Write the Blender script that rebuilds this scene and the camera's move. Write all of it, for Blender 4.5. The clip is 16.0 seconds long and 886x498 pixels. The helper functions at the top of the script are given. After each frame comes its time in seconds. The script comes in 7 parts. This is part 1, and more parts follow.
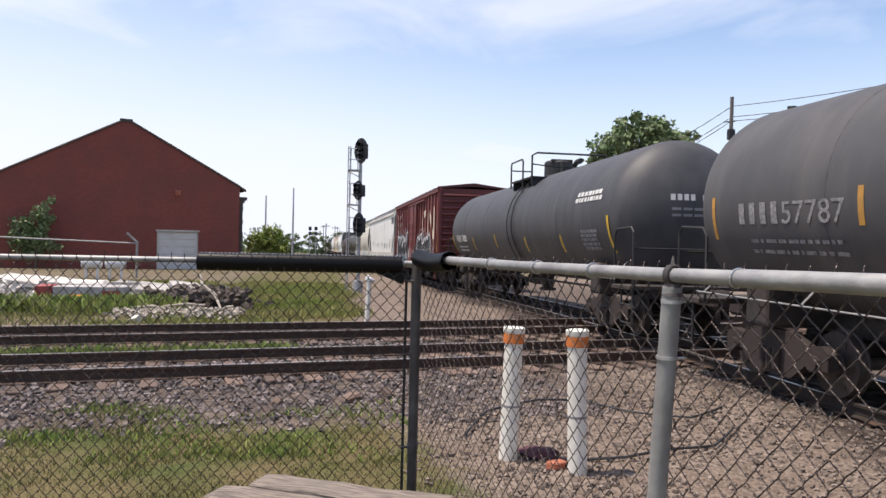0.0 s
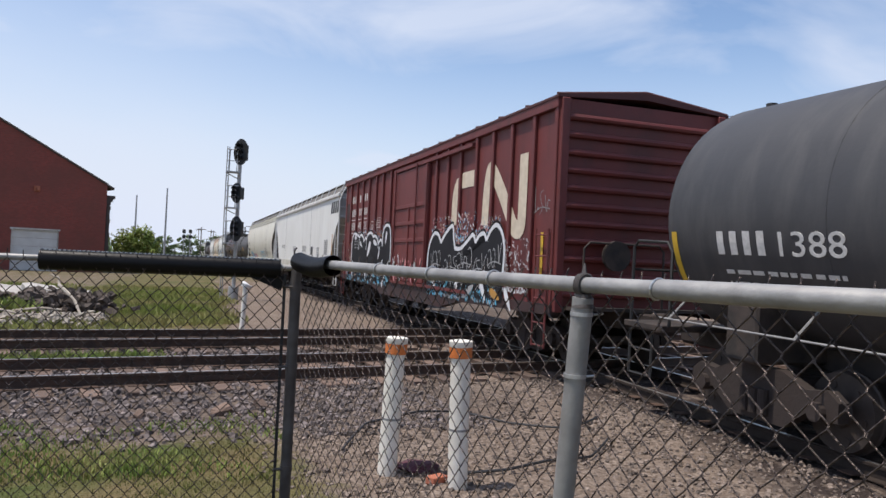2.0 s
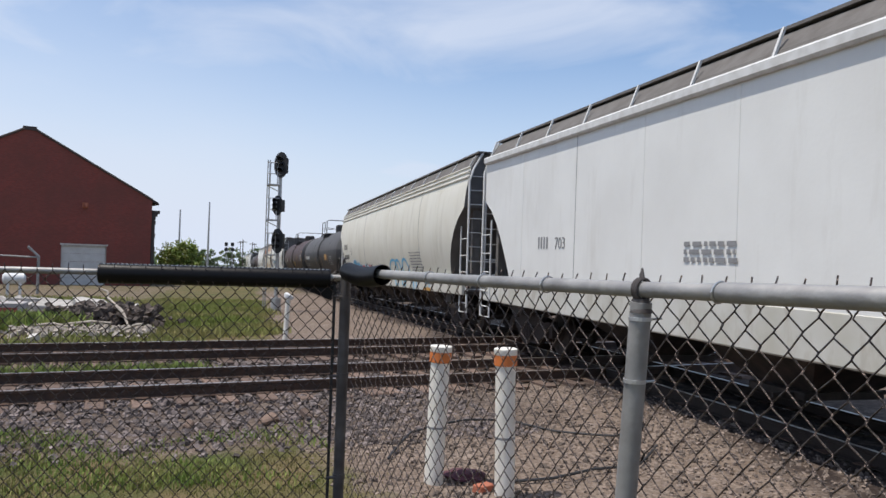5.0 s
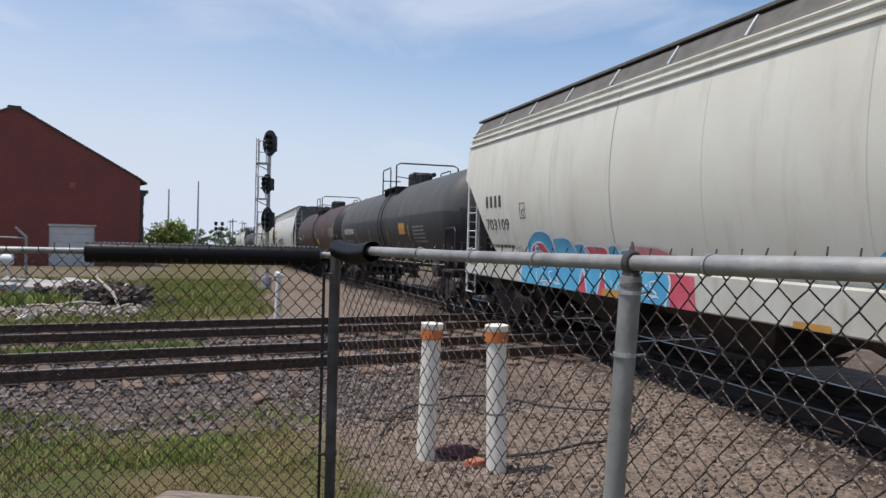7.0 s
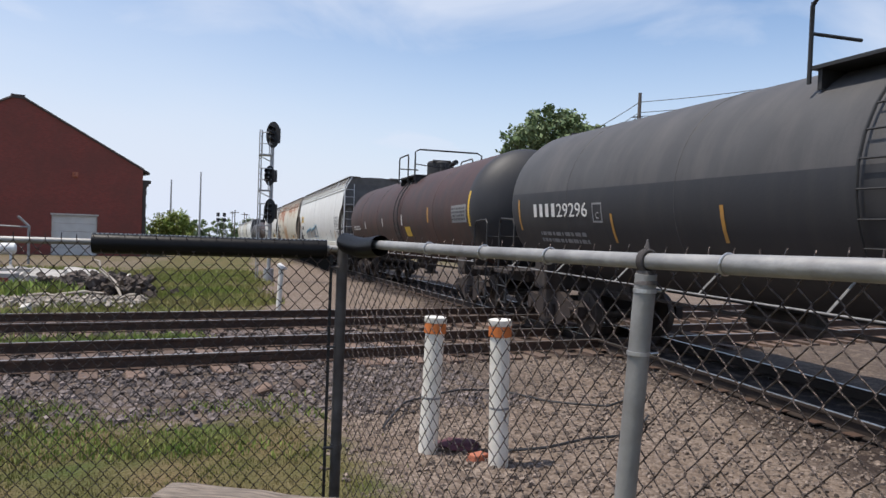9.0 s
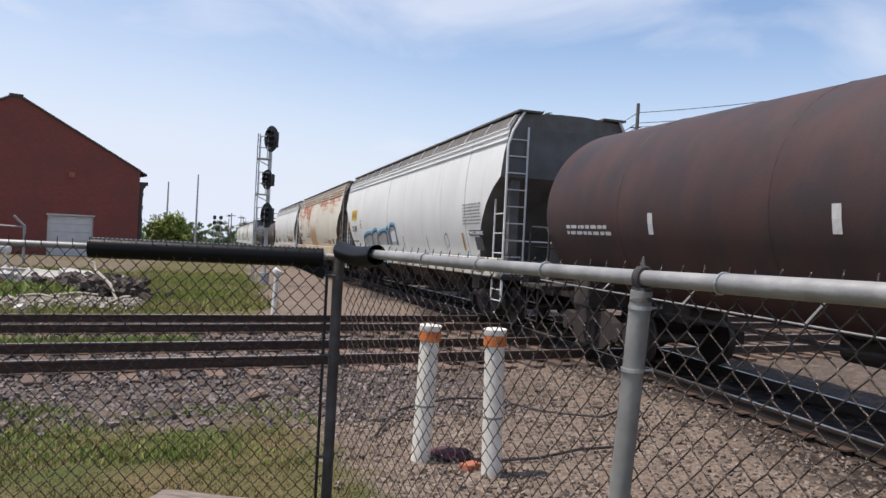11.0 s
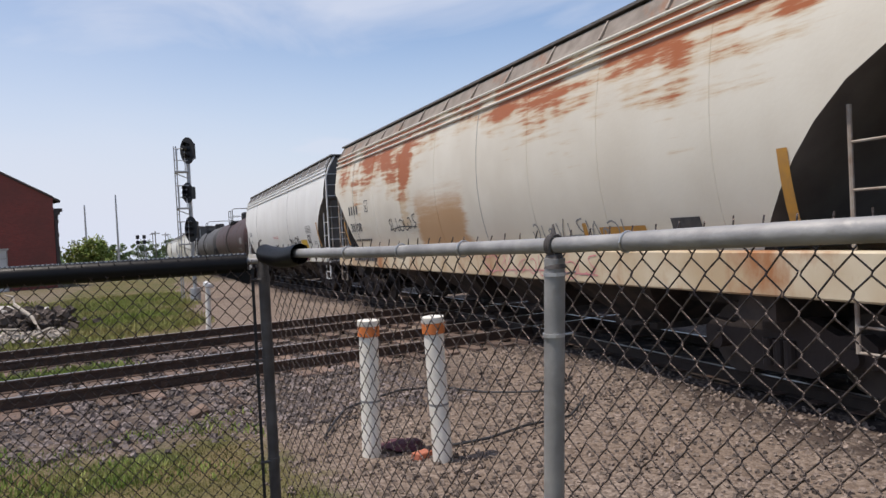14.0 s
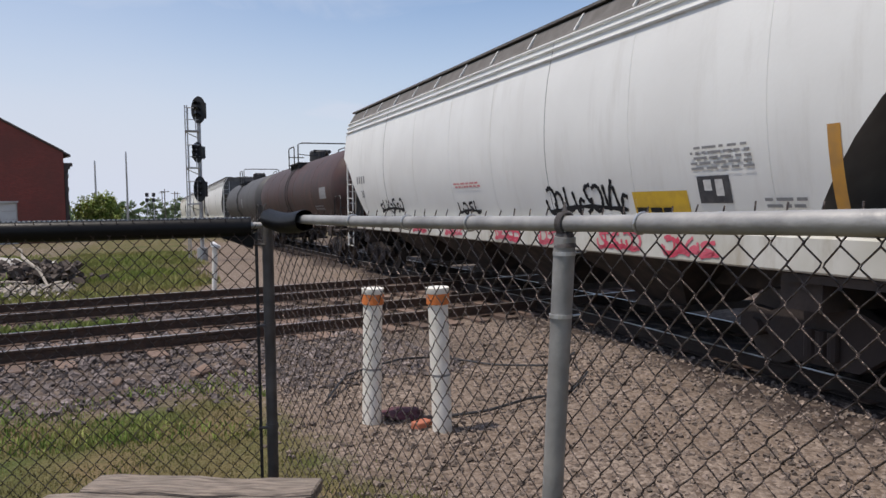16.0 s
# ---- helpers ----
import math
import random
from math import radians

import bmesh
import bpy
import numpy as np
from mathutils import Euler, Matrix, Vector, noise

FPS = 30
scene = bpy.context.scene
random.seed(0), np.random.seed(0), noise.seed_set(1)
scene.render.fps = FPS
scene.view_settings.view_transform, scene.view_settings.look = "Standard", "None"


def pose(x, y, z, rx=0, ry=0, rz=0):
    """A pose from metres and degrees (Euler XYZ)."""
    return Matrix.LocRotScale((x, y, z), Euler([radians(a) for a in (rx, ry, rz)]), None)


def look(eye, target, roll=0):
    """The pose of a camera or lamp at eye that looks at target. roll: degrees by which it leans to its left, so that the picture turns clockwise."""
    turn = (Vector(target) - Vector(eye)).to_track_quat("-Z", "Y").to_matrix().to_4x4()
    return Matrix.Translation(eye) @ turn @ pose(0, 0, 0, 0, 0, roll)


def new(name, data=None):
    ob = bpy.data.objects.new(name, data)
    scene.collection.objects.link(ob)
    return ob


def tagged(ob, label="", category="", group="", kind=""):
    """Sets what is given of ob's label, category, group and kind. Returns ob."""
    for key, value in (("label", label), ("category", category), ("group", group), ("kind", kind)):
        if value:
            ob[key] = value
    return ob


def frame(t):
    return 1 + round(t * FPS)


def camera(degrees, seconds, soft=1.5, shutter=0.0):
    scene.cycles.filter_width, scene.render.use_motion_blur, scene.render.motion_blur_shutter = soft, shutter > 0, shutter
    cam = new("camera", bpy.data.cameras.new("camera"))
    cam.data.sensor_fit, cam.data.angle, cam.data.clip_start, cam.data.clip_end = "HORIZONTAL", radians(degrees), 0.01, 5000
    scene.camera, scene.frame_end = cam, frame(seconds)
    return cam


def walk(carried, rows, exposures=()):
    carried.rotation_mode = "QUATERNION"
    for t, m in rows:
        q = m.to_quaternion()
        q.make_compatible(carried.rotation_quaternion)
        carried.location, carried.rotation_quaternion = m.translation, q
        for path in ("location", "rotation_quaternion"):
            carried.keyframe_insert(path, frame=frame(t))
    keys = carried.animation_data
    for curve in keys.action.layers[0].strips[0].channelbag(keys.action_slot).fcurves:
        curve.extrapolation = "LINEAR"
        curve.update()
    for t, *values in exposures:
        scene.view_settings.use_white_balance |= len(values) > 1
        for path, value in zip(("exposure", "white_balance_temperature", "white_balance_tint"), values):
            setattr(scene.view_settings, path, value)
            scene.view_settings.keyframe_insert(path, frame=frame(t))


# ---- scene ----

cam = camera(61.0, 16.0, soft=1.5)
# seconds, eye x, y, z, yaw, pitch, lean
PATH = [
    (0, 0.008, -0.240, 2.079, -8.31, -0.88, -1.42),
    (0.5, -0.013, -0.091, 2.061, -12.59, -0.63, -1.33),
    (1, -0.003, -0.032, 2.062, -11.04, 1.37, -0.57),
    (1.5, 0.028, -0.022, 2.065, -17.10, 1.54, -2.09),
    (2, 0.033, -0.011, 2.060, -17.31, 0.15, -3.02),
    (2.5, 0.022, -0.008, 2.056, -16.85, -0.34, -2.52),
    (3, -0.005, -0.008, 2.058, -13.74, -0.29, -2.34),
    (3.5, -0.008, -0.016, 2.058, -14.62, 0.21, -2.32),
    (4, -0.011, -0.012, 2.057, -13.75, 0.75, -2.27),
    (6.5, 0.001, -0.011, 2.053, -15.56, -0.24, -1.67),
    (7, 0.000, -0.000, 2.050, -15.09, -1.00, -1.58),
    (7.5, -0.003, 0.013, 2.051, -14.53, -0.63, -1.55),
    (8, -0.012, 0.018, 2.052, -14.35, -0.74, -2.02),
    (8.5, -0.022, 0.016, 2.051, -13.54, -0.70, -2.42),
    (9, -0.021, 0.018, 2.054, -14.95, -1.51, -2.20),
    (9.5, -0.025, 0.008, 2.061, -16.36, -1.57, -2.47),
    (12, -0.013, 0.022, 2.069, -14.13, -0.58, -3.05),
    (12.5, 0.005, -0.001, 2.053, -18.60, -1.54, 2.27),
    (13, 0.012, -0.011, 2.053, -21.15, -2.07, 2.33),
    (13.5, 0.011, -0.015, 2.051, -21.07, -2.24, 2.25),
    (14, 0.008, -0.016, 2.052, -20.39, -1.56, 2.79),
    (14.5, 0.016, -0.010, 2.050, -21.33, -1.28, 2.68),
    (15, 0.014, -0.009, 2.052, -21.39, -1.36, 2.21),
    (15.5, 0.010, -0.010, 2.053, -20.83, -1.80, 2.09),
    (16, 0.029, 0.033, 2.059, -19.71, -3.86, 0.53),
]
walk(cam, [(t, pose(x, y, z, 90 + pitch, lean, yaw)) for t, x, y, z, yaw, pitch, lean in PATH], [(0, 0.43, 6950, 15), (0.5, 0.29, 6850, 14), (1, 0.19, 6750, 13), (2, 0.13, 6600, 12.5), (3, 0.19, 6650, 13), (4, 0.14, 6600, 12), (6.5, -0.02, 6500, 11), (7, -0.04, 6500, 11), (8, -0.10, 6500, 10), (9, 0.12, 6600, 11.5), (9.5, 0.20, 6750, 13), (12, 0.10, 6700, 13), (13, 0.02, 6700, 13.5), (14, 0.02, 6750, 14), (16, -0.08, 6700, 13)])

# ---------------------------------------------------------------- light
SUN_DIR = Vector((-0.34, 0.02, 0.94)).normalized()      # towards the sun
sun = new("sun", bpy.data.lights.new("sun", "SUN"))
sun.data.energy, sun.data.angle, sun.data.color = 4.1, radians(0.6), (1.0, 0.95, 0.87)
sun.matrix_world = look(SUN_DIR * 60, (0, 0, 0))

world = bpy.data.worlds.new("sky")
scene.world = world
world.use_nodes = True
wn, wl = world.node_tree.nodes, world.node_tree.links
back = wn["Background"]
sky = wn.new("ShaderNodeTexSky")
sky.sky_type, sky.sun_disc = "NISHITA", False
sky.sun_elevation = math.asin(SUN_DIR.z)
sky.sun_rotation = math.atan2(SUN_DIR.x, SUN_DIR.y)
sky.air_density, sky.dust_density, sky.ozone_density = 1.0, 0.8, 3.5
tc = wn.new("ShaderNodeTexCoord")
mp = wn.new("ShaderNodeMapping")
mp.inputs["Scale"].default_value = (1.0, 1.0, 2.6)
mp.inputs["Rotation"].default_value = (0.0, 0.55, 0.6)
cl = wn.new("ShaderNodeTexNoise")
cl.inputs["Scale"].default_value, cl.inputs["Detail"].default_value, cl.inputs["Roughness"].default_value = 2.9, 6.0, 0.52
cl.inputs["Distortion"].default_value = 0.6
ramp = wn.new("ShaderNodeValToRGB")
ramp.color_ramp.elements[0].position, ramp.color_ramp.elements[1].position = 0.46, 0.70
sep = wn.new("ShaderNodeSeparateXYZ")
low = wn.new("ShaderNodeMapRange")                        # haze thickens towards the horizon
low.inputs["From Min"].default_value, low.inputs["From Max"].default_value = 0.0, 0.31
low.inputs["To Min"].default_value, low.inputs["To Max"].default_value = 0.80, 0.0
low.interpolation_type = "SMOOTHSTEP"
mx = wn.new("ShaderNodeMath"); mx.operation = "MAXIMUM"
mul = wn.new("ShaderNodeMath"); mul.operation = "MULTIPLY"; mul.inputs[1].default_value = 0.72
mix = wn.new("ShaderNodeMix"); mix.data_type = "RGBA"
mix.inputs["B"].default_value = (4.45, 4.95, 5.85, 1)
wl.new(tc.outputs["Generated"], mp.inputs["Vector"]); wl.new(mp.outputs["Vector"], cl.inputs["Vector"])
wl.new(cl.outputs["Fac"], ramp.inputs["Fac"]); wl.new(ramp.outputs["Color"], mul.inputs[0])
wl.new(tc.outputs["Generated"], sep.inputs["Vector"]); wl.new(sep.outputs["Z"], low.inputs["Value"])
wl.new(mul.outputs["Value"], mx.inputs[0]); wl.new(low.outputs["Result"], mx.inputs[1])
wl.new(sky.outputs["Color"], mix.inputs["A"]); wl.new(mx.outputs["Value"], mix.inputs["Factor"])
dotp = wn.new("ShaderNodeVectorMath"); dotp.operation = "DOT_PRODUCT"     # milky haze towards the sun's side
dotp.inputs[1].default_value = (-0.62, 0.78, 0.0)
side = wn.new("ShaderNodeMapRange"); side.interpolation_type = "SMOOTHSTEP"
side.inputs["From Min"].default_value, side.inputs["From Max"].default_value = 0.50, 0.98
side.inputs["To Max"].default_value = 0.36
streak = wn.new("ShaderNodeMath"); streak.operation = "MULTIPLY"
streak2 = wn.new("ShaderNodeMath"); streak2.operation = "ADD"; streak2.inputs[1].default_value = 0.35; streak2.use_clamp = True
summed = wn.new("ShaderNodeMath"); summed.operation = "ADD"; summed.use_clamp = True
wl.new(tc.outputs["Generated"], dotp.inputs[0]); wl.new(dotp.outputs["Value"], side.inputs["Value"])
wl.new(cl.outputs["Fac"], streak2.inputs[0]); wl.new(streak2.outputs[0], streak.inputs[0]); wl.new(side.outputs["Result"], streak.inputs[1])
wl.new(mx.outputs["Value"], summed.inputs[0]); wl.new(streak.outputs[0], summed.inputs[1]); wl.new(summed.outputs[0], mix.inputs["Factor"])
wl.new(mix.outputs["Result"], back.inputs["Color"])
back.inputs["Strength"].default_value = 0.15

# ---------------------------------------------------------------- materials
def material(name, base, rough=0.7, metal=0.0, dark=None, scale=6.0, amount=0.5, bump=0.2, bscale=None, stretch=(1, 1, 1), island=0.0, dirt=None, dirt_at=(0.55, 0.7), dirt_scale=1.2, dirt_stretch=(1, 1, 1), spec=0.5, dirt_rise=(0.0, 0.0), dirt_rough=0.62):
    """base mixed with dark by fine noise, and with dirt by a larger noise."""
    m = bpy.data.materials.new(name)
    m.use_nodes = True
    n, l = m.node_tree.nodes, m.node_tree.links
    b = n["Principled BSDF"]
    b.inputs["Roughness"].default_value, b.inputs["Metallic"].default_value = rough, metal
    b.inputs["Specular IOR Level"].default_value = spec
    co = n.new("ShaderNodeTexCoord")
    mapg = n.new("ShaderNodeMapping"); mapg.inputs["Scale"].default_value = stretch
    l.new(co.outputs["Object"], mapg.inputs["Vector"])
    no = n.new("ShaderNodeTexNoise"); no.inputs["Scale"].default_value, no.inputs["Detail"].default_value = scale, 5.0
    l.new(mapg.outputs["Vector"], no.inputs["Vector"])
    dark = dark or tuple(c * 0.6 for c in base)
    mr = n.new("ShaderNodeMapRange")
    mr.inputs["From Min"].default_value, mr.inputs["From Max"].default_value = 0.35, 0.65
    mr.inputs["To Max"].default_value = amount
    l.new(no.outputs["Fac"], mr.inputs["Value"])
    mi = n.new("ShaderNodeMix"); mi.data_type = "RGBA"
    mi.inputs["A"].default_value, mi.inputs["B"].default_value = (*base, 1), (*dark, 1)
    l.new(mr.outputs["Result"], mi.inputs["Factor"])
    out = mi.outputs["Result"]
    if dirt:
        mapd = n.new("ShaderNodeMapping"); mapd.inputs["Scale"].default_value = dirt_stretch
        l.new(co.outputs["Object"], mapd.inputs["Vector"])
        nd = n.new("ShaderNodeTexNoise"); nd.inputs["Scale"].default_value, nd.inputs["Detail"].default_value = dirt_scale, 7.0
        nd.inputs["Roughness"].default_value = dirt_rough
        l.new(mapd.outputs["Vector"], nd.inputs["Vector"])
        md = n.new("ShaderNodeMapRange"); md.inputs["From Min"].default_value, md.inputs["From Max"].default_value = dirt_at
        if dirt_rise[1]:
            sz = n.new("ShaderNodeSeparateXYZ"); l.new(co.outputs["Object"], sz.inputs["Vector"])
            ma = n.new("ShaderNodeMath"); ma.operation = "MULTIPLY_ADD"
            ma.inputs[1].default_value, ma.inputs[2].default_value = dirt_rise[1], -dirt_rise[0] * dirt_rise[1]
            l.new(sz.outputs["Z"], ma.inputs[0])
            aa = n.new("ShaderNodeMath"); aa.operation = "ADD"
            l.new(ma.outputs[0], aa.inputs[0]); l.new(nd.outputs["Fac"], aa.inputs[1]); l.new(aa.outputs[0], md.inputs["Value"])
        else:
            l.new(nd.outputs["Fac"], md.inputs["Value"])
        m2 = n.new("ShaderNodeMix"); m2.data_type = "RGBA"; m2.inputs["B"].default_value = (*dirt, 1)
        l.new(md.outputs["Result"], m2.inputs["Factor"]); l.new(out, m2.inputs["A"])
        out = m2.outputs["Result"]
    if island:
        gi = n.new("ShaderNodeNewGeometry")
        oi = n.new("ShaderNodeObjectInfo")
        ad = n.new("ShaderNodeMath"); ad.operation = "ADD"
        fr = n.new("ShaderNodeMath"); fr.operation = "FRACT"
        l.new(gi.outputs["Random Per Island"], ad.inputs[0]); l.new(oi.outputs["Random"], ad.inputs[1]); l.new(ad.outputs[0], fr.inputs[0])
        r2 = n.new("ShaderNodeMapRange"); r2.inputs["To Min"].default_value, r2.inputs["To Max"].default_value = 1 - island, 1 + island
        l.new(fr.outputs[0], r2.inputs["Value"])
        hs = n.new("ShaderNodeHueSaturation"); l.new(r2.outputs["Result"], hs.inputs["Value"]); l.new(out, hs.inputs["Color"])
        out = hs.outputs["Color"]
    l.new(out, b.inputs["Base Color"])
    if bump:
        bu = n.new("ShaderNodeBump"); bu.inputs["Strength"].default_value, bu.inputs["Distance"].default_value = bump, 0.02
        nb = n.new("ShaderNodeTexNoise"); nb.inputs["Scale"].default_value, nb.inputs["Detail"].default_value = bscale or scale * 4, 4.0
        l.new(mapg.outputs["Vector"], nb.inputs["Vector"]); l.new(nb.outputs["Fac"], bu.inputs["Height"]); l.new(bu.outputs["Normal"], b.inputs["Normal"])
    return m


M = {}
M["galv"] = material("galvanised", (0.355, 0.345, 0.33), 0.55, 0.35, (0.20, 0.20, 0.20), 9, 0.7, 0.15, dirt=(0.16, 0.15, 0.14), dirt_at=(0.5, 0.8), dirt_scale=5)
M["wire"] = material("dark_wire", (0.120, 0.092, 0.080), 0.34, 0.6, (0.022, 0.015, 0.012), 60, 1.0, 0.5, bscale=120)
M["dark_post"] = material("dark_post", (0.105, 0.095, 0.09), 0.65, 0.2, (0.05, 0.04, 0.036), 9, 0.9, 0.25)
# darker tie and rail colours that hold the shade under the train
M["shaded_tie"] = material("shaded_timber", (0.050, 0.036, 0.030), 0.95, 0, (0.02, 0.016, 0.014), 5, 0.8, 0.5, stretch=(1, 5, 5), spec=0.2)
M["shaded_rail"] = material("shaded_rail_steel", (0.045, 0.034, 0.028), 0.75, 0.2, (0.03, 0.022, 0.018), 6, 0.7, 0.2, spec=0.25)
M["tie_wire"] = material("tie_wire", (0.55, 0.55, 0.55), 0.4, 0.7, None, 20, 0.4, 0)
M["hose"] = material("black_plastic", (0.006, 0.006, 0.007), 0.38, 0, (0.010, 0.009, 0.009), 14, 0.6, 0.05, spec=0.16)
M["rail"] = material("rusty_rail", (0.055, 0.036, 0.028), 0.8, 0.15, (0.10, 0.055, 0.035), 8, 0.7, 0.3)
M["railhead"] = material("worn_steel", (0.42, 0.40, 0.38), 0.35, 0.8, (0.2, 0.17, 0.15), 6, 0.6, 0.05)
M["tie"] = material("weathered_timber", (0.17, 0.115, 0.085), 0.9, 0, (0.09, 0.06, 0.05), 5, 0.8, 0.5, stretch=(1, 5, 5), island=0.35)
M["stone"] = material("ballast_stone", (0.190, 0.155, 0.143), 0.9, 0, (0.08, 0.066, 0.062), 14, 0.8, 0.4, island=0.6)
M["yard_stone"] = material("yard_gravel_stone", (0.205, 0.16, 0.13), 0.9, 0, (0.13, 0.10, 0.08), 14, 0.8, 0.4, island=0.55)
M["grass"] = material("grass_blades", (0.145, 0.165, 0.04), 0.7, 0, (0.225, 0.175, 0.08), 1.3, 0.9, 0, island=0.4, spec=0.2)
M["weeds"] = material("green_weeds", (0.185, 0.275, 0.058), 0.7, 0, (0.32, 0.31, 0.11), 1.7, 0.8, 0, island=0.4, spec=0.2)
M["leaf"] = material("tree_leaves", (0.125, 0.185, 0.080), 0.6, 0, (0.20, 0.24, 0.12), 0.7, 0.8, 0, island=0.4, spec=0.3)
M["far_grass"] = material("waste_ground_grass", (0.22, 0.27, 0.065), 0.8, 0, (0.33, 0.29, 0.12), 0.35, 1.0, 0, island=0.25, spec=0.15)
M["bark"] = material("bark", (0.13, 0.10, 0.075), 0.9, 0, None, 8, 0.7, 0.6)
M["pvc"] = material("white_plastic_pipe", (0.80, 0.765, 0.69), 0.45, 0, (0.62, 0.58, 0.50), 5, 0.7, 0.1, dirt=(0.45, 0.38, 0.28), dirt_at=(0.58, 0.85), dirt_scale=3)
M["orange"] = material("orange_band", (0.62, 0.17, 0.035), 0.6, 0, (0.42, 0.14, 0.05), 12, 0.7, 0.15)
M["wood"] = material("grey_bench_wood", (0.29, 0.235, 0.19), 0.85, 0, (0.10, 0.08, 0.066), 5, 0.9, 0.7, stretch=(2.0, 14, 14), bscale=9, dirt=(0.20, 0.17, 0.14), dirt_at=(0.5, 0.75), dirt_scale=3)
M["roof"] = material("dark_roof", (0.075, 0.06, 0.055), 0.9, 0, None, 3, 0.5, 0.2)
M["door_grey"] = material("grey_metal_door", (0.62, 0.60, 0.57), 0.6, 0.0, (0.5, 0.48, 0.45), 2, 0.6, 0.1)
M["black"] = material("black_paint", (0.02, 0.02, 0.021), 0.6, 0.1, (0.035, 0.033, 0.03), 9, 0.7, 0.1)
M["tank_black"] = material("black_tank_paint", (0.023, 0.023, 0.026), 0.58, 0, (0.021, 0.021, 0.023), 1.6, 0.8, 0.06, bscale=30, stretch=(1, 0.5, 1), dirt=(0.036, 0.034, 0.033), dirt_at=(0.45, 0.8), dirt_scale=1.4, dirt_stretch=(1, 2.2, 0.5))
M["tank_slate"] = material("slate_tank_paint", (0.049, 0.049, 0.053), 0.58, 0, (0.038, 0.038, 0.041), 1.6, 0.8, 0.05, bscale=30, stretch=(1, 0.5, 1), dirt=(0.080, 0.077, 0.076), dirt_at=(0.45, 0.8), dirt_scale=1.4, dirt_stretch=(1, 2.2, 0.5))
M["tank_gray"] = material("faded_tank_paint", (0.066, 0.064, 0.064), 0.62, 0, (0.052, 0.050, 0.050), 1.6, 0.8, 0.06, bscale=30, dirt=(0.098, 0.090, 0.086), dirt_at=(0.45, 0.8), dirt_scale=1.1, dirt_stretch=(1, 2.2, 0.5))
M["tank_brown"] = material("rusted_tank_paint", (0.054, 0.022, 0.019), 0.6, 0, (0.026, 0.022, 0.022), 1.4, 0.8, 0.1, bscale=30, dirt=(0.072, 0.034, 0.026), dirt_at=(0.42, 0.75), dirt_scale=1.2, dirt_stretch=(1, 1.5, 0.6))
M["boxcar"] = material("oxide_red_paint", (0.148, 0.027, 0.024), 0.6, 0, (0.112, 0.022, 0.020), 1.5, 0.8, 0.12, bscale=25, dirt=(0.068, 0.020, 0.019), dirt_at=(0.5, 0.8), dirt_scale=1.6, dirt_stretch=(1, 2.2, 0.45))
M["box_sill"] = material("grimy_red_sill", (0.045, 0.016, 0.015), 0.75, 0, (0.03, 0.022, 0.02), 2, 0.8, 0.2)
M["roof_rust"] = material("rusty_car_roof", (0.27, 0.235, 0.20), 0.85, 0.0, (0.17, 0.14, 0.115), 4, 0.8, 0.2, dirt=(0.26, 0.11, 0.05), dirt_at=(0.55, 0.72))
M["boxroof"] = material("boxcar_roof_paint", (0.085, 0.024, 0.022), 0.7, 0, None, 2, 0.6, 0.2)
M["hop_white"] = material("pale_grey_car_paint", (0.74, 0.74, 0.705), 0.45, 0, (0.67, 0.665, 0.63), 0.8, 0.8, 0.06, bscale=20, dirt=(0.60, 0.585, 0.54), dirt_at=(0.54, 0.85), dirt_scale=1.5, dirt_stretch=(1, 2.0, 0.35))
M["hop_cream"] = material("cream_car_paint", (0.67, 0.65, 0.565), 0.48, 0, (0.61, 0.58, 0.485), 0.8, 0.8, 0.06, bscale=20, dirt=(0.48, 0.445, 0.36), dirt_at=(0.52, 0.85), dirt_scale=1.5, dirt_stretch=(1, 2.0, 0.35))
M["hop_sill"] = material("dirty_sill_paint", (0.55, 0.54, 0.49), 0.6, 0, (0.42, 0.40, 0.33), 1.3, 0.8, 0.1, dirt=(0.30, 0.25, 0.18), dirt_at=(0.52, 0.85), dirt_scale=1.8, dirt_stretch=(1, 2, 0.7))
M["sill_rust"] = material("rusty_sill_paint", (0.58, 0.50, 0.36), 0.6, 0, (0.42, 0.30, 0.17), 1.2, 0.8, 0.1, dirt=(0.34, 0.15, 0.06), dirt_at=(0.52, 0.68), dirt_scale=1.1, dirt_stretch=(1, 1, 0.7))
M["roofwalk"] = material("weathered_car_roof", (0.145, 0.135, 0.125), 0.85, 0.0, (0.10, 0.09, 0.08), 4, 0.8, 0.2)
# grey for the hopper ends, with the overhang's shade put into the colour
M["end_dark"] = material("shaded_end_grey", (0.13, 0.125, 0.12), 0.75, 0, (0.08, 0.075, 0.07), 2, 0.8, 0.1)
M["car_white"] = material("white_ironwork", (0.66, 0.66, 0.64), 0.55, 0, (0.5, 0.49, 0.46), 6, 0.7, 0.05)
M["end_pale"] = material("pale_end_grey", (0.40, 0.39, 0.37), 0.65, 0, (0.27, 0.26, 0.24), 1.5, 0.8, 0.1)
M["rusty_iron"] = material("rust_stained_ironwork", (0.36, 0.32, 0.27), 0.7, 0, (0.20, 0.13, 0.09), 6, 0.8, 0.1)
M["car_under"] = material("grimy_underframe", (0.0248, 0.0211, 0.0186), 0.8, 0.1, (0.07, 0.05, 0.04), 4, 0.8, 0.25)
M["truck"] = material("rusty_truck_casting", (0.036, 0.0248, 0.0205), 0.85, 0.1, (0.032, 0.024, 0.021), 5, 0.8, 0.3)
M["wheel"] = material("wheel_steel", (0.065, 0.05, 0.042), 0.65, 0.4, (0.04, 0.032, 0.028), 6, 0.7, 0.1)
M["yellow"] = material("yellow_marking", (0.66, 0.42, 0.03), 0.55, 0, (0.5, 0.30, 0.04), 9, 0.6, 0)
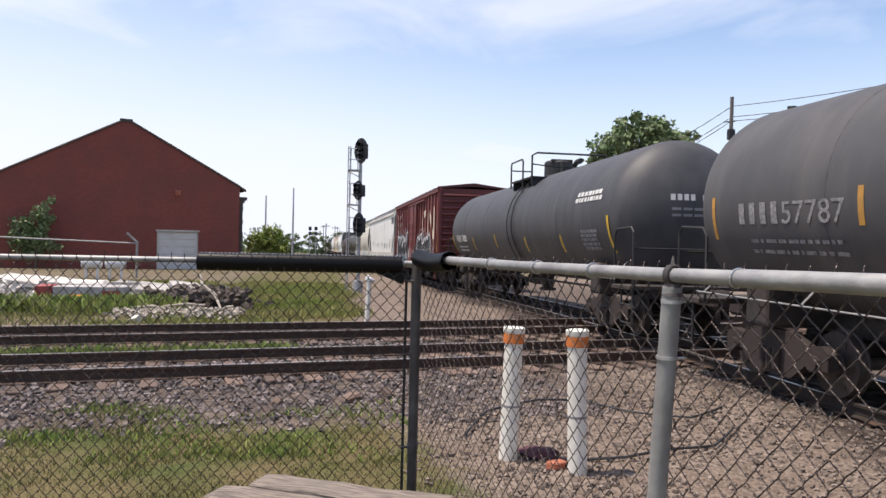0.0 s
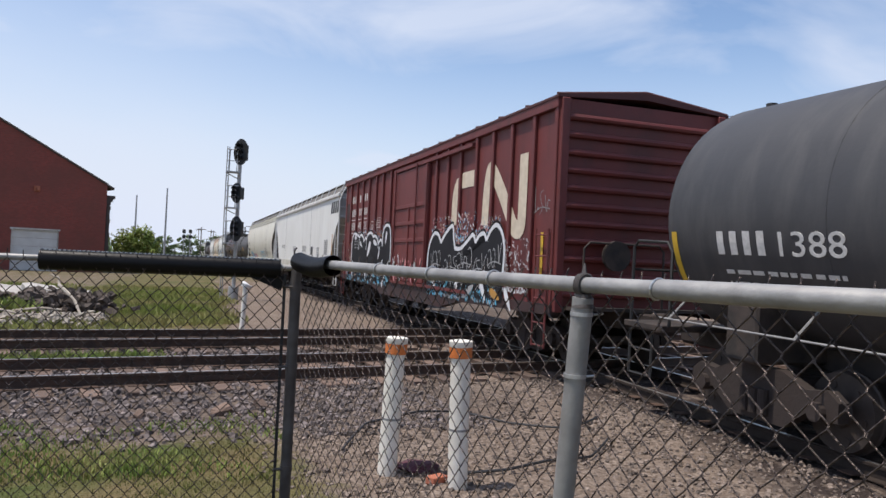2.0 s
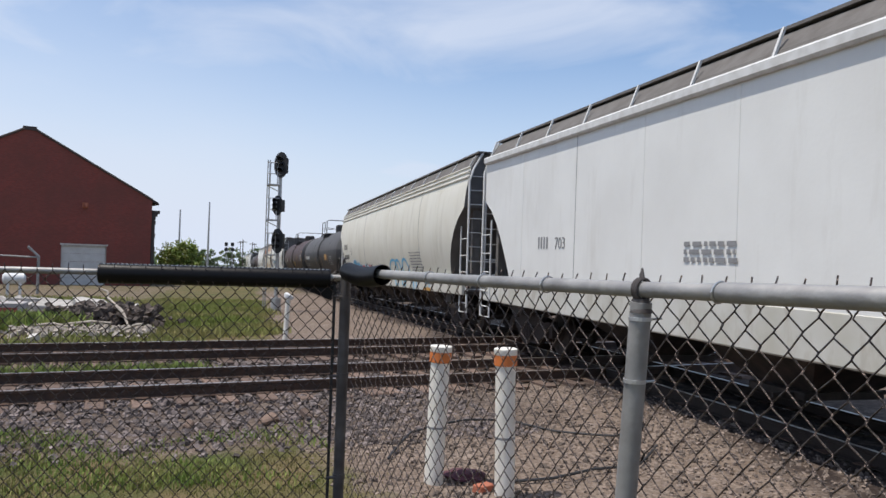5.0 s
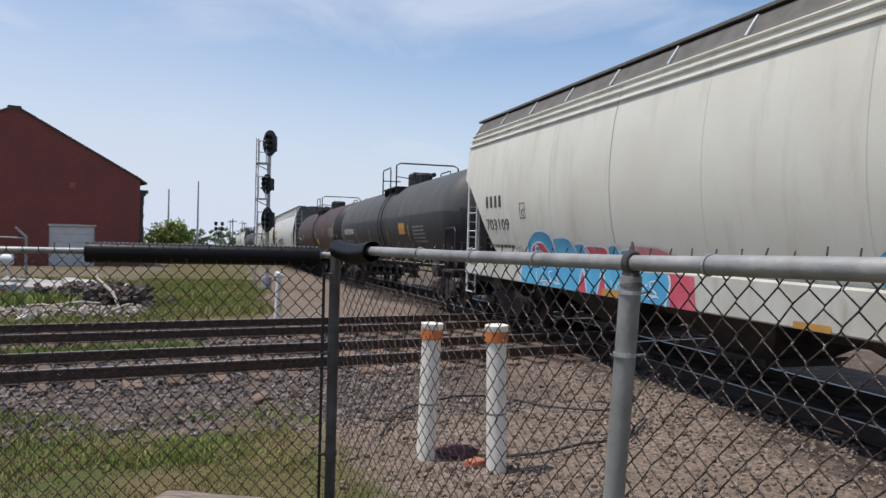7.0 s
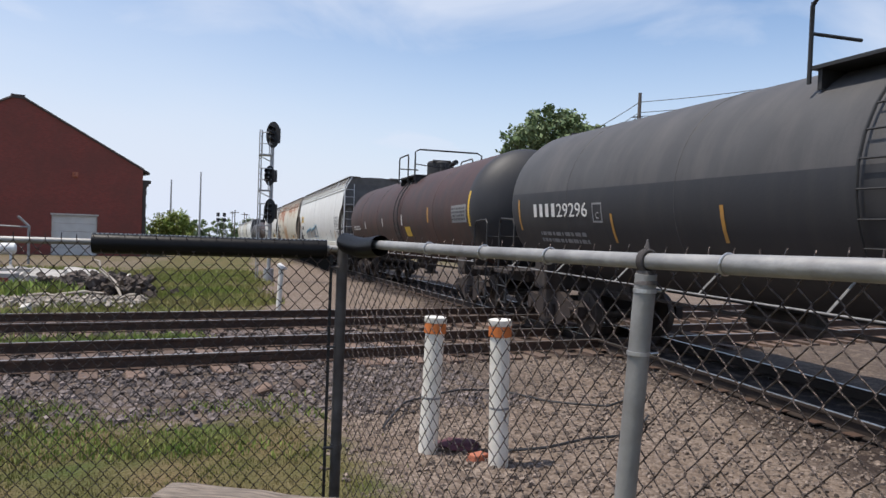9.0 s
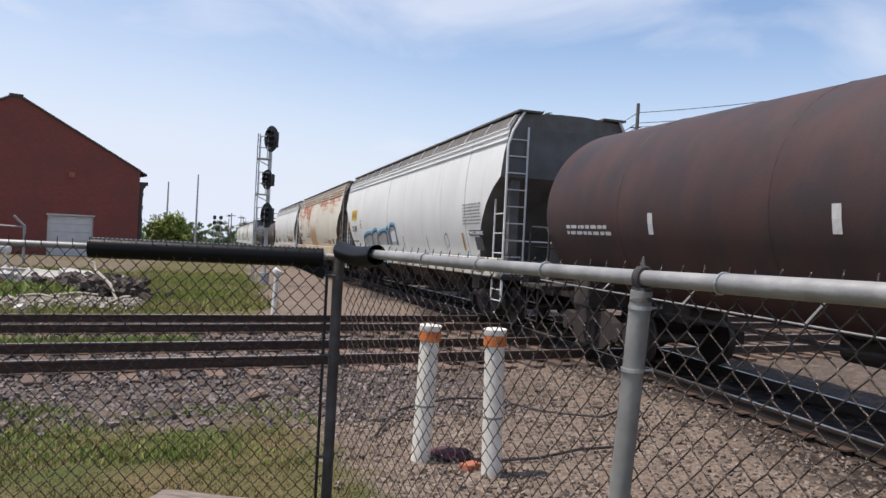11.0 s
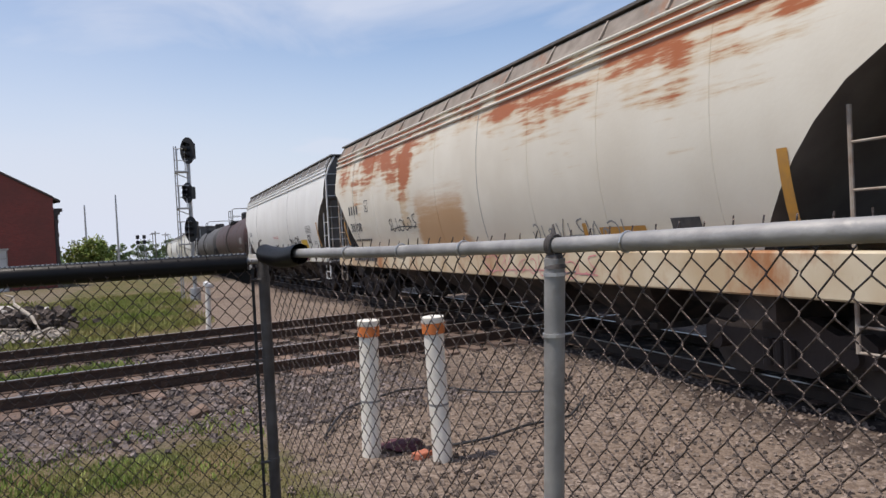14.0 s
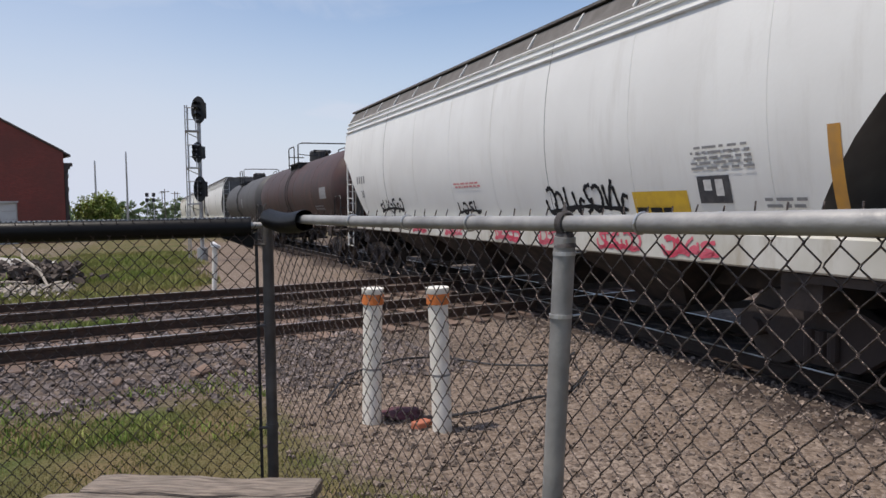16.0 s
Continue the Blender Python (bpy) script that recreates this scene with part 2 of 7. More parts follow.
M["dull_yellow"] = material("faded_marking", (0.48, 0.24, 0.04), 0.6, 0, (0.35, 0.19, 0.06), 9, 0.7, 0)
M["lettering_faint"] = material("faint_lettering", (0.30, 0.29, 0.28), 0.7, 0, (0.13, 0.13, 0.13), 22, 0.9, 0)
M["lettering_white"] = material("white_lettering", (0.66, 0.65, 0.62), 0.6, 0, (0.45, 0.44, 0.42), 20, 0.6, 0)
M["lettering_cream"] = material("cream_lettering", (0.66, 0.57, 0.44), 0.6, 0, (0.5, 0.42, 0.31), 5, 0.7, 0)
M["lettering_dark"] = material("dark_lettering", (0.045, 0.045, 0.05), 0.6, 0, (0.10, 0.10, 0.10), 12, 0.5, 0)
M["lettering_grey"] = material("grey_lettering", (0.25, 0.25, 0.25), 0.7, 0, None, 12, 0.5, 0)
M["spray_black"] = material("black_spray_paint", (0.012, 0.012, 0.014), 0.7, 0, (0.022, 0.022, 0.026), 2, 0.7, 0, spec=0.2)
M["spray_white"] = material("white_spray_paint", (0.70, 0.71, 0.72), 0.5, 0, (0.55, 0.56, 0.58), 3, 0.7, 0)
M["spray_blue"] = material("blue_spray_paint", (0.06, 0.31, 0.53), 0.5, 0, (0.12, 0.46, 0.66), 2, 0.8, 0)
M["spray_teal"] = material("teal_spray_paint", (0.05, 0.20, 0.28), 0.5, 0, (0.16, 0.36, 0.46), 3, 0.8, 0)
M["spray_grey"] = material("grey_spray_paint", (0.33, 0.33, 0.33), 0.5, 0, (0.40, 0.40, 0.40), 2, 0.8, 0)
M["spray_red"] = material("red_spray_paint", (0.52, 0.05, 0.09), 0.5, 0, (0.6, 0.16, 0.2), 3, 0.7, 0)
M["spray_pink"] = material("pink_spray_paint", (0.55, 0.18, 0.20), 0.5, 0, (0.6, 0.32, 0.3), 4, 0.7, 0)
M["concrete"] = material("broken_concrete", (0.52, 0.49, 0.45), 0.9, 0, (0.36, 0.33, 0.29), 3, 0.8, 0.5, island=0.25)
M["debris"] = material("dark_debris", (0.11, 0.085, 0.07), 0.9, 0, (0.05, 0.04, 0.035), 3, 0.8, 0.6, island=0.4)
M["driftwood"] = material("bleached_wood", (0.42, 0.37, 0.31), 0.85, 0, (0.26, 0.22, 0.18), 5, 0.8, 0.4)
M["sig_black"] = material("signal_black", (0.014, 0.014, 0.016), 0.65, 0, (0.03, 0.03, 0.03), 5, 0.6, 0.05)
M["sig_grey"] = material("signal_aluminium", (0.44, 0.44, 0.44), 0.5, 0.4, (0.28, 0.28, 0.28), 5, 0.6, 0.05)
M["pole"] = material("pole_timber", (0.15, 0.13, 0.115), 0.9, 0, None, 5, 0.6, 0.3)
M["cable"] = material("black_cable", (0.02, 0.02, 0.022), 0.6, 0, None, 5, 0.3, 0)
M["rag"] = material("maroon_cloth", (0.09, 0.03, 0.04), 0.9, 0, (0.05, 0.02, 0.025), 9, 0.7, 0.5)
M["brick_red"] = material("orange_brick", (0.42, 0.14, 0.08), 0.9, 0, (0.30, 0.10, 0.06), 12, 0.7, 0.4)
M["plastic_orange"] = material("orange_plastic_drum", (0.70, 0.25, 0.02), 0.5, 0, (0.55, 0.20, 0.03), 6, 0.6, 0.05)
M["dirty_white"] = material("dirty_white_metal", (0.46, 0.43, 0.42), 0.7, 0, (0.30, 0.27, 0.25), 3, 0.9, 0.1)
M["white_metal"] = material("white_metal", (0.72, 0.72, 0.72), 0.45, 0, (0.55, 0.55, 0.54), 4, 0.7, 0.05)
M["red_metal"] = material("faded_red_metal", (0.36, 0.06, 0.05), 0.6, 0, (0.25, 0.05, 0.045), 4, 0.7, 0.1)


def brick_material():
    m = bpy.data.materials.new("old_red_brick")
    m.use_nodes = True
    n, l = m.node_tree.nodes, m.node_tree.links
    b = n["Principled BSDF"]
    b.inputs["Roughness"].default_value = 0.9
    co = n.new("ShaderNodeTexCoord")
    br = n.new("ShaderNodeTexBrick")
    ma = n.new("ShaderNodeMapping"); ma.inputs["Rotation"].default_value = (radians(90), 0, 0)
    l.new(co.outputs["Object"], ma.inputs["Vector"]); l.new(ma.outputs["Vector"], br.inputs["Vector"])
    br.inputs["Color1"].default_value, br.inputs["Color2"].default_value = (0.275, 0.064, 0.048, 1), (0.205, 0.048, 0.038, 1)
    br.inputs["Mortar"].default_value = (0.19, 0.075, 0.06, 1)
    br.inputs["Scale"].default_value, br.inputs["Brick Width"].default_value, br.inputs["Row Height"].default_value = 1.0, 0.22, 0.075
    br.inputs["Mortar Size"].default_value = 0.008
    no = n.new("ShaderNodeTexNoise"); no.inputs["Scale"].default_value, no.inputs["Detail"].default_value = 0.45, 7
    l.new(co.outputs["Object"], no.inputs["Vector"])
    mr = n.new("ShaderNodeMapRange"); mr.inputs["From Min"].default_value, mr.inputs["From Max"].default_value = 0.35, 0.7
    mr.inputs["To Max"].default_value = 0.75
    l.new(no.outputs["Fac"], mr.inputs["Value"])
    mi = n.new("ShaderNodeMix"); mi.data_type = "RGBA"; mi.inputs["B"].default_value = (0.165, 0.058, 0.045, 1)
    l.new(mr.outputs["Result"], mi.inputs["Factor"]); l.new(br.outputs["Color"], mi.inputs["A"]); l.new(mi.outputs["Result"], b.inputs["Base Color"])
    bu = n.new("ShaderNodeBump"); bu.inputs["Strength"].default_value = 0.4; bu.inputs["Distance"].default_value = 0.01
    l.new(br.outputs["Fac"], bu.inputs["Height"]); bu.invert = True; l.new(bu.outputs["Normal"], b.inputs["Normal"])
    return m


M["brickwall"] = brick_material()


def rusting_paint():
    """Cream car paint that flakes to brushed orange rust under the eave, with an ochre run-off stain lower down."""
    m = material("rusting_cream_paint", (0.68, 0.64, 0.54), 0.52, 0, (0.60, 0.55, 0.45), 0.9, 0.8, 0.08, bscale=20)
    n, l = m.node_tree.nodes, m.node_tree.links
    b = n["Principled BSDF"]
    paint = b.inputs["Base Color"].links[0].from_socket
    co = n.new("ShaderNodeTexCoord")
    xyz = n.new("ShaderNodeSeparateXYZ"); l.new(co.outputs["Object"], xyz.inputs["Vector"])

    def grain(scale, stretch, detail, rough):
        mp_ = n.new("ShaderNodeMapping"); mp_.inputs["Scale"].default_value = stretch
        no = n.new("ShaderNodeTexNoise")
        no.inputs["Scale"].default_value, no.inputs["Detail"].default_value, no.inputs["Roughness"].default_value = scale, detail, rough
        l.new(co.outputs["Object"], mp_.inputs["Vector"]); l.new(mp_.outputs["Vector"], no.inputs["Vector"])
        return no.outputs["Fac"]

    def ma(op, a, c, clamp=False):
        q = n.new("ShaderNodeMath"); q.operation, q.use_clamp = op, clamp
        for i, v in enumerate((a, c)):
            if isinstance(v, (int, float)):
                q.inputs[i].default_value = v
            else:
                l.new(v, q.inputs[i])
        return q.outputs[0]

    def ramp_(v, lo, hi):
        q = n.new("ShaderNodeMapRange"); q.interpolation_type = "SMOOTHSTEP"
        q.inputs["From Min"].default_value, q.inputs["From Max"].default_value = lo, hi
        l.new(v, q.inputs["Value"])
        return q.outputs["Result"]

    def over(base, colour, fac):
        q = n.new("ShaderNodeMix"); q.data_type = "RGBA"; q.inputs["B"].default_value = (*colour, 1)
        l.new(base, q.inputs["A"]); l.new(fac, q.inputs["Factor"])
        return q.outputs["Result"]
    patch_, brush = grain(0.55, (0.3, 1.0, 0.8), 3, 0.5), grain(1.5, (1, 0.5, 6.0), 7, 0.7)
    rise = ma("MULTIPLY", ma("SUBTRACT", xyz.outputs["Z"], 3.15), 0.17)
    v = ma("ADD", ma("ADD", ma("MULTIPLY", patch_, 1.15), ma("MULTIPLY", brush, 0.72)), rise)
    # ochre run-off below the middle of the car
    reach_ = ma("SUBTRACT", 1.35, ma("ABSOLUTE", ma("SUBTRACT", xyz.outputs["Y"], 0.9), 0))
    low_ = ma("SUBTRACT", 2.75, xyz.outputs["Z"])
    och = ma("MULTIPLY", ramp_(ma("ADD", reach_, brush), 0.35, 0.75), ramp_(ma("ADD", low_, brush), 0.35, 1.1))
    out = over(paint, (0.50, 0.33, 0.15), ma("MULTIPLY", ramp_(v, 0.92, 1.08), 0.6))
    out = over(out, (0.42, 0.21, 0.065), ma("MULTIPLY", och, 0.8))
    out = over(out, (0.36, 0.105, 0.03), ma("MULTIPLY", ramp_(v, 1.02, 1.12), ramp_(ma("ADD", xyz.outputs["Z"], brush), 2.95, 3.45)))
    l.new(out, b.inputs["Base Color"])
    return m


M["hop_rust"] = rusting_paint()


def ground_material():
    """Gravel and dry earth; the vertex value 'grass' says where turf grows, 'dirt' where the earth is brown."""
    m = bpy.data.materials.new("gravel_and_turf")
    m.use_nodes = True
    n, l = m.node_tree.nodes, m.node_tree.links
    b = n["Principled BSDF"]
    b.inputs["Roughness"].default_value = 0.95
    b.inputs["Specular IOR Level"].default_value = 0.2
    co = n.new("ShaderNodeTexCoord")
    vo = n.new("ShaderNodeTexVoronoi"); vo.inputs["Scale"].default_value = 26
    l.new(co.outputs["Object"], vo.inputs["Vector"])
    hs = n.new("ShaderNodeSeparateColor"); l.new(vo.outputs["Color"], hs.inputs["Color"])
    c1 = n.new("ShaderNodeMix"); c1.data_type = "RGBA"
    c1.inputs["A"].default_value, c1.inputs["B"].default_value = (0.105, 0.076, 0.059, 1), (0.285, 0.226, 0.182, 1)
    l.new(hs.outputs["Red"], c1.inputs["Factor"])
    n1 = n.new("ShaderNodeTexNoise"); n1.inputs["Scale"].default_value, n1.inputs["Detail"].default_value = 0.8, 7
    l.new(co.outputs["Object"], n1.inputs["Vector"])
    mr = n.new("ShaderNodeMapRange"); mr.inputs["From Min"].default_value, mr.inputs["From Max"].default_value = 0.4, 0.65
    l.new(n1.outputs["Fac"], mr.inputs["Value"])
    c2 = n.new("ShaderNodeMix"); c2.data_type = "RGBA"; c2.inputs["B"].default_value = (0.165, 0.122, 0.092, 1)
    m7 = n.new("ShaderNodeMath"); m7.operation = "MULTIPLY"; m7.inputs[1].default_value = 0.6
    l.new(mr.outputs["Result"], m7.inputs[0]); l.new(m7.outputs[0], c2.inputs["Factor"]); l.new(c1.outputs["Result"], c2.inputs["A"])
    at = n.new("ShaderNodeAttribute"); at.attribute_name = "grass"
    n2 = n.new("ShaderNodeTexNoise"); n2.inputs["Scale"].default_value, n2.inputs["Detail"].default_value = 3.5, 6
    l.new(co.outputs["Object"], n2.inputs["Vector"])
    ad = n.new("ShaderNodeMath"); ad.operation = "ADD"
    l.new(at.outputs["Fac"], ad.inputs[0]); l.new(n2.outputs["Fac"], ad.inputs[1])
    m3 = n.new("ShaderNodeMapRange"); m3.inputs["From Min"].default_value, m3.inputs["From Max"].default_value = 0.85, 1.15
    l.new(ad.outputs[0], m3.inputs["Value"])
    n3 = n.new("ShaderNodeTexNoise"); n3.inputs["Scale"].default_value, n3.inputs["Detail"].default_value = 1.1, 6
    l.new(co.outputs["Object"], n3.inputs["Vector"])
    c4 = n.new("ShaderNodeValToRGB")
    e = c4.color_ramp.elements
    e[0].position, e[0].color = 0.31, (0.070, 0.084, 0.023, 1)
    e[1].position, e[1].color = 0.66, (0.155, 0.115, 0.058, 1)
    l.new(n3.outputs["Fac"], c4.inputs["Fac"])
    c3 = n.new("ShaderNodeMix"); c3.data_type = "RGBA"
    l.new(m3.outputs["Result"], c3.inputs["Factor"]); l.new(c2.outputs["Result"], c3.inputs["A"]); l.new(c4.outputs["Color"], c3.inputs["B"])
    # dark colour for dirty track beds and for shade painted along the train
    at2 = n.new("ShaderNodeAttribute"); at2.attribute_name = "dirt_and_shade"
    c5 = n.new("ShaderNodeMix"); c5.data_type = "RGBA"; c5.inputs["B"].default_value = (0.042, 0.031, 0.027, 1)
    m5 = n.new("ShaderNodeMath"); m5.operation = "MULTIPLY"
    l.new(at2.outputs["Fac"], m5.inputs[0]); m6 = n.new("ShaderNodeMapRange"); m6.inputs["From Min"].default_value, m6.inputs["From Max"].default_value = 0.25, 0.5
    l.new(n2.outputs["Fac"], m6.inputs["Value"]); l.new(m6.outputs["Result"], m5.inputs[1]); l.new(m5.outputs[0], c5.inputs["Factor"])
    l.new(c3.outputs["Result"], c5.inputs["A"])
    l.new(c5.outputs["Result"], b.inputs["Base Color"])
    bu = n.new("ShaderNodeBump"); bu.inputs["Strength"].default_value, bu.inputs["Distance"].default_value = 0.9, 0.03
    l.new(vo.outputs["Distance"], bu.inputs["Height"]); bu.invert = True; l.new(bu.outputs["Normal"], b.inputs["Normal"])
    return m


M["ground"] = ground_material()

# ---------------------------------------------------------------- mesh helpers
def mesh_from(bm, name, mats, smooth=False):
    me = bpy.data.meshes.new(name)
    bm.normal_update()
    bm.to_mesh(me)
    bm.free()
    for mt in (mats if isinstance(mats, (list, tuple)) else [mats]):
        me.materials.append(mt)
    if smooth:
        for p in me.polygons:
            p.use_smooth = True
        me.set_sharp_from_angle(angle=radians(35))
    return me


def part(name, bm, mat, parent=None, label="", smooth=False, kind=""):
    ob = new(name, mesh_from(bm, name, mat, smooth))
    if parent is not None:
        ob.parent = parent
    return tagged(ob, label, kind=kind)


def share(name, me, parent, m=None):
    ob = new(name, me)
    ob.parent = parent
    if m is not None:
        ob.matrix_basis = m
    return ob


def thing(name, label, category, m=None, group="", kind=""):
    ob = new(name)
    ob.empty_display_size = 0.2
    if m is not None:
        ob.matrix_basis = m
    return tagged(ob, label, category, group, kind)


def box(bm, x0, x1, y0, y1, z0, z1, bevel=0.0):
    r = bmesh.ops.create_cube(bm, size=1)
    vs = r["verts"]
    for v in vs:
        v.co = Vector(((x0 + x1) / 2 + v.co.x * (x1 - x0), (y0 + y1) / 2 + v.co.y * (y1 - y0), (z0 + z1) / 2 + v.co.z * (z1 - z0)))
    if bevel:
        es = list({e for v in vs for e in v.link_edges})
        bmesh.ops.bevel(bm, geom=es, offset=bevel, segments=1, affect="EDGES")
    return bm


def tube(bm, pts, r, n=8, cap=True, closed=False):
    """A round bar along a polyline."""
    pts = [Vector(p) for p in pts]
    rings = []
    prev = None
    for i, p in enumerate(pts):
        a = pts[i - 1] if (i > 0 or closed) else p
        b = pts[(i + 1) % len(pts)] if (i < len(pts) - 1 or closed) else p
        d = (b - a).normalized()
        if prev is None:
            up = Vector((0, 0, 1)) if abs(d.z) < 0.9 else Vector((1, 0, 0))
            s = d.cross(up).normalized()
        else:
            s = (prev - d * prev.dot(d)).normalized()
        prev = s
        u = s.cross(d)
        rr = r[i] if isinstance(r, (list, tuple)) else r
        rings.append([bm.verts.new(p + (s * math.cos(k * 2 * math.pi / n) + u * math.sin(k * 2 * math.pi / n)) * rr) for k in range(n)])
    m = len(rings)
    for i in range(m if closed else m - 1):
        A_, B_ = rings[i], rings[(i + 1) % m]
        for k in range(n):
            bm.faces.new((A_[k], A_[(k + 1) % n], B_[(k + 1) % n], B_[k]))
    if cap and not closed:
        bm.faces.new(rings[0]); bm.faces.new(list(reversed(rings[-1])))
    return bm


def B():
    return bmesh.new()


def text_mesh(s, size, mat, depth=0.003):
    cu = bpy.data.curves.new("lettering", "FONT")
    cu.body, cu.size, cu.align_x, cu.align_y, cu.extrude, cu.resolution_u = s, size, "CENTER", "BOTTOM_BASELINE", depth, 3
    ob = bpy.data.objects.new("lettering", cu)
    scene.collection.objects.link(ob)
    me = bpy.data.meshes.new_from_object(ob.evaluated_get(bpy.context.evaluated_depsgraph_get()))
    bpy.data.objects.remove(ob)
    bpy.data.curves.remove(cu)
    me.materials.clear()
    me.materials.append(mat)
    return me


def fast_mesh(name, verts, faces, mat):
    me = bpy.data.meshes.new(name)
    me.from_pydata(verts, [], faces)
    me.materials.append(mat)
    me.update()
    return me

# ---------------------------------------------------------------- ground
CROSS = radians(11.0)                                     # the crossing line's heading
CW, CV = Vector((math.cos(CROSS), math.sin(CROSS), 0)), Vector((-math.sin(CROSS), math.cos(CROSS), 0))
HEAD = radians(1.8)                                       # the train's line bears a little to the left of y
TD, TN = Vector((-math.sin(HEAD), math.cos(HEAD), 0)), Vector((math.cos(HEAD), math.sin(HEAD), 0))
SIDE = Vector((5.45, 8.0, 0.0))                           # a place on the near flank of the cars
TRACK_MID = SIDE + TN * 1.6
RAIL_TOP = 0.20
GRADE = 0.019


def step(a, b, x):
    k = np.clip((x - a) / (b - a), 0, 1)
    return k * k * (3 - 2 * k)


def fall(y):
    """Beyond the crossing the land and the line fall away gently."""
    y = np.asarray(y, float)
    return -GRADE * np.where(y < 11, 0.0, np.where(y < 19, (y - 11) ** 2 / 16, y - 15))


def ground_z(x, y):
    mound = 0.35 * (1 - step(3.5, 5.4, y)) * (1 - step(1.3, 2.6, x))
    return mound + fall(y)


def turf(x, y):
    """1 where grass grows, 0 on bare gravel."""
    v = -math.sin(CROSS) * x + math.cos(CROSS) * y
    w = math.cos(CROSS) * x + math.sin(CROSS) * y
    verge = (1 - step(7.2, 8.9, v + 0.25 * np.sin(w * 1.7))) * (1 - step(1.5, 3.0, w))
    tuft = step(7.6, 8.2, v) * (1 - step(8.5, 9.2, v + 0.5 * np.sin(w * 2.3))) * (1 - step(0.2, 1.6, w)) * 0.5
    strip = step(12.55, 12.9, v) * (1 - step(13.5, 13.9, v)) * (1 - step(0.8, 2.4, w + 0.5 * np.sin(w * 3.1)))
    far = step(16.8, 17.6, v) * (1 - step(0.2, 1.3, x + 0.25 * np.sin(y * 0.8))) * (0.55 + 0.45 * step(-6, -3, x))
    rough = 0.55 * step(30, 60, v)
    return np.clip(np.maximum.reduce([verge, tuft, strip, far * 0.85, rough]), 0, 1)


def spread(lo, hi, stepw, reach):
    mid = list(np.arange(lo, hi, stepw))
    out, g = [], stepw
    a, b = lo, mid[-1]
    while b < reach:
        g *= 1.22
        b += g
        mid.append(b)
        a -= g
        out.append(a)
    return np.array(sorted(out) + mid)


gx, gy = spread(-16, 14, 0.28, 2600), spread(1, 26, 0.28, 2600)
GX, GY = np.meshgrid(gx, gy)
rs = np.random.RandomState(3)
near = (np.abs(GX) < 16) & (GY > 0) & (GY < 28)
GZ = ground_z(GX, GY) + np.where(near, rs.uniform(-0.015, 0.015, GX.shape), 0)
gv = np.stack([GX.ravel(), GY.ravel(), GZ.ravel()], 1)
nx, ny = len(gx), len(gy)
idx = np.arange(nx * ny).reshape(ny, nx)
gf = np.stack([idx[:-1, :-1], idx[:-1, 1:], idx[1:, 1:], idx[1:, :-1]], -1).reshape(-1, 4)
me = fast_mesh("ground", gv.tolist(), gf.tolist(), M["ground"])
att = me.attributes.new("grass", "FLOAT", "POINT")
att.data.foreach_set("value", turf(GX, GY).ravel().astype(np.float32))
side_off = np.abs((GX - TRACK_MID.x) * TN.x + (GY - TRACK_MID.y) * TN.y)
att = me.attributes.new("dirt_and_shade", "FLOAT", "POINT")
gv_ = -math.sin(CROSS) * GX + math.cos(CROSS) * GY
bedding = 0.6 * step(7.6, 8.6, gv_) * (1 - step(16.6, 17.4, gv_)) * (1 - step(3, 5, GX))
# dirt plus the train's shade, painted under the cars and on their far side
grime_shade = np.maximum(1 - step(1.35, 1.9, side_off + 0.3 * np.sin(GY * 0.9)), 0.55 * (GX > TRACK_MID.x) * (1 - step(5, 11, side_off)))
att.data.foreach_set("value", np.maximum(grime_shade, bedding).ravel().astype(np.float32))
for p in me.polygons:
    p.use_smooth = True
ground = tagged(new("ground", me), "brown gravel ground with patchy grass verges", "ground", kind="structure")


def scatter_stones(name, n, place, size, label, seed):
    r = np.random.RandomState(seed)
    base = np.array([[-1, -1, -1], [1, -1, -1], [1, 1, -1], [-1, 1, -1], [-.7, -.7, 1], [.8, -.6, 1], [.6, .8, 1], [-.8, .7, 1]], float)
    faces = np.array([[0, 1, 5, 4], [1, 2, 6, 5], [2, 3, 7, 6], [3, 0, 4, 7], [4, 5, 6, 7]])
    V, Fc = [], []
    P_ = place(r, n)
    for i, (x, y, z) in enumerate(P_):
        s = size * r.uniform(0.45, 1.35) * 0.5
        q = Euler(r.uniform(-0.6, 0.6, 3) + np.array([0, 0, r.uniform(0, 6.28)])).to_matrix()
        sc = np.array([r.uniform(.7, 1.3), r.uniform(.6, 1.0), r.uniform(.45, .8)]) * s
        vs = ((base + r.uniform(-.3, .3, base.shape)) * sc) @ np.array(q).T + np.array([x, y, z + s * 0.25])
        V.append(vs); Fc.append(faces + 8 * i)
    ob = new(name, fast_mesh(name, np.concatenate(V).tolist(), np.concatenate(Fc).tolist(), M["stone"]))
    return tagged(ob, label, "gravel", kind="stuff")


def bed(r, n):
    v, w = r.uniform(7.6, 17.6, n), r.uniform(-9, 5.0, n)
    x, y = CW.x * w + CV.x * v, CW.y * w + CV.y * v
    keep = r.uniform(0, 1, n) > turf(x, y) * 1.1
    keep &= (y / np.maximum(x, 0.01) > 1.2)
    x, y, v = x[keep], y[keep], v[keep]
    z = np.where(np.abs(v - 11.54) < 1.5, 0.01, 0) + np.where(np.abs(v - 15.11) < 1.5, 0.01, 0) + fall(y)
    return np.stack([x, y, z], 1)


scatter_stones("ballast", 20000, bed, 0.062, "grey and brown crushed stone ballast between the rails", 5)


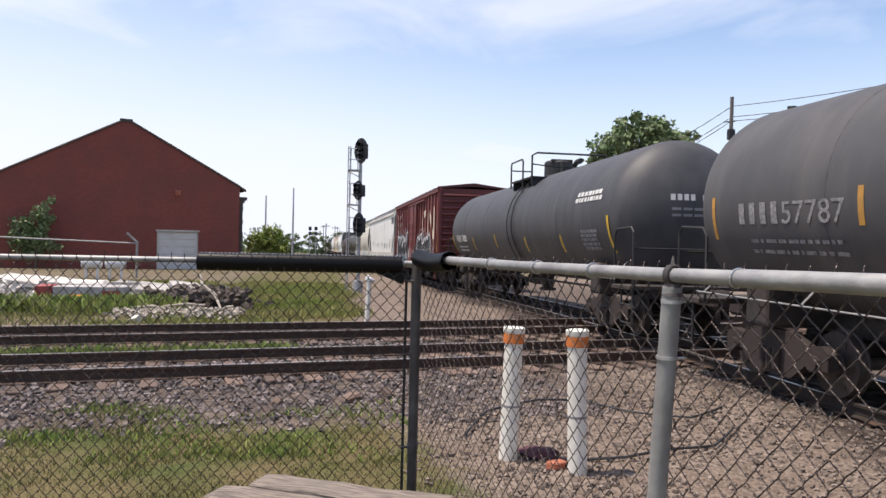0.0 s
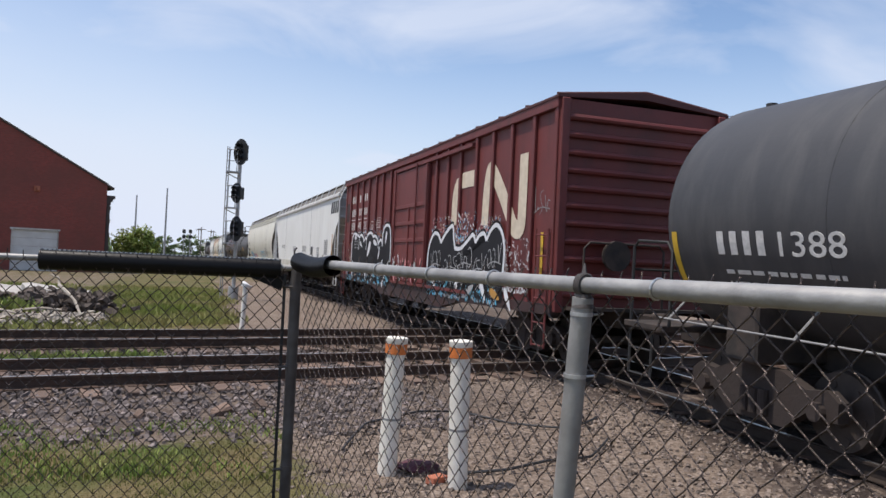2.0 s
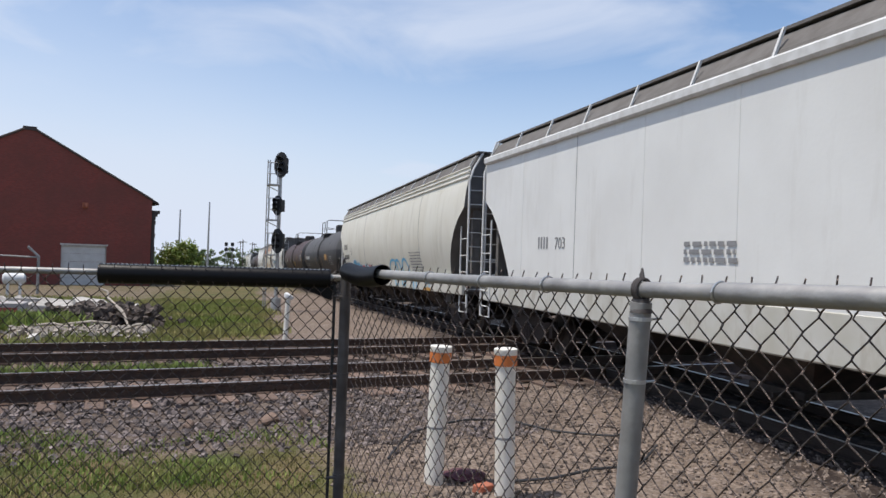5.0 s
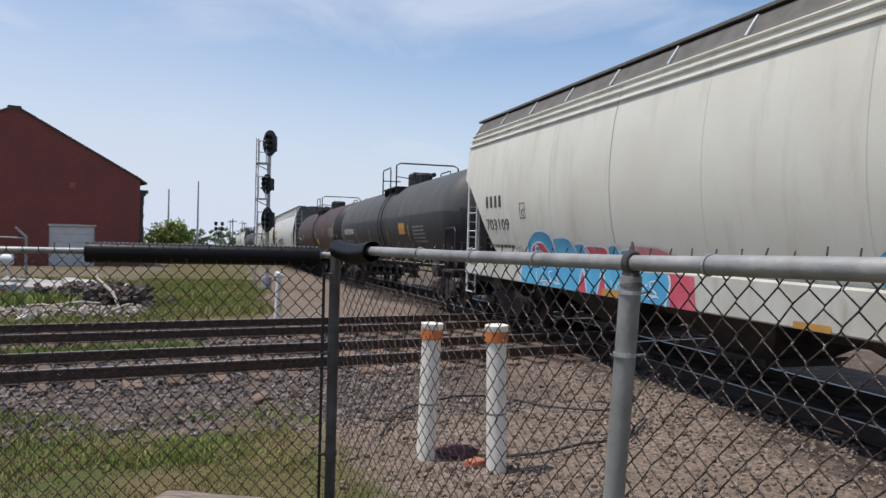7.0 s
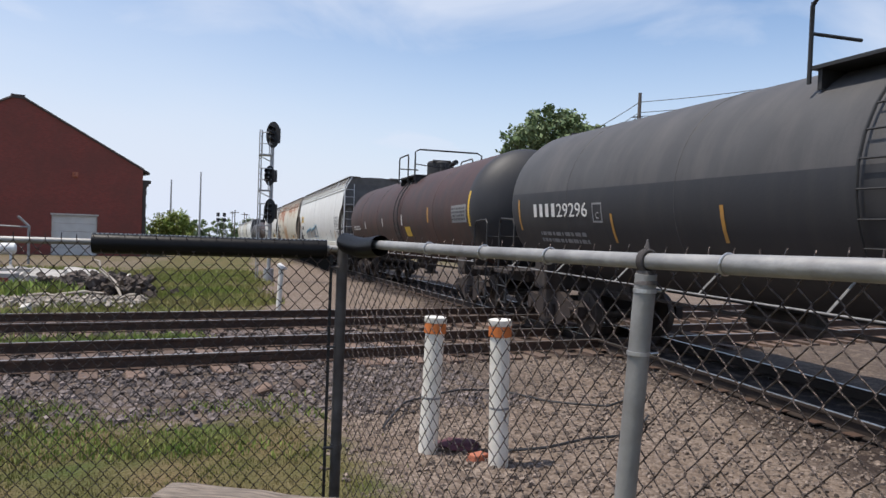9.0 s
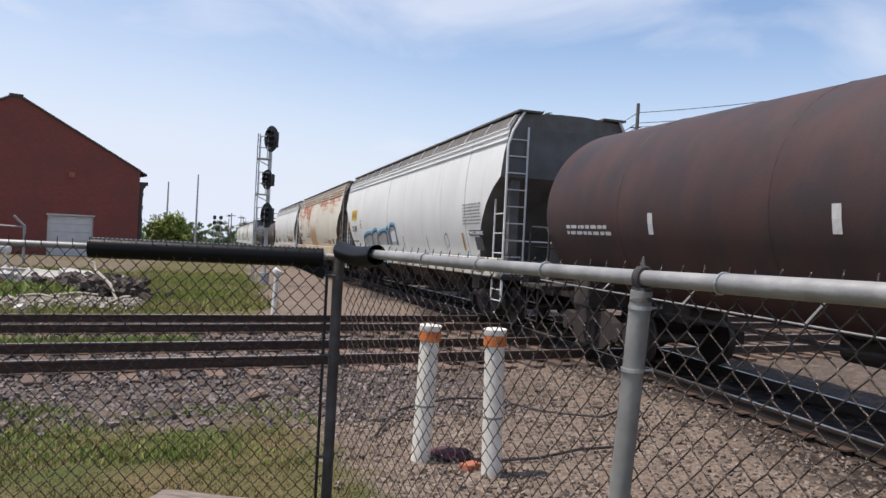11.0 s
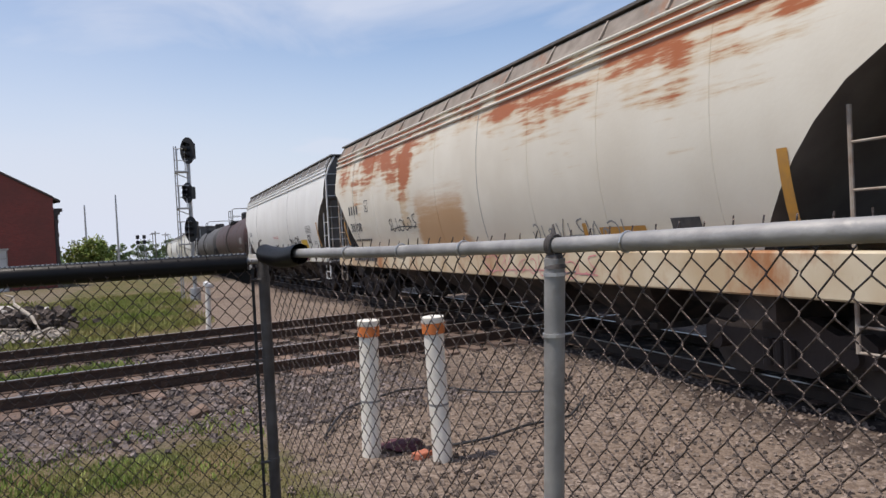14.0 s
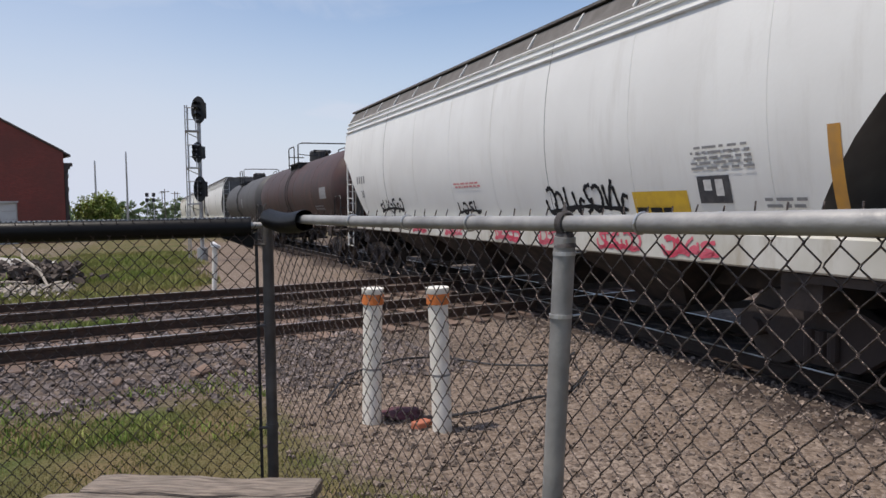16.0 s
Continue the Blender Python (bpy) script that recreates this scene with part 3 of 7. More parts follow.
def yard(r, n):
    x, y = r.uniform(0.6, 6.2, n), r.uniform(3.5, 11.5, n)
    keep = r.uniform(0, 1, n) > turf(x, y)
    x, y = x[keep], y[keep]
    return np.stack([x, y, ground_z(x, y)], 1)


scatter_stones("gravel", 7000, yard, 0.04, "small brown gravel on the yard beside the track", 6).data.materials[0] = M["yard_stone"]


def blades(name, n, place, h, wdt, mat, label, seed, cat="grass"):
    r = np.random.RandomState(seed)
    P_ = place(r, n)
    k = len(P_)
    a, lean, hh = r.uniform(0, 6.28, k), r.uniform(0.1, 0.7, k), h * r.uniform(0.4, 1.5, k)
    dx, dy = np.cos(a), np.sin(a)
    b = r.uniform(0, 6.28, k)
    ww = wdt * r.uniform(0.6, 1.4, k)
    p0 = P_ - np.stack([dx * ww, dy * ww, np.full(k, 0.01)], 1)
    p1 = P_ + np.stack([dx * ww, dy * ww, np.full(k, -0.01)], 1)
    tip = P_ + np.stack([np.cos(b) * lean * hh, np.sin(b) * lean * hh, hh], 1)
    mid = P_ + np.stack([np.cos(b) * lean * hh * 0.3 + dx * ww * 0.9, np.sin(b) * lean * hh * 0.3 + dy * ww * 0.9, hh * 0.55], 1)
    V = np.stack([p0, p1, mid, tip], 1).reshape(-1, 3)
    f = np.arange(k * 4).reshape(k, 4)
    return tagged(new(name, fast_mesh(name, V.tolist(), f.tolist(), mat)), label, cat, kind="stuff")


def verge(r, n):
    x, y = r.uniform(-5, 2.4, n), r.uniform(3.3, 9.5, n)
    keep = r.uniform(0, 1, n) < turf(x, y) ** 1.3
    clump = np.array([noise.noise(Vector((a * 1.6, b * 1.6, 0))) for a, b in zip(x, y)]) > r.uniform(-0.95, 0.2, n)
    x, y = x[keep & clump], y[keep & clump]
    return np.stack([x, y, ground_z(x, y)], 1)


blades("grass", 80000, verge, 0.026, 0.0030, M["grass"], "short dry yellow-green grass on the verge", 11)


def weeds_near(r, n):
    x, y = r.uniform(-4.5, 0.9, n), r.uniform(6.6, 9.3, n)
    g = np.array([noise.noise(Vector((a * 0.9 + 7, b * 1.2, 3))) for a, b in zip(x, y)])
    v = CV.x * x + CV.y * y
    keep = (g > -0.03 + r.uniform(-0.2, 0.35, n) + 0.28 * np.abs(v - 7.9)) & (turf(x, y) > 0.02)
    return np.stack([x[keep], y[keep], ground_z(x[keep], y[keep])], 1)


blades("weeds", 26000, weeds_near, 0.048, 0.0070, M["weeds"], "fresh green weeds at the edge of the ballast", 12, "weeds")


def weeds_mid(r, n):
    w, v = r.uniform(-9, 2.4, n), r.uniform(12.6, 13.8, n)
    x, y = CW.x * w + CV.x * v, CW.y * w + CV.y * v
    keep = r.uniform(0, 1, n) < turf(x, y)
    return np.stack([x[keep], y[keep], fall(y[keep])], 1)


blades("weeds", 10000, weeds_mid, 0.12, 0.011, M["weeds"], "green weeds growing between the two tracks", 13, "weeds")


def field(r, n):
    x, y = r.uniform(-12, 1.2, n), 17 + 22 * r.uniform(0, 1, n) ** 1.5
    g = np.array([noise.noise(Vector((a * 0.5 + 3, b * 0.3, 1))) for a, b in zip(x, y)])
    keep = (r.uniform(0, 1, n) < turf(x, y)) & (g > -0.35 + r.uniform(-0.2, 0.1, n)) & ((y > 18.6) | (r.uniform(0, 1, n) < 0.35))
    return np.stack([x[keep], y[keep], fall(y[keep])], 1)


blades("grass", 80000, field, 0.12, 0.011, M["far_grass"], "tall yellow-green grass on the waste ground beyond the tracks", 14)


def tall_weeds(r, n):
    k = r.randint(0, 9, n)
    cx, cy = np.array([-9.2, -8.1, -7.0, -5.9, -5.2, -8.8, -6.4, -4.7, -10.2])[k], np.array([20.2, 20.0, 20.1, 20.3, 20.6, 19.4, 19.8, 20.4, 20.5])[k]
    x, y = cx + r.normal(size=n) * 0.36, cy + r.normal(size=n) * 0.3
    return np.stack([x, y, fall(y) + r.uniform(0, 0.28, n)], 1)


blades("weeds", 9000, tall_weeds, 0.20, 0.028, M["weeds"], "leafy bright green weeds in front of the scrap heap", 15, "weeds")

# ---------------------------------------------------------------- tracks
RAILP = [(-0.075, 0.0), (0.075, 0.0), (0.075, 0.012), (0.012, 0.03), (0.012, 0.125), (0.037, 0.135), (0.037, 0.165), (0.028, 0.172), (-0.028, 0.172), (-0.037, 0.165), (-0.037, 0.135), (-0.012, 0.125), (-0.012, 0.03), (-0.075, 0.012)]


def rail_mesh(stations, mats):
    bm = B()
    n = len(RAILP)
    rings = [[bm.verts.new((w, p, q + z)) for p, q in RAILP] for w, z in stations]
    for r0, r1 in zip(rings, rings[1:]):
        for i in range(n):
            f = bm.faces.new((r0[i], r1[i], r1[(i + 1) % n], r0[(i + 1) % n]))
            f.material_index = 1 if i == 7 else 0
    bm.faces.new(rings[0]); bm.faces.new(list(reversed(rings[-1])))
    bmesh.ops.recalc_face_normals(bm, faces=bm.faces)
    return mesh_from(bm, "rail", mats)


def track(name, m, w0, w1, near0, near1, label, lift=0.0, dip=lambda w: 0.0, in_shade=False):
    tr = thing(name, label, "railway track", m, "tracks", "structure")
    # the train's own track takes the darker, shade-coloured rails and ties
    rm = rail_mesh([(w, dip(w)) for w in [w0] + [k * 1.0 for k in range(1, 14)] + [w1]], [M["shaded_rail"], M["railhead"]] if in_shade else [M["rail"], M["railhead"]])
    wood, sunk = (M["shaded_tie"], -0.055) if in_shade else (M["tie"], 0.0)
    for s in (-0.72, 0.72):
        share("rail", rm, tr, pose(0, s, RAIL_TOP - 0.172 + lift))
    bm = B(); box(bm, -0.115, 0.115, -1.3, 1.3, -0.15, 0.045, 0.012)
    tm = mesh_from(bm, "tie", wood)
    r = random.Random(name)
    w = near0
    while w < near1:
        share("tie", tm, tr, pose(w + r.uniform(-.03, .03), r.uniform(-.05, .05), r.uniform(-0.012, 0.006) + dip(w) + sunk, 0, 0, r.uniform(-1.5, 1.5)))
        w += 0.54
    bm = B()
    w = near1
    while w < min(w1, near1 + 60):
        box(bm, w - 0.115, w + 0.115, -1.3, 1.3, -0.15 + dip(w), 0.045 + dip(w))
        w += 0.54
    if w > near1:
        part("tie", bm, wood, tr, kind="stuff")
    # spikes and plates
    bm = B(); box(bm, -0.09, 0.09, -0.17, 0.17, 0.046, 0.058)
    pm = mesh_from(bm, "tie_plate", M["rail"])
    w = near0
    while w < near1:
        for s in (-0.72, 0.72):
            share("tie_plate", pm, tr, pose(w, s, dip(w)))
        w += 0.54
    return tr


CROSSING = []
for v in (11.54, 15.11):
    CROSSING.append(track("railway_track", Matrix.Translation(CV * v) @ pose(0, 0, 0, 0, 0, 11.0), -70, 60, -9, 4.2, "rusty steel rails on weathered wooden ties in ballast", 0.003))
bm = box(B(), -0.40, 0.40, -0.030, -0.013, 0.035, 0.125, 0.006)
for k in range(6):
    tube(bm, [(-0.33 + 0.132 * k, -0.045, 0.08), (-0.33 + 0.132 * k, -0.028, 0.08)], 0.017, 6)
joint = mesh_from(bm, "joint_bar", M["rail"])
for tr_x, w in ((0, 2.35), (0, -3.6), (1, 0.4)):
    share("joint_bar", joint, CROSSING[tr_x], pose(w, -0.72, RAIL_TOP - 0.169))
track("railway_track", Matrix.Translation((TRACK_MID.x, TRACK_MID.y, 0)) @ pose(0, 0, 0, 0, 0, 91.8), -60, 420, -8, 24, "rusty steel rails under the passing train", dip=lambda w: float(fall(TRACK_MID.y + w * TD.y)), in_shade=True)

# ---------------------------------------------------------------- fence
FC = Vector((0.385, 3.14, 0))
FR = Vector((0.41, -1.72, 0)).normalized()
FL = Vector((-0.998, 0.058, 0)).normalized()
NEAR_POST = FC + FR * 1.768
BASE, RAILZ = 0.33, 2.004


def rail_z(s):
    """Height of the top rail's axis, s along it from the corner post: it climbs towards the near end."""
    return float(np.interp(s, (0.0, 1.0, 1.768, 2.0, 2.4, 4.6), (1.984, 1.991, 2.004, 2.010, 2.020, 2.075)))


def corrugated(length, r, n=18, pitch=0.012):
    """A split corrugated drain pipe, along x."""
    bm = B()
    k = int(length / pitch) * 2
    rings = []
    for i in range(k + 1):
        rr = r if i % 2 else r * 0.965
        rings.append([bm.verts.new((i * pitch / 2, math.cos(a) * rr, math.sin(a) * rr)) for a in [2 * math.pi * j / n for j in range(n)]])
    for i in range(k):
        for j in range(n):
            bm.faces.new((rings[i][j], rings[i + 1][j], rings[i + 1][(j + 1) % n], rings[i][(j + 1) % n]))
    return bm


def chain_link(bm, p0, d, length, z0, top_at, seed, r=0.0017, first=0.0):
    """Zigzag wires that hook into each other, with a twisted barb at each pair's top."""
    rr = random.Random(seed)
    pw, ph = 0.0285, 0.0645
    nrm = Vector((-d.y, d.x, 0))
    k = int(length / pw)
    for i in range(k):
        s0 = first + i * pw
        z1 = top_at(s0)
        n = int((z1 - z0) / (ph / 2))
        pts = []
        for j in range(n + 1):
            turn_ = 1 if ((i + j) % 2) else -1
            s = s0 + (pw if turn_ > 0 else 0.0)
            wob = 0.006 * math.sin(0.9 * j + i * 0.4) + 0.004 * rr.uniform(-1, 1)
            sag = 0.012 * math.sin(s * 2.1 + 0.5)
            at = p0 + d * (s + rr.uniform(-.0025, .0025)) + nrm * (0.024 + sag * 0.5 + wob * 0.3) + Vector((0, 0, z1 - j * ph / 2))
            if j == 0:
                pts.append(at)
                continue
            # each bend is a short hook round the neighbouring wire
            pts.append(at + Vector((0, 0, 0.0032)) - d * turn_ * 0.0006 + nrm * 0.0024)
            pts.append(at - Vector((0, 0, 0.0032)) - d * turn_ * 0.0006 - nrm * 0.0024)
        lift_, out_ = Vector((0, 0, 0.017)), (0.002 if i % 2 else -0.003)
        pts.insert(0, pts[0] + lift_ * (1.0 if i % 2 else 0.4) + d * out_)
        if i % 2:
            pts.insert(0, pts[0] + lift_ * rr.uniform(0.6, 1.1) + d * rr.uniform(-.003, .003) + nrm * out_ * 2)
        tube(bm, pts, r, 5, cap=True)
    return bm


fence = thing("chain_link_fence", "chain-link fence with grey steel rails and dark wire mesh", "fence", Matrix.Identity(4))
bm = B(); tube(bm, [FC + Vector((0, 0, BASE - 0.2)), FC + Vector((0.0, 0.0, 1.985))], 0.0225, 14)
cp = part("corner_post", bm, M["dark_post"], fence, "dark weathered steel corner post", True)
bm = B()
tube(bm, [FC + Vector((0, 0, z)) for z in (1.975, 1.990, 2.006, 2.013, 2.016)], [0.0245, 0.025, 0.021, 0.012, 0.002], 14)
tube(bm, [FC + Vector((-0.012, -0.01, 2.0)), FC + Vector((-0.014, -0.012, 2.030)), FC + Vector((-0.004, -0.012, 2.042))], 0.004, 6)
part("cap", bm, M["dark_post"], cp, "dented dark cap with a bent wire end", True)
bm = B()
tube(bm, [NEAR_POST + Vector((-0.03, 0.12, BASE - 0.2)), NEAR_POST + Vector((0.0, 0.0, 1.977))], 0.0225, 18)
np_ = part("line_post", bm, M["galv"], fence, "leaning grey galvanised line post", True)
for zz in (1.81, 1.942):
    bm = B()
    c = NEAR_POST + Vector((-0.006 * (1.965 - zz) / 0.2, 0.022 * (1.965 - zz) / 0.35, zz))
    tube(bm, [c - Vector((0, 0, 0.004)), c + Vector((0, 0, 0.004))], 0.0242, 18)
    tube(bm, [c + Vector((0.022, -0.012, 0)), c + Vector((0.040, -0.020, 0.003))], 0.0025, 6)
    part("band", bm, M["tie_wire"], np_, "wire band twisted round the post")
# loop cap that carries the rail
bm = B()
loop = []
for k in range(17):
    a = 2 * math.pi * k / 16
    loop.append(NEAR_POST + Vector((0, 0, RAILZ)) + Vector((FR.y, -FR.x, 0)) * 0.0215 * math.cos(a) + Vector((0, 0, 0.0225 * math.sin(a))))
for o in (-0.0055, 0.0, 0.0055):
    tube(bm, [p + FR * o for p in loop[:-1]], 0.0036, 6, closed=True)
tube(bm, [NEAR_POST + Vector((0, 0, 1.955)), NEAR_POST + Vector((0, 0, 1.984))], [0.0240, 0.017], 16)
tube(bm, [NEAR_POST + Vector((0, 0, RAILZ + 0.024)), NEAR_POST + Vector((0.002, 0.004, RAILZ + 0.045))], [0.006, 0.002], 6)
part("loop_cap", bm, M["dark_post"], np_, "grey cast loop cap holding the top rail", True)
bm = B(); tube(bm, [FC + FR * q + Vector((0, 0, rail_z(q))) for q in (0.02, 1.0, 1.768, 1.985)], 0.0170, 18)
tube(bm, [FC + FR * q + Vector((0, 0, rail_z(q))) for q in (1.965, 1.975, 1.99, 2.4, 4.6)], [0.0174, 0.0185, 0.0196, 0.0196, 0.0196], 18)
tr_ = part("top_rail", bm, M["galv"], fence, "grey galvanised top rail", True)
for s in (0.78, 1.12, 1.43, 1.975, 2.52, 3.0):
    bm = B()
    c = FC + FR * s + Vector((0, 0, rail_z(s)))
    q = Vector((FR.y, -FR.x, 0))
    tube(bm, [c + q * 0.0205 * math.cos(a) + Vector((0, 0, 0.0205 * math.sin(a))) + FR * 0.003 * math.sin(a) for a in [2 * math.pi * j / 14 for j in range(14)]], 0.0022, 6, closed=True)
    part("rail_tie", bm, M["tie_wire"], tr_)
bm = B(); tube(bm, [FC + FL * 0.02 + Vector((0, 0, 1.957)), FC + FL * 5 + Vector((0, 0, 1.935))], 0.0125, 12)
part("top_rail", bm, M["galv"], fence, "thin grey steel top rail", True)
bm = B(); box(bm, FC.x - 0.052, FC.x - 0.040, FC.y - 0.012, FC.y - 0.006, BASE - 0.1, 1.93)
part("tension_bar", bm, M["black"], fence, "thin black tension bar")
for zz in (1.13, 1.55, 1.88):
    bm = B()
    tube(bm, [FC + Vector((0, 0, zz - 0.012)), FC + Vector((0, 0, zz + 0.012))], 0.0255, 14)
    tube(bm, [FC + Vector((-0.055, -0.015, zz)), FC + Vector((0.0, -0.015, zz))], 0.006, 6)
    part("brace_band", bm, M["dark_post"], cp)
bm = chain_link(B(), FC + FR * 0.03, FR, 4.3, BASE + 0.03, lambda s: rail_z(s) + 0.002, 1)
part("wire_mesh", bm, M["wire"], fence, "dark wire mesh panel of diamond pattern", True)
bm = chain_link(B(), FC + FL * 0.045, FL, 4.6, BASE + 0.03, lambda s: 1.955 - 0.004 * s, 2, r=0.0019)
part("wire_mesh", bm, M["wire"], fence, "dark wire mesh panel of diamond pattern", True)
hose_l = tagged(new("drain_hose", mesh_from(corrugated(0.90, 0.0415), "drain_hose", M["hose"], True)), "black corrugated drain hose slit over the thin fence rail", "hose", "hoses on the fence")
hose_l.matrix_basis = Matrix.Translation(FC + FL * 0.065 + Vector((0, 0, 1.951))) @ Matrix(((FL.x, -FL.y, 0, 0), (FL.y, FL.x, 0, 0), (-0.006, 0, 1, 0), (0, 0, 0, 1)))
bm = corrugated(0.36, 0.040)
for v in bm.verts:
    v.co.z += -0.014 * math.sin(v.co.x / 0.36 * math.pi) + 0.006
hose_r = tagged(new("drain_hose", mesh_from(bm, "drain_hose", M["hose"], True)), "short black hose sleeve on the rail by the corner post", "hose", "hoses on the fence")
hose_r.matrix_basis = Matrix.Translation(FC + FR * 0.028 + Vector((0, 0, 1.978))) @ Matrix(((FR.x, -FR.y, 0, 0), (FR.y, FR.x, 0, 0), (0, 0, 1, 0), (0, 0, 0, 1)))
bm = B()
f = [FC + FL * s_ + Vector((0.0, -0.012, z_)) for s_, z_ in ((0.05, 1.925), (0.20, 1.918), (0.14, 1.895), (0.06, 1.862))]
lo_, hi_ = [bm.verts.new(q) for q in f], [bm.verts.new(q + Vector((0, -0.004, 0))) for q in f]
bm.faces.new(lo_); bm.faces.new(list(reversed(hi_)))
for k in range(4):
    bm.faces.new((lo_[k], hi_[k], hi_[(k + 1) % 4], lo_[(k + 1) % 4]))
bmesh.ops.recalc_face_normals(bm, faces=bm.faces)
tagged(new("plastic_flap", mesh_from(bm, "plastic_flap", M["hose"])), "torn black plastic flap hanging under the hose by the corner post", "plastic scrap")
# perforations along the top of the long hose, their highlights painted in white
bm = B()
for i in range(52):
    box(bm, 0.010 + i * 0.017, 0.018 + i * 0.017, 0.012, 0.020, 0.0365, 0.0408)
part("seam", bm, M["lettering_white"], hose_l, "row of drain slots with highlights painted white")

# ---------------------------------------------------------------- bench of weathered planks
bench = thing("bench", "weathered grey wooden bench of split planks beside the fence", "bench", Matrix.Translation((-0.24, 2.88, BASE)) @ pose(0, 0, 0, 0, 0, -23.3))
for i, (a, b) in enumerate(((0.0, 0.79), (-0.10, 0.775), (-0.06, 0.79))):
    bm = B()
    box(bm, a, b, -0.155 * (i + 1) + 0.008, -0.155 * i, 0.725 - 0.008 * (i == 1), 0.77 - 0.008 * (i == 1), 0.006)
    bmesh.ops.subdivide_edges(bm, edges=[e for e in bm.edges if abs(e.verts[0].co.x - e.verts[1].co.x) > 0.5], cuts=8)
    for v in bm.verts:
        v.co.z += 0.004 * math.sin(v.co.x * 9 + i) + 0.003 * math.sin(v.co.x * 23 + v.co.y * 30)
    part("plank", bm, M["wood"], bench)
for lx in (0.10, 0.64):
    bm = B(); box(bm, lx, lx + 0.09, -0.42, -0.02, 0.64, 0.724, 0.004)
    part("crossbar", bm, M["wood"], bench)
    for ly in (-0.40, -0.11):
        bm = B(); box(bm, lx, lx + 0.08, ly, ly + 0.08, -0.04, 0.64, 0.004)
        part("leg", bm, M["wood"], bench)

# ---------------------------------------------------------------- marker pipes
def marker_pipe(base, lean, h):
    ob = thing("marker_pipe", "white plastic marker pipe with an orange band under its cap", "marker post", Matrix.Translation(base), "white marker pipes")
    def at(z, k=1.0):
        return Vector((lean[0] * z / h, lean[1] * z / h, z))
    bm = B(); tube(bm, [at(-0.15), at(0.5), at(h - 0.14)], 0.088, 22)
    part("tube", bm, M["pvc"], ob, "white plastic tube with dirt streaks", True)
    bm = B(); tube(bm, [at(h - 0.15), at(h - 0.145), at(h - 0.055), at(h - 0.05)], [0.094, 0.101, 0.101, 0.097], 22)
    part("band", bm, M["orange"], ob, "faded orange band", True)
    bm = B(); tube(bm, [at(h - 0.06), at(h - 0.05), at(h - 0.005), at(h)], [0.098, 0.103, 0.103, 0.096], 22)
    c = part("cap", bm, M["pvc"], ob, "white cap with a notched rim", True)
    bm = B(); tube(bm, [at(0.50), at(0.505), at(0.52)], [0.0885, 0.0905, 0.0885], 22)
    part("joint", bm, M["lettering_grey"], ob, "grey joint ring", True)
    return ob


marker_pipe((1.69, 6.67, 0), (0.03, 0.0), 1.25)
marker_pipe((2.22, 6.22, 0), (-0.035, 0.0), 1.285)
far_post = thing("white_post", "short white plastic post with a flat cap beyond the tracks", "marker post", pose(0.88, 18.5, float(fall(18.5))))
bm = B(); tube(bm, [(0, 0, -0.1), (0.045, 0, 1.02)], 0.062, 14); part("tube", bm, M["pvc"], far_post, smooth=True)
bm = B(); tube(bm, [(0.045, 0, 1.00), (0.05, 0, 1.02), (0.07, 0, 1.09), (0.085, 0, 1.11)], [0.07, 0.12, 0.13, 0.09], 14); part("cap", bm, M["white_metal"], far_post, smooth=True)


def cable(pts, r, label):
    bm = B()
    P_ = [Vector(p) for p in pts]
    out = []
    for i in range(len(P_) - 1):
        a, b = P_[max(i - 1, 0)], P_[min(i + 2, len(P_) - 1)]
        for k in range(6):
            t = k / 6
            q = P_[i].lerp(P_[i + 1], t) + (P_[i + 1] - a - (b - P_[i])) * 0.12 * t * (1 - t)
            out.append(q)
    out.append(P_[-1])
    tube(bm, out, r, 6)
    return tagged(new("cable", mesh_from(bm, "cable", M["cable"], True)), label, "cable", "loose cables")


cable([(1.4, 7.4, 0.03), (1.8, 8.2, 0.10), (2.5, 8.5, 0.16), (3.2, 8.9, 0.05), (3.6, 8.4, 0.03), (4.2, 8.0, 0.05), (4.9, 8.6, 0.03)], 0.014, "black cable lying loosely on the gravel")
cable([(2.4, 6.55, 0.02), (2.8, 6.5, 0.05), (3.3, 6.7, 0.06), (3.9, 6.9, 0.03), (4.5, 7.6, 0.03)], 0.014, "black cable running from the marker pipes")
bm = B(); bmesh.ops.create_icosphere(bm, subdivisions=3, radius=1)
for v in bm.verts:
    k = 1 + 0.35 * noise.noise(v.co * 1.7)
    v.co = Vector((v.co.x * 0.21 * k, v.co.y * 0.15 * k, max(v.co.z * 0.06 * k, -0.02)))
tagged(new("rag", mesh_from(bm, "rag", M["rag"], True)), "crumpled maroon cloth lying between the marker pipes", "cloth").matrix_basis = pose(2.02, 6.75, 0.03, 0, 0, -20)
bm = B(); box(bm, -0.10, 0.10, -0.05, 0.05, -0.02, 0.055, 0.008)
tagged(new("brick", mesh_from(bm, "brick", M["brick_red"])), "broken orange brick beside the white pipe", "brick").matrix_basis = pose(2.07, 6.36, 0.01, 3, 4, 35)
for i, (x, y, s) in enumerate(((0.28, 9.2, 0.13), (-0.62, 9.0, 0.09), (0.75, 9.5, 0.10))):
    bm = B(); box(bm, -s, s, -s * 0.55, s * 0.55, -s * 0.4, s * 0.55, s * 0.16)
    for v in bm.verts:
        v.co += Vector((noise.noise(v.co * 9 + Vector((i, 0, 0))), noise.noise(v.co * 9 + Vector((0, i, 3))), noise.noise(v.co * 9 + Vector((5, 0, i))))) * s * 0.3
    tagged(new("rock", mesh_from(bm, "rock", M["tie"])), "large brown rock on the ballast shoulder", "rock", "large rocks").matrix_basis = pose(x, y, 0.03, 10, -12, 30 + 40 * i)

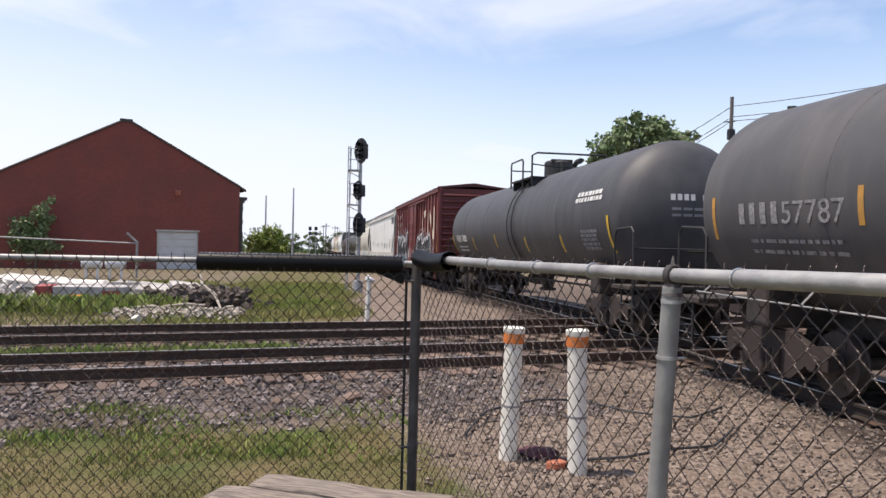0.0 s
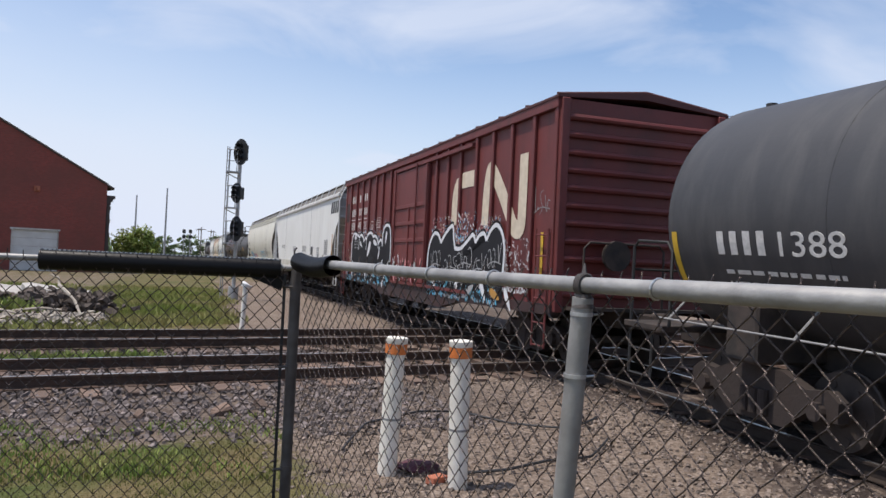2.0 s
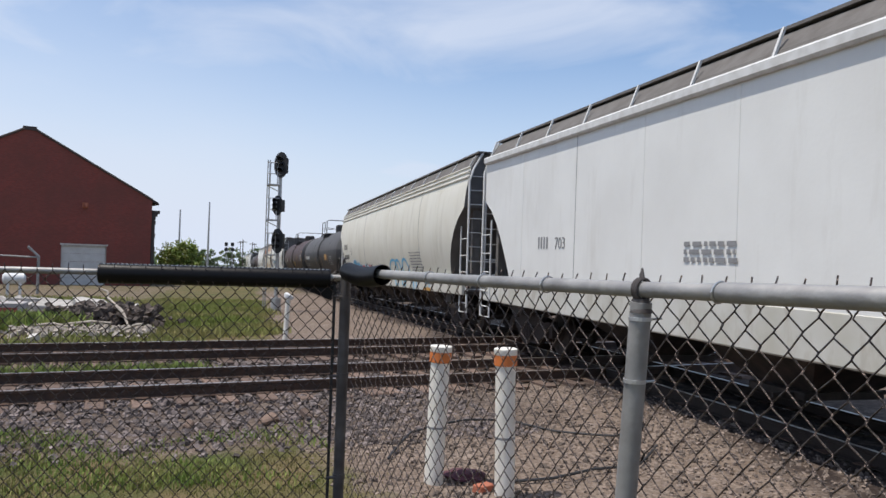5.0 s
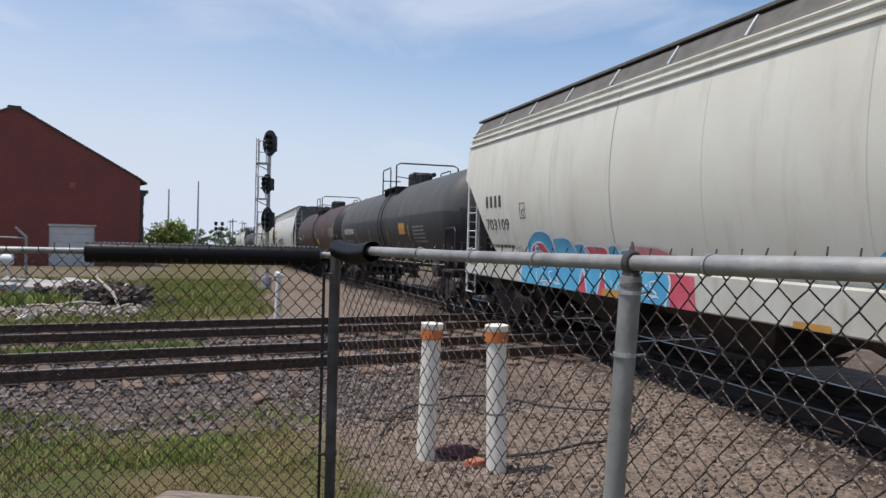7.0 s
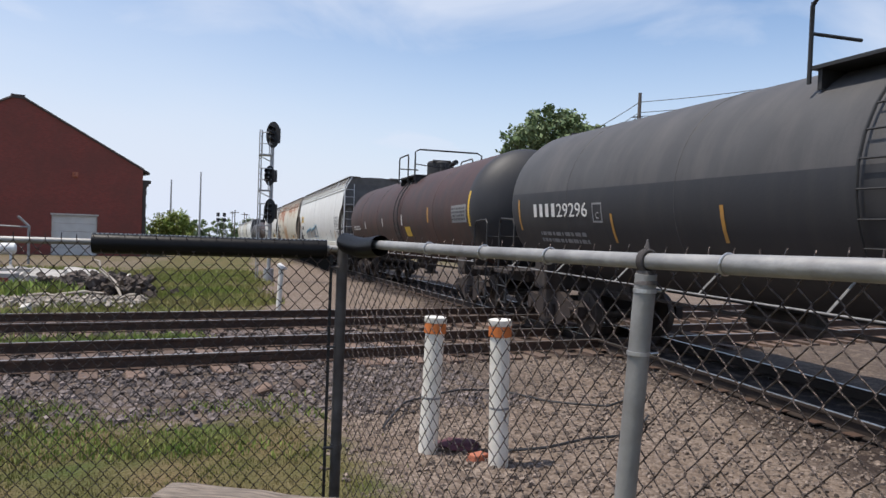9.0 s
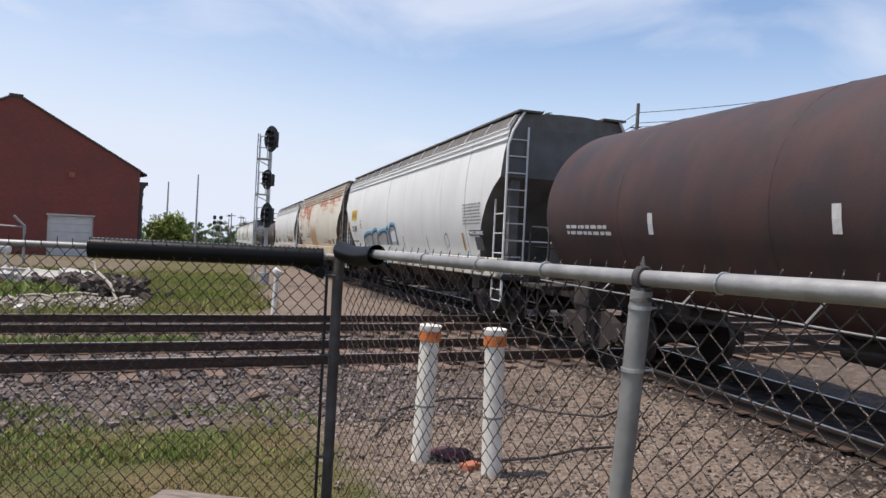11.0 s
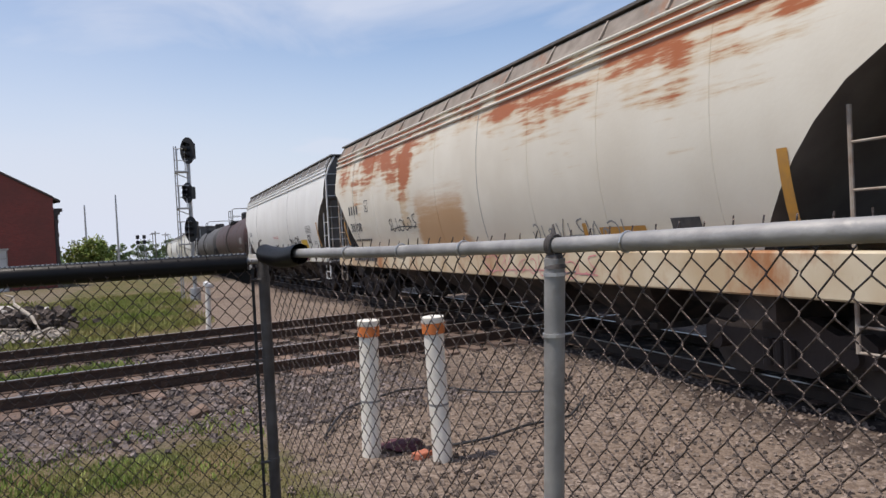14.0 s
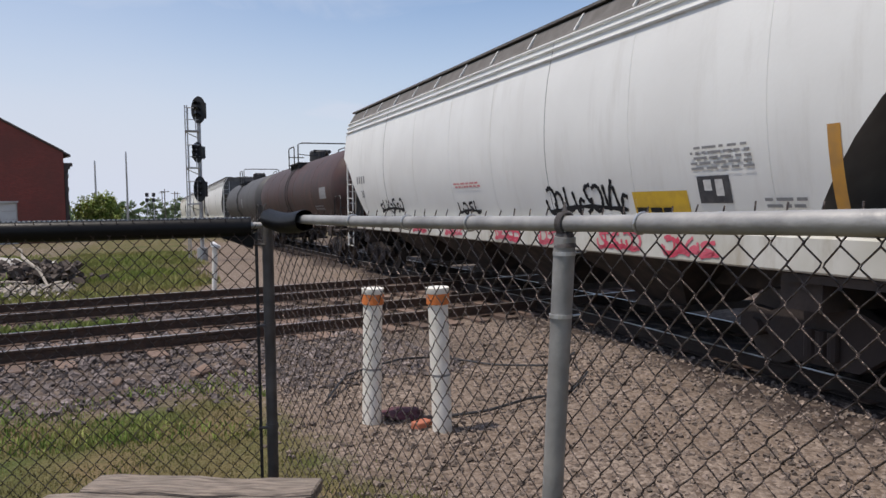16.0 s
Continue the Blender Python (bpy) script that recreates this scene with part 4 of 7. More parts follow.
# ---------------------------------------------------------------- train
def travelled(t):
    return 11.06 * t - 0.192 * t * t / 16 - 0.1876 * t ** 3 / 256


MOVERS = []


def car(name, label, category, lead, trail):
    """A car whose body reaches from lead to trail along the train; its own y runs towards the train's end, z from the rail top."""
    ob = thing(name, label, category, group="freight cars of the passing train")
    mid = (lead + trail) / 2
    MOVERS.append((ob, mid))
    ob["middle"] = mid
    return ob, mid, trail - lead


def truck_parts():
    bm = B()
    box(bm, -1.05, 1.05, -0.22, 0.22, 0.38, 0.66, 0.03)
    box(bm, -0.35, 0.35, -0.35, 0.35, 0.60, 0.72, 0.02)
    bolster = mesh_from(bm, "truck", M["truck"])
    bm = B()
    pts = [(-1.12, 0.36), (-1.12, 0.56), (-0.98, 0.66), (-0.70, 0.62), (-0.36, 0.76), (0.36, 0.76), (0.70, 0.62), (0.98, 0.66), (1.12, 0.56), (1.12, 0.36), (0.92, 0.34), (0.74, 0.40), (0.40, 0.16), (-0.40, 0.16), (-0.74, 0.40), (-0.92, 0.34)]
    lo = [bm.verts.new((-0.07, y, z)) for y, z in pts]
    hi = [bm.verts.new((0.07, y, z)) for y, z in pts]
    bm.faces.new(lo); bm.faces.new(list(reversed(hi)))
    for i in range(len(pts)):
        bm.faces.new((lo[i], hi[i], hi[(i + 1) % len(pts)], lo[(i + 1) % len(pts)]))
    bmesh.ops.recalc_face_normals(bm, faces=bm.faces)
    for s in (-0.14, 0.0, 0.14):
        tube(bm, [(-0.10, s, 0.24), (-0.10, s, 0.52)], 0.06, 10)
    for s in (-0.88, 0.88):
        tube(bm, [(-0.14, s, 0.43), (0.14, s, 0.43)], 0.10, 12)
    side = mesh_from(bm, "side_frame", M["truck"])
    bm = B()
    for s in (-1, 1):
        tube(bm, [(s * 0.66, 0, 0), (s * 0.69, 0, 0), (s * 0.70, 0, 0), (s * 0.80, 0, 0)], [0.44, 0.44, 0.42, 0.41], 26)
        tube(bm, [(s * 0.80, 0, 0), (s * 0.83, 0, 0)], [0.16, 0.14], 16)
    tube(bm, [(-0.98, 0, 0), (0.98, 0, 0)], 0.08, 12)
    for s in (-1, 1):
        for k in range(6):
            a = k * math.pi / 3
            tube(bm, [(s * 0.806, math.cos(a) * 0.29, math.sin(a) * 0.29), (s * 0.815, math.cos(a) * 0.29, math.sin(a) * 0.29)], 0.045, 8)
    wheelset = mesh_from(bm, "wheelset", M["wheel"], True)
    return bolster, side, wheelset


TRUCK = truck_parts()
WHEELS = []


def add_trucks(ob, half):
    for s in (-1, 1):
        t = share("truck", TRUCK[0], ob, pose(0, s * (half - 1.75), 0))
        for x in (-1.02, 1.02):
            share("side_frame", TRUCK[1], t, pose(x, 0, 0, 0, 0, 180 if x > 0 else 0))
        for y in (-0.88, 0.88):
            WHEELS.append((share("wheelset", TRUCK[2], t, pose(0, y, 0.42)), ob, y))


def add_couplers(ob, half):
    for s in (-1, 1):
        bm = B()
        box(bm, -0.16, 0.16, min(s * half, s * (half + 0.55)), max(s * half, s * (half + 0.55)), 0.72, 0.98, 0.02)
        box(bm, -0.14, 0.20, min(s * (half + 0.50), s * (half + 0.80)), max(s * (half + 0.50), s * (half + 0.80)), 0.68, 1.02, 0.05)
        tube(bm, [(0.35, s * half, 0.8), (0.36, s * (half + 0.3), 0.55), (0.2, s * (half + 0.7), 0.50)], 0.025, 6)
        part("coupler", bm, M["truck"], ob, "rusty knuckle coupler with an air hose")


class Flank:
    """Puts flat markings on the near flank of a car; sx gives the flank's half width at each height."""
    def __init__(self, ob, mid, sx):
        self.ob, self.mid, self.sx = ob, mid, sx

    def pt(self, c, z, o=0.006):
        return (-(self.sx(z) + o), c - self.mid, z)

    def patch(self, name, pts, mat, o=0.006, label=""):
        bm = B()
        f = bm.faces.new([bm.verts.new(self.pt(c, z, o)) for c, z in pts])
        bmesh.ops.triangulate(bm, faces=[f])
        bmesh.ops.recalc_face_normals(bm, faces=bm.faces)
        return part(name, bm, mat, self.ob, label)

    def bars(self, name, rects, mat, o=0.006, label=""):
        if name in ("reflector", "stripe", "stain") and len(rects) > 1 or name == "small_plate" and len(rects) in (2, 3):
            for q in rects:
                self.bars(name, [q], mat, o, label)
            return None
        bm = B()
        for c0, c1, z0, z1 in rects:
            n = max(1, int((z1 - z0) / 0.12))
            for k in range(n):
                a, b = z0 + (z1 - z0) * k / n, z0 + (z1 - z0) * (k + 1) / n
                bm.faces.new([bm.verts.new(self.pt(*q, o)) for q in ((c0, a), (c1, a), (c1, b), (c0, b))])
        bmesh.ops.recalc_face_normals(bm, faces=bm.faces)
        return part(name, bm, mat, self.ob, label, kind="stuff" if name == "small_print" else "")

    def stroke(self, name, lines, width, mat, o=0.006, label="", closed=False, wob=0.0):
        """Brush strokes: rounded bands along smooth lines."""
        bm = B()
        for line in lines:
            P_ = [Vector((c, z)) for c, z in line]
            m = len(P_)
            sm = []
            rng = range(m if closed else m - 1)
            for i in rng:
                p0 = P_[(i - 1) % m] if (closed or i > 0) else P_[i]
                p1, p2 = P_[i], P_[(i + 1) % m]
                p3 = P_[(i + 2) % m] if (closed or i + 2 < m) else p2
                for k in range(5):
                    t = k / 5
                    sm.append(0.5 * ((2 * p1) + (p2 - p0) * t + (2 * p0 - 5 * p1 + 4 * p2 - p3) * t * t + (3 * p1 - p0 - 3 * p2 + p3) * t ** 3))
            if not closed:
                sm.append(P_[-1])
            L, R = [], []
            for i, p in enumerate(sm):
                a = sm[i - 1] if (i > 0 or closed) else p
                b = sm[(i + 1) % len(sm)] if (i + 1 < len(sm) or closed) else p
                d = b - a
                d = d.normalized() if d.length > 1e-6 else Vector((1, 0))
                q = Vector((-d.y, d.x)) * width / 2 * (1 + wob * math.sin(i * 2.3))
                L.append(bm.verts.new(self.pt(p.x + q.x, p.y + q.y, o))); R.append(bm.verts.new(self.pt(p.x - q.x, p.y - q.y, o)))
            for i in range(len(sm) if closed else len(sm) - 1):
                j = (i + 1) % len(sm)
                bm.faces.new((L[i], L[j], R[j], R[i]))
        bmesh.ops.recalc_face_normals(bm, faces=bm.faces)
        return part(name, bm, mat, self.ob, label)

    def text(self, s, c, z, size, mat, width=None, o=0.006):
        me = text_mesh(s, size, mat)
        top = z + size * 0.7
        up = Vector((-(self.sx(top) - self.sx(z)), 0, top - z)).normalized()
        X = Vector((0, -1, 0))
        Z = X.cross(up)
        p = Vector(self.pt(c, z, o))
        k = width / max(v.co.x * 2 for v in me.vertices) if width else 1.0
        if k != 1.0:
            for v in me.vertices:
                v.co.x *= k
        ob = share("lettering", me, self.ob)
        ob.matrix_basis = Matrix(((X.x, up.x, Z.x, p.x), (X.y, up.y, Z.y, p.y), (X.z, up.z, Z.z, p.z), (0, 0, 0, 1)))
        return tagged(ob, "stencilled car number")

    def letters(self, n, c0, c1, z0, z1, mat, seed=0, o=0.006):
        """Blocks the size of capital letters in place of an owner's mark, from c0 on the left to c1."""
        w = (c1 - c0) / n
        for i in range(n):
            a, b = c0 + w * (i + 0.24), c0 + w * (i + 0.76)
            self.bars("owner_mark", [(min(a, b), max(a, b), z0, z1)], mat, o)

    def small_print(self, c0, c1, z0, z1, rows, mat, seed=0, fill=0.55):
        r, rects = random.Random(seed), []
        lo, hi = min(c0, c1), max(c0, c1)
        h = (z1 - z0) / rows
        for i in range(rows):
            x = lo + r.uniform(0, 0.1) * (hi - lo)
            while x < hi - 0.03:
                w = r.uniform(0.05, 0.22)
                rects.append((x, min(x + w, hi), z0 + h * i + h * 0.2, z0 + h * i + h * (0.2 + fill)))
                x += w + r.uniform(0.03, 0.06)
        return self.bars("small_print", rects, mat, 0.014)


HEAD = 0.78                                               # depth of the dished leading head


def head_letters(ob, L, blocks, texts=(), R=1.5, zc=2.45):
    """Stencils that follow the dished leading head: blocks (x0, x1, z0, z1, material), texts (words, x, z, size, width, material)."""
    def on(x, z, o=0.005):
        r2 = min(((x / R) ** 2 + ((z - zc) / R) ** 2), 0.98)
        return (x, -L / 2 + HEAD * (1 - math.sqrt(1 - r2)) - o, z)
    for x0, x1, z0, z1, mat in blocks:
        bm = B()
        n = max(1, int((x1 - x0) / 0.06))
        for k in range(n):
            a, b = x0 + (x1 - x0) * k / n, x0 + (x1 - x0) * (k + 1) / n
            bm.faces.new([bm.verts.new(on(*q)) for q in ((a, z0), (b, z0), (b, z1), (a, z1))])
        part("small_print", bm, mat, ob)
    for s, x, z, size, width, mat in texts:
        me = text_mesh(s, size, mat)
        k = width / max(v.co.x * 2 for v in me.vertices)
        for v in me.vertices:
            v.co = on(x + v.co.x * k, z + v.co.y, 0.005 + v.co.z)
        share("lettering", me, ob)


def tank_car(label, lead, trail, mat, R=1.5, zc=2.45, platform=0.5, lead_black=0.0, rail=0.58, seed=0, dome=True, detail=True, two_tone=False):
    ob, mid, L = car("tank_car", label, "tank car", lead, trail)
    h = L / 2
    # shell with dished ends
    def shell(y0, y1, cap0, cap1, rr):
        bm = B()
        prof = []
        if cap0:
            prof += [(y0 + HEAD * (1 - math.sin(a)), rr * math.cos(a)) for a in [math.pi / 2 * k / 9 for k in range(9, 0, -1)]]
        n = max(2, int((y1 - y0) / 1.5))
        a0, a1 = y0 + (HEAD if cap0 else 0), y1 - (0.62 if cap1 else 0)
        prof += [(a0 + (a1 - a0) * k / n, rr) for k in range(n + 1)]
        if cap1:
            prof += [(y1 - 0.62 * (1 - math.sin(a)), rr * math.cos(a)) for a in [math.pi / 2 * k / 9 for k in range(1, 10)]]
        N = 56
        rings = [[bm.verts.new((math.cos(2 * math.pi * j / N) * max(r, 0.01), y, zc + math.sin(2 * math.pi * j / N) * max(r, 0.01))) for j in range(N)] for y, r in prof]
        for i in range(len(rings) - 1):
            for j in range(N):
                bm.faces.new((rings[i][j], rings[i + 1][j], rings[i + 1][(j + 1) % N], rings[i][(j + 1) % N]))
        bmesh.ops.recalc_face_normals(bm, faces=bm.faces)
        return bm
    if lead_black:
        part("shell", shell(-h + lead_black, h, False, True, R), mat, ob, "faded tank shell", True)
        part("end_section", shell(-h, -h + lead_black + 0.01, True, False, R + 0.004), M["tank_black"], ob, "black end section of the tank", True)
    else:
        sh = part("shell", shell(-h, h, True, True, R), mat, ob, "smooth cylindrical tank shell with dished ends", True)
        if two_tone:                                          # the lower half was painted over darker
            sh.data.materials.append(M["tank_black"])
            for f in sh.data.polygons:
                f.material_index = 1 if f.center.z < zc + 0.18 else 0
    # weld bands
    for y in (-h * 0.55, -h * 0.12, h * 0.3, h * 0.66):
        bm = B()
        tube(bm, [(math.cos(a) * (R + 0.001), y, zc + math.sin(a) * (R + 0.001)) for a in [2 * math.pi * k / 40 for k in range(40)]], 0.007, 4, closed=True)
        part("weld_seam", bm, mat, ob)
    # saddles, stub sills, end platforms
    for s in (-1, 1):
        bm = B()
        box(bm, -0.35, 0.35, min(s * (h - 3.4), s * (h + 0.25)), max(s * (h - 3.4), s * (h + 0.25)), 0.72, 1.02, 0.02)
        box(bm, -1.35, 1.35, s * (h - 1.75) - 0.25, s * (h - 1.75) + 0.25, 0.80, 1.45, 0.03)
        box(bm, -1.5, 1.5, min(s * (h - 0.5), s * (h + 0.35)), max(s * (h - 0.5), s * (h + 0.35)), 0.98, 1.06, 0.01)
        part("end_frame", bm, M["car_under"], ob, "black stub sill and end platform")
        bm = B()
        y = s * (h + 0.30)
        for x in (-1.42, 1.42):
            tube(bm, [(x, s * (h - 0.55), 1.05), (x, s * (h - 0.55), 2.0), (x, s * (h - 0.45), 2.12), (x, s * (h + 0.2), 2.14), (x, y, 2.05), (x, y, 1.05)], 0.022, 7)
            tube(bm, [(x, y, 0.35), (x, y, 1.05)], 0.02, 6)
            tube(bm, [(x, y - s * 0.5, 0.35), (x, y - s * 0.5, 1.05)], 0.02, 6)
            for z in (0.36, 0.7):
                tube(bm, [(x, y, z), (x, y - s * 0.5, z)], 0.016, 6)
        tube(bm, [(-1.42, y, 1.75), (1.42, y, 1.75)], 0.02, 6)
        part("end_handrail", bm, M["black"], ob, "bent black pipe handrail", True)
    # side handrails
    for x in (-1, 1):
        bm = B()
        tube(bm, [(x * 1.47, -h + 0.4, 1.16), (x * 1.47, h - 0.4, 1.16)], 0.013, 6)
        for k in range(9):
            y = -h + 0.6 + (L - 1.2) * k / 8
            tube(bm, [(x * 1.47, y, 1.16), (x * 1.12, y, 1.50)], 0.015, 5)
        part("side_handrail", bm, M["galv"], ob, "long grey handrail along the tank")
    bm = B()
    tube(bm, [(0, 0.2, 1.02), (0, 0.2, 0.55)], [0.22, 0.16], 12); box(bm, -0.2, 0.2, 0.0, 0.4, 0.48, 0.56)
    tube(bm, [(-0.5, -h + 3, 0.85), (-0.5, h - 3, 0.85)], 0.03, 6)
    tube(bm, [(0.5, 2.2, 0.75), (0.5, 3.4, 0.75)], 0.2, 12)
    part("bottom_outlet", bm, M["car_under"], ob)
    add_trucks(ob, h); add_couplers(ob, h + 0.15)
    # dome, valves and platform
    top = zc + R
    py = platform
    bm = B(); tube(bm, [(0, py, top - 0.1), (0, py, top + 0.36), (0, py, top + 0.42)], [0.42, 0.42, 0.36], 22)
    tube(bm, [(-0.32, py - 0.3, top + 0.40), (0.32, py - 0.3, top + 0.40)], 0.05, 8)
    d = part("dome", bm, M["black"], ob, "black valve dome", True)
    bm = B()
    tube(bm, [(-0.1, py - 0.75, top - 0.05), (-0.1, py - 0.75, top + 0.28)], 0.09, 10)
    part("valve", bm, M["black"], ob, smooth=True)
    bm = B()
    tube(bm, [(0.1, py - 1.1, top - 0.05), (0.1, py - 1.1, top + 0.20), (0.1, py - 1.35, top + 0.26), (0.1, py - 1.6, top + 0.26)], 0.08, 10)
    part("vent_pipe", bm, M["black"], ob, smooth=True)
    bm = B()
    tube(bm, [(-0.15, py + 0.7, top - 0.05), (-0.15, py + 0.7, top + 0.35)], 0.04, 8)
    part("valve", bm, M["black"], ob, smooth=True)
    for x in (-1, 1):
        bm = B()
        box(bm, min(x * 0.55, x * 1.15), max(x * 0.55, x * 1.15), py - 1.1, py + 1.1, top - 0.20, top - 0.16)
        for y in (-1.0, 0, 1.0):
            box(bm, min(x * 0.6, x * 1.1), max(x * 0.6, x * 1.1), py + y - 0.03, py + y + 0.03, top - 0.42, top - 0.20)
        part("platform", bm, M["black"], ob, "black grating platform")
    hr = top + rail
    for x in (-1.15, 1.15):
        bm = B()
        tube(bm, [(x, py + 1.1, top - 0.35), (x, py + 1.1, hr - 0.08), (x, py + 1.02, hr), (x, py - 0.12, hr), (x, py - 0.2, hr - 0.08), (x, py - 0.2, top - 0.35)], 0.026, 7)
        tube(bm, [(x, py + 1.1, hr - 0.04), (x, py + 1.1, top + 0.2), (x * 0.4, py + 1.1, top + 0.2)], 0.022, 7)
        part("guard_rail", bm, M["black"], ob, "black pipe guard rail beside the dome", True)
    bm = B()
    tube(bm, [(-1.15, py - 1.1, top - 0.35), (-1.15, py - 1.1, hr), (-1.0, py - 1.1, hr + 0.08), (1.0, py - 1.1, hr + 0.08), (1.15, py - 1.1, hr), (1.15, py - 1.1, top - 0.35)], 0.028, 7)
    tube(bm, [(-1.15, py - 1.1, top + 0.18), (-0.5, py - 1.1, top + 0.12), (0.5, py - 1.1, top + 0.12), (1.15, py - 1.1, top + 0.18)], 0.018, 7)
    part("guard_rail", bm, M["black"], ob, "black pipe guard rail across the dome platform", True)
    bm = B()
    la, lb = py - 0.52, py - 0.02
    for y in (la, lb):
        tube(bm, [(-(R + 0.07) * math.cos(q), y, zc + (R + 0.07) * math.sin(q)) for q in [radians(-38 + 11 * k) for k in range(9)]] + [(-1.12, y, top - 0.15)], 0.018, 6)
    for k in range(9):
        q = radians(-34 + 10.5 * k)
        tube(bm, [(-(R + 0.07) * math.cos(q), la, zc + (R + 0.07) * math.sin(q)), (-(R + 0.07) * math.cos(q), lb, zc + (R + 0.07) * math.sin(q))], 0.012, 6)
    part("ladder", bm, M["black"], ob, "curved black ladder up the side of the tank", True)
    if detail:
        bm = B()
        for k in range(3):
            tube(bm, [(-0.35 + 0.2 * k, h - 0.95, top - 0.2), (-0.35 + 0.2 * k, h - 0.95, top - 0.02)], 0.07, 8)
        part("vent", bm, M["black"], ob, smooth=True)
    sx = lambda z: math.sqrt(max(R * R - (z - zc) ** 2, 0.01))
    return ob, Flank(ob, mid, sx)


def hopper_car(label, lead, trail, body, sill, iron, roof=None, end=None, ribs=None, straight=False, sill_z=0.93, eave=4.02, seed=0):
    up = -0.16 if straight else -0.24
    eave -= up
    ob, mid, L = car("covered_hopper_car", label, "hopper car", lead, trail)
    h = L / 2
    zs = [1.46, 1.6, 1.8, 2.05, 2.35, 2.65, 2.95, 3.2, 3.45, 3.70, eave]
    def sx(z):
        if straight:
            return 1.56
        k = (z - 2.8) / 1.3
        return 1.60 - (0.15 if k > 0 else 0.24) * k * k
    def reach(z):
        """How far the side sheet runs towards the car's end at height z."""
        if z >= 3.15:
            return h
        k = (3.15 - z) / (3.15 - 1.46)
        return h - 1.62 * k ** 0.62 - 0.05 * k
    bm = B()
    N = 30
    sides = {}
    for s in (-1, 1):
        g = []
        for z in zs:
            r = reach(z)
            g.append([bm.verts.new((s * sx(z), -r + 2 * r * i / N, z)) for i in range(N + 1)])
        for a in range(len(zs) - 1):
            for i in range(N):
                bm.faces.new((g[a][i], g[a][i + 1], g[a + 1][i + 1], g[a + 1][i]))
        sides[s] = g
    # end faces get a darker colour that stands in for shade under the overhang
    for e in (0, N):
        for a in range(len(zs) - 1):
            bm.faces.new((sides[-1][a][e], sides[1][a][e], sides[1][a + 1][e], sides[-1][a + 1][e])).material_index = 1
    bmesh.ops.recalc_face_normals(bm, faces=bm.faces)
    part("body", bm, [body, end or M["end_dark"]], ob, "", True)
    # weld seams down the side
    for k in range(1, 9):
        y = -h + L * k / 9 + 0.15 * math.sin(k * 5 + seed)
        bm = B()
        tube(bm, [(-(sx(z) + 0.001), y, z) for z in zs if abs(y) < reach(z)], 0.006, 4)
        part("weld_seam", bm, M["lettering_grey"] if (k + seed) % 4 == 0 else body, ob)
    # eave ribs
    for s in (-1, 1):
        if straight:
            bm = B(); box(bm, min(s * 1.53, s * 1.64), max(s * 1.53, s * 1.64), -h, h, eave - 0.14, eave + 0.02, 0.03)
            part("eave", bm, iron, ob, "pale top chord")
        else:
            for z in (eave - 0.02, eave - 0.14, eave - 0.28):
                bm = B(); tube(bm, [(s * (sx(z) + 0.012), -h, z), (s * (sx(z) + 0.012), h, z)], 0.026, 8)
                part("eave", bm, ribs or body, ob, "rounded rib along the eave", True)
    # roof
    bm = B()
    e0 = 1.52 if straight else sx(eave)
    prof = [(-e0, eave), (-e0 + 0.06, eave + 0.20 + up / 2), (-1.24, eave + 0.53 + up), (-0.30, eave + 0.60 + up), (0.30, eave + 0.60 + up), (1.24, eave + 0.53 + up), (e0 - 0.06, eave + 0.20 + up / 2), (e0, eave)]
    a0 = [bm.verts.new((x, -h, z)) for x, z in prof]
    a1 = [bm.verts.new((x, h, z)) for x, z in prof]
    for i in range(len(prof) - 1):
        bm.faces.new((a0[i], a1[i], a1[i + 1], a0[i + 1]))
    bm.faces.new(a0); bm.faces.new(list(reversed(a1)))
    bmesh.ops.recalc_face_normals(bm, faces=bm.faces)
    part("roof", bm, roof or M["roofwalk"], ob, "weathered brown-grey roof")
    bm = B()
    box(bm, -1.27, -0.72, -h - 0.1, h + 0.1, eave + 0.57 + up, eave + 0.61 + up)
    box(bm, 0.72, 1.27, -h - 0.1, h + 0.1, eave + 0.57 + up, eave + 0.61 + up)
    box(bm, -0.28, 0.28, -h + 0.8, h - 0.8, eave + 0.55 + up, eave + 0.66 + up, 0.03)
    part("running_board", bm, M["roofwalk"], ob, "grey grating roof walk")
    bm = B(); box(bm, -0.015, 0.015, -0.02, 0.02, 0, 0.55 + up)
    br = mesh_from(bm, "bracket", iron)
    n = 13
    for k in range(n + 1):
        y = -h + 0.15 + (L - 0.3) * k / n
        for s in (-1, 1):
            m = Matrix.Translation((s * (e0 + 0.0), y, eave + 0.03)) @ pose(0, 0, 0, 0, -s * (21 if straight else 33), 0)
            share("bracket", br, ob, m)
    # sill, underframe, chutes
    for s in (-1, 1):
        bm = B(); box(bm, min(s * 1.40, s * 1.57), max(s * 1.40, s * 1.57), -h + 0.05, h - 0.05, sill_z, 1.47, 0.02)
        part("side_sill", bm, sill, ob, "deep side sill")
    bm = B()
    box(bm, -0.35, 0.35, -h - 0.2, h + 0.2, 0.72, 1.05, 0.02)
    for s in (-1, 1):
        box(bm, -1.5, 1.5, min(s * (h - 1.9), s * (h + 0.1)), max(s * (h - 1.9), s * (h + 0.1)), 1.02, 1.10)
        box(bm, -1.4, 1.4, s * (h - 1.75) - 0.25, s * (h - 1.75) + 0.25, 0.74, 1.10)
    part("underframe", bm, M["car_under"], ob)
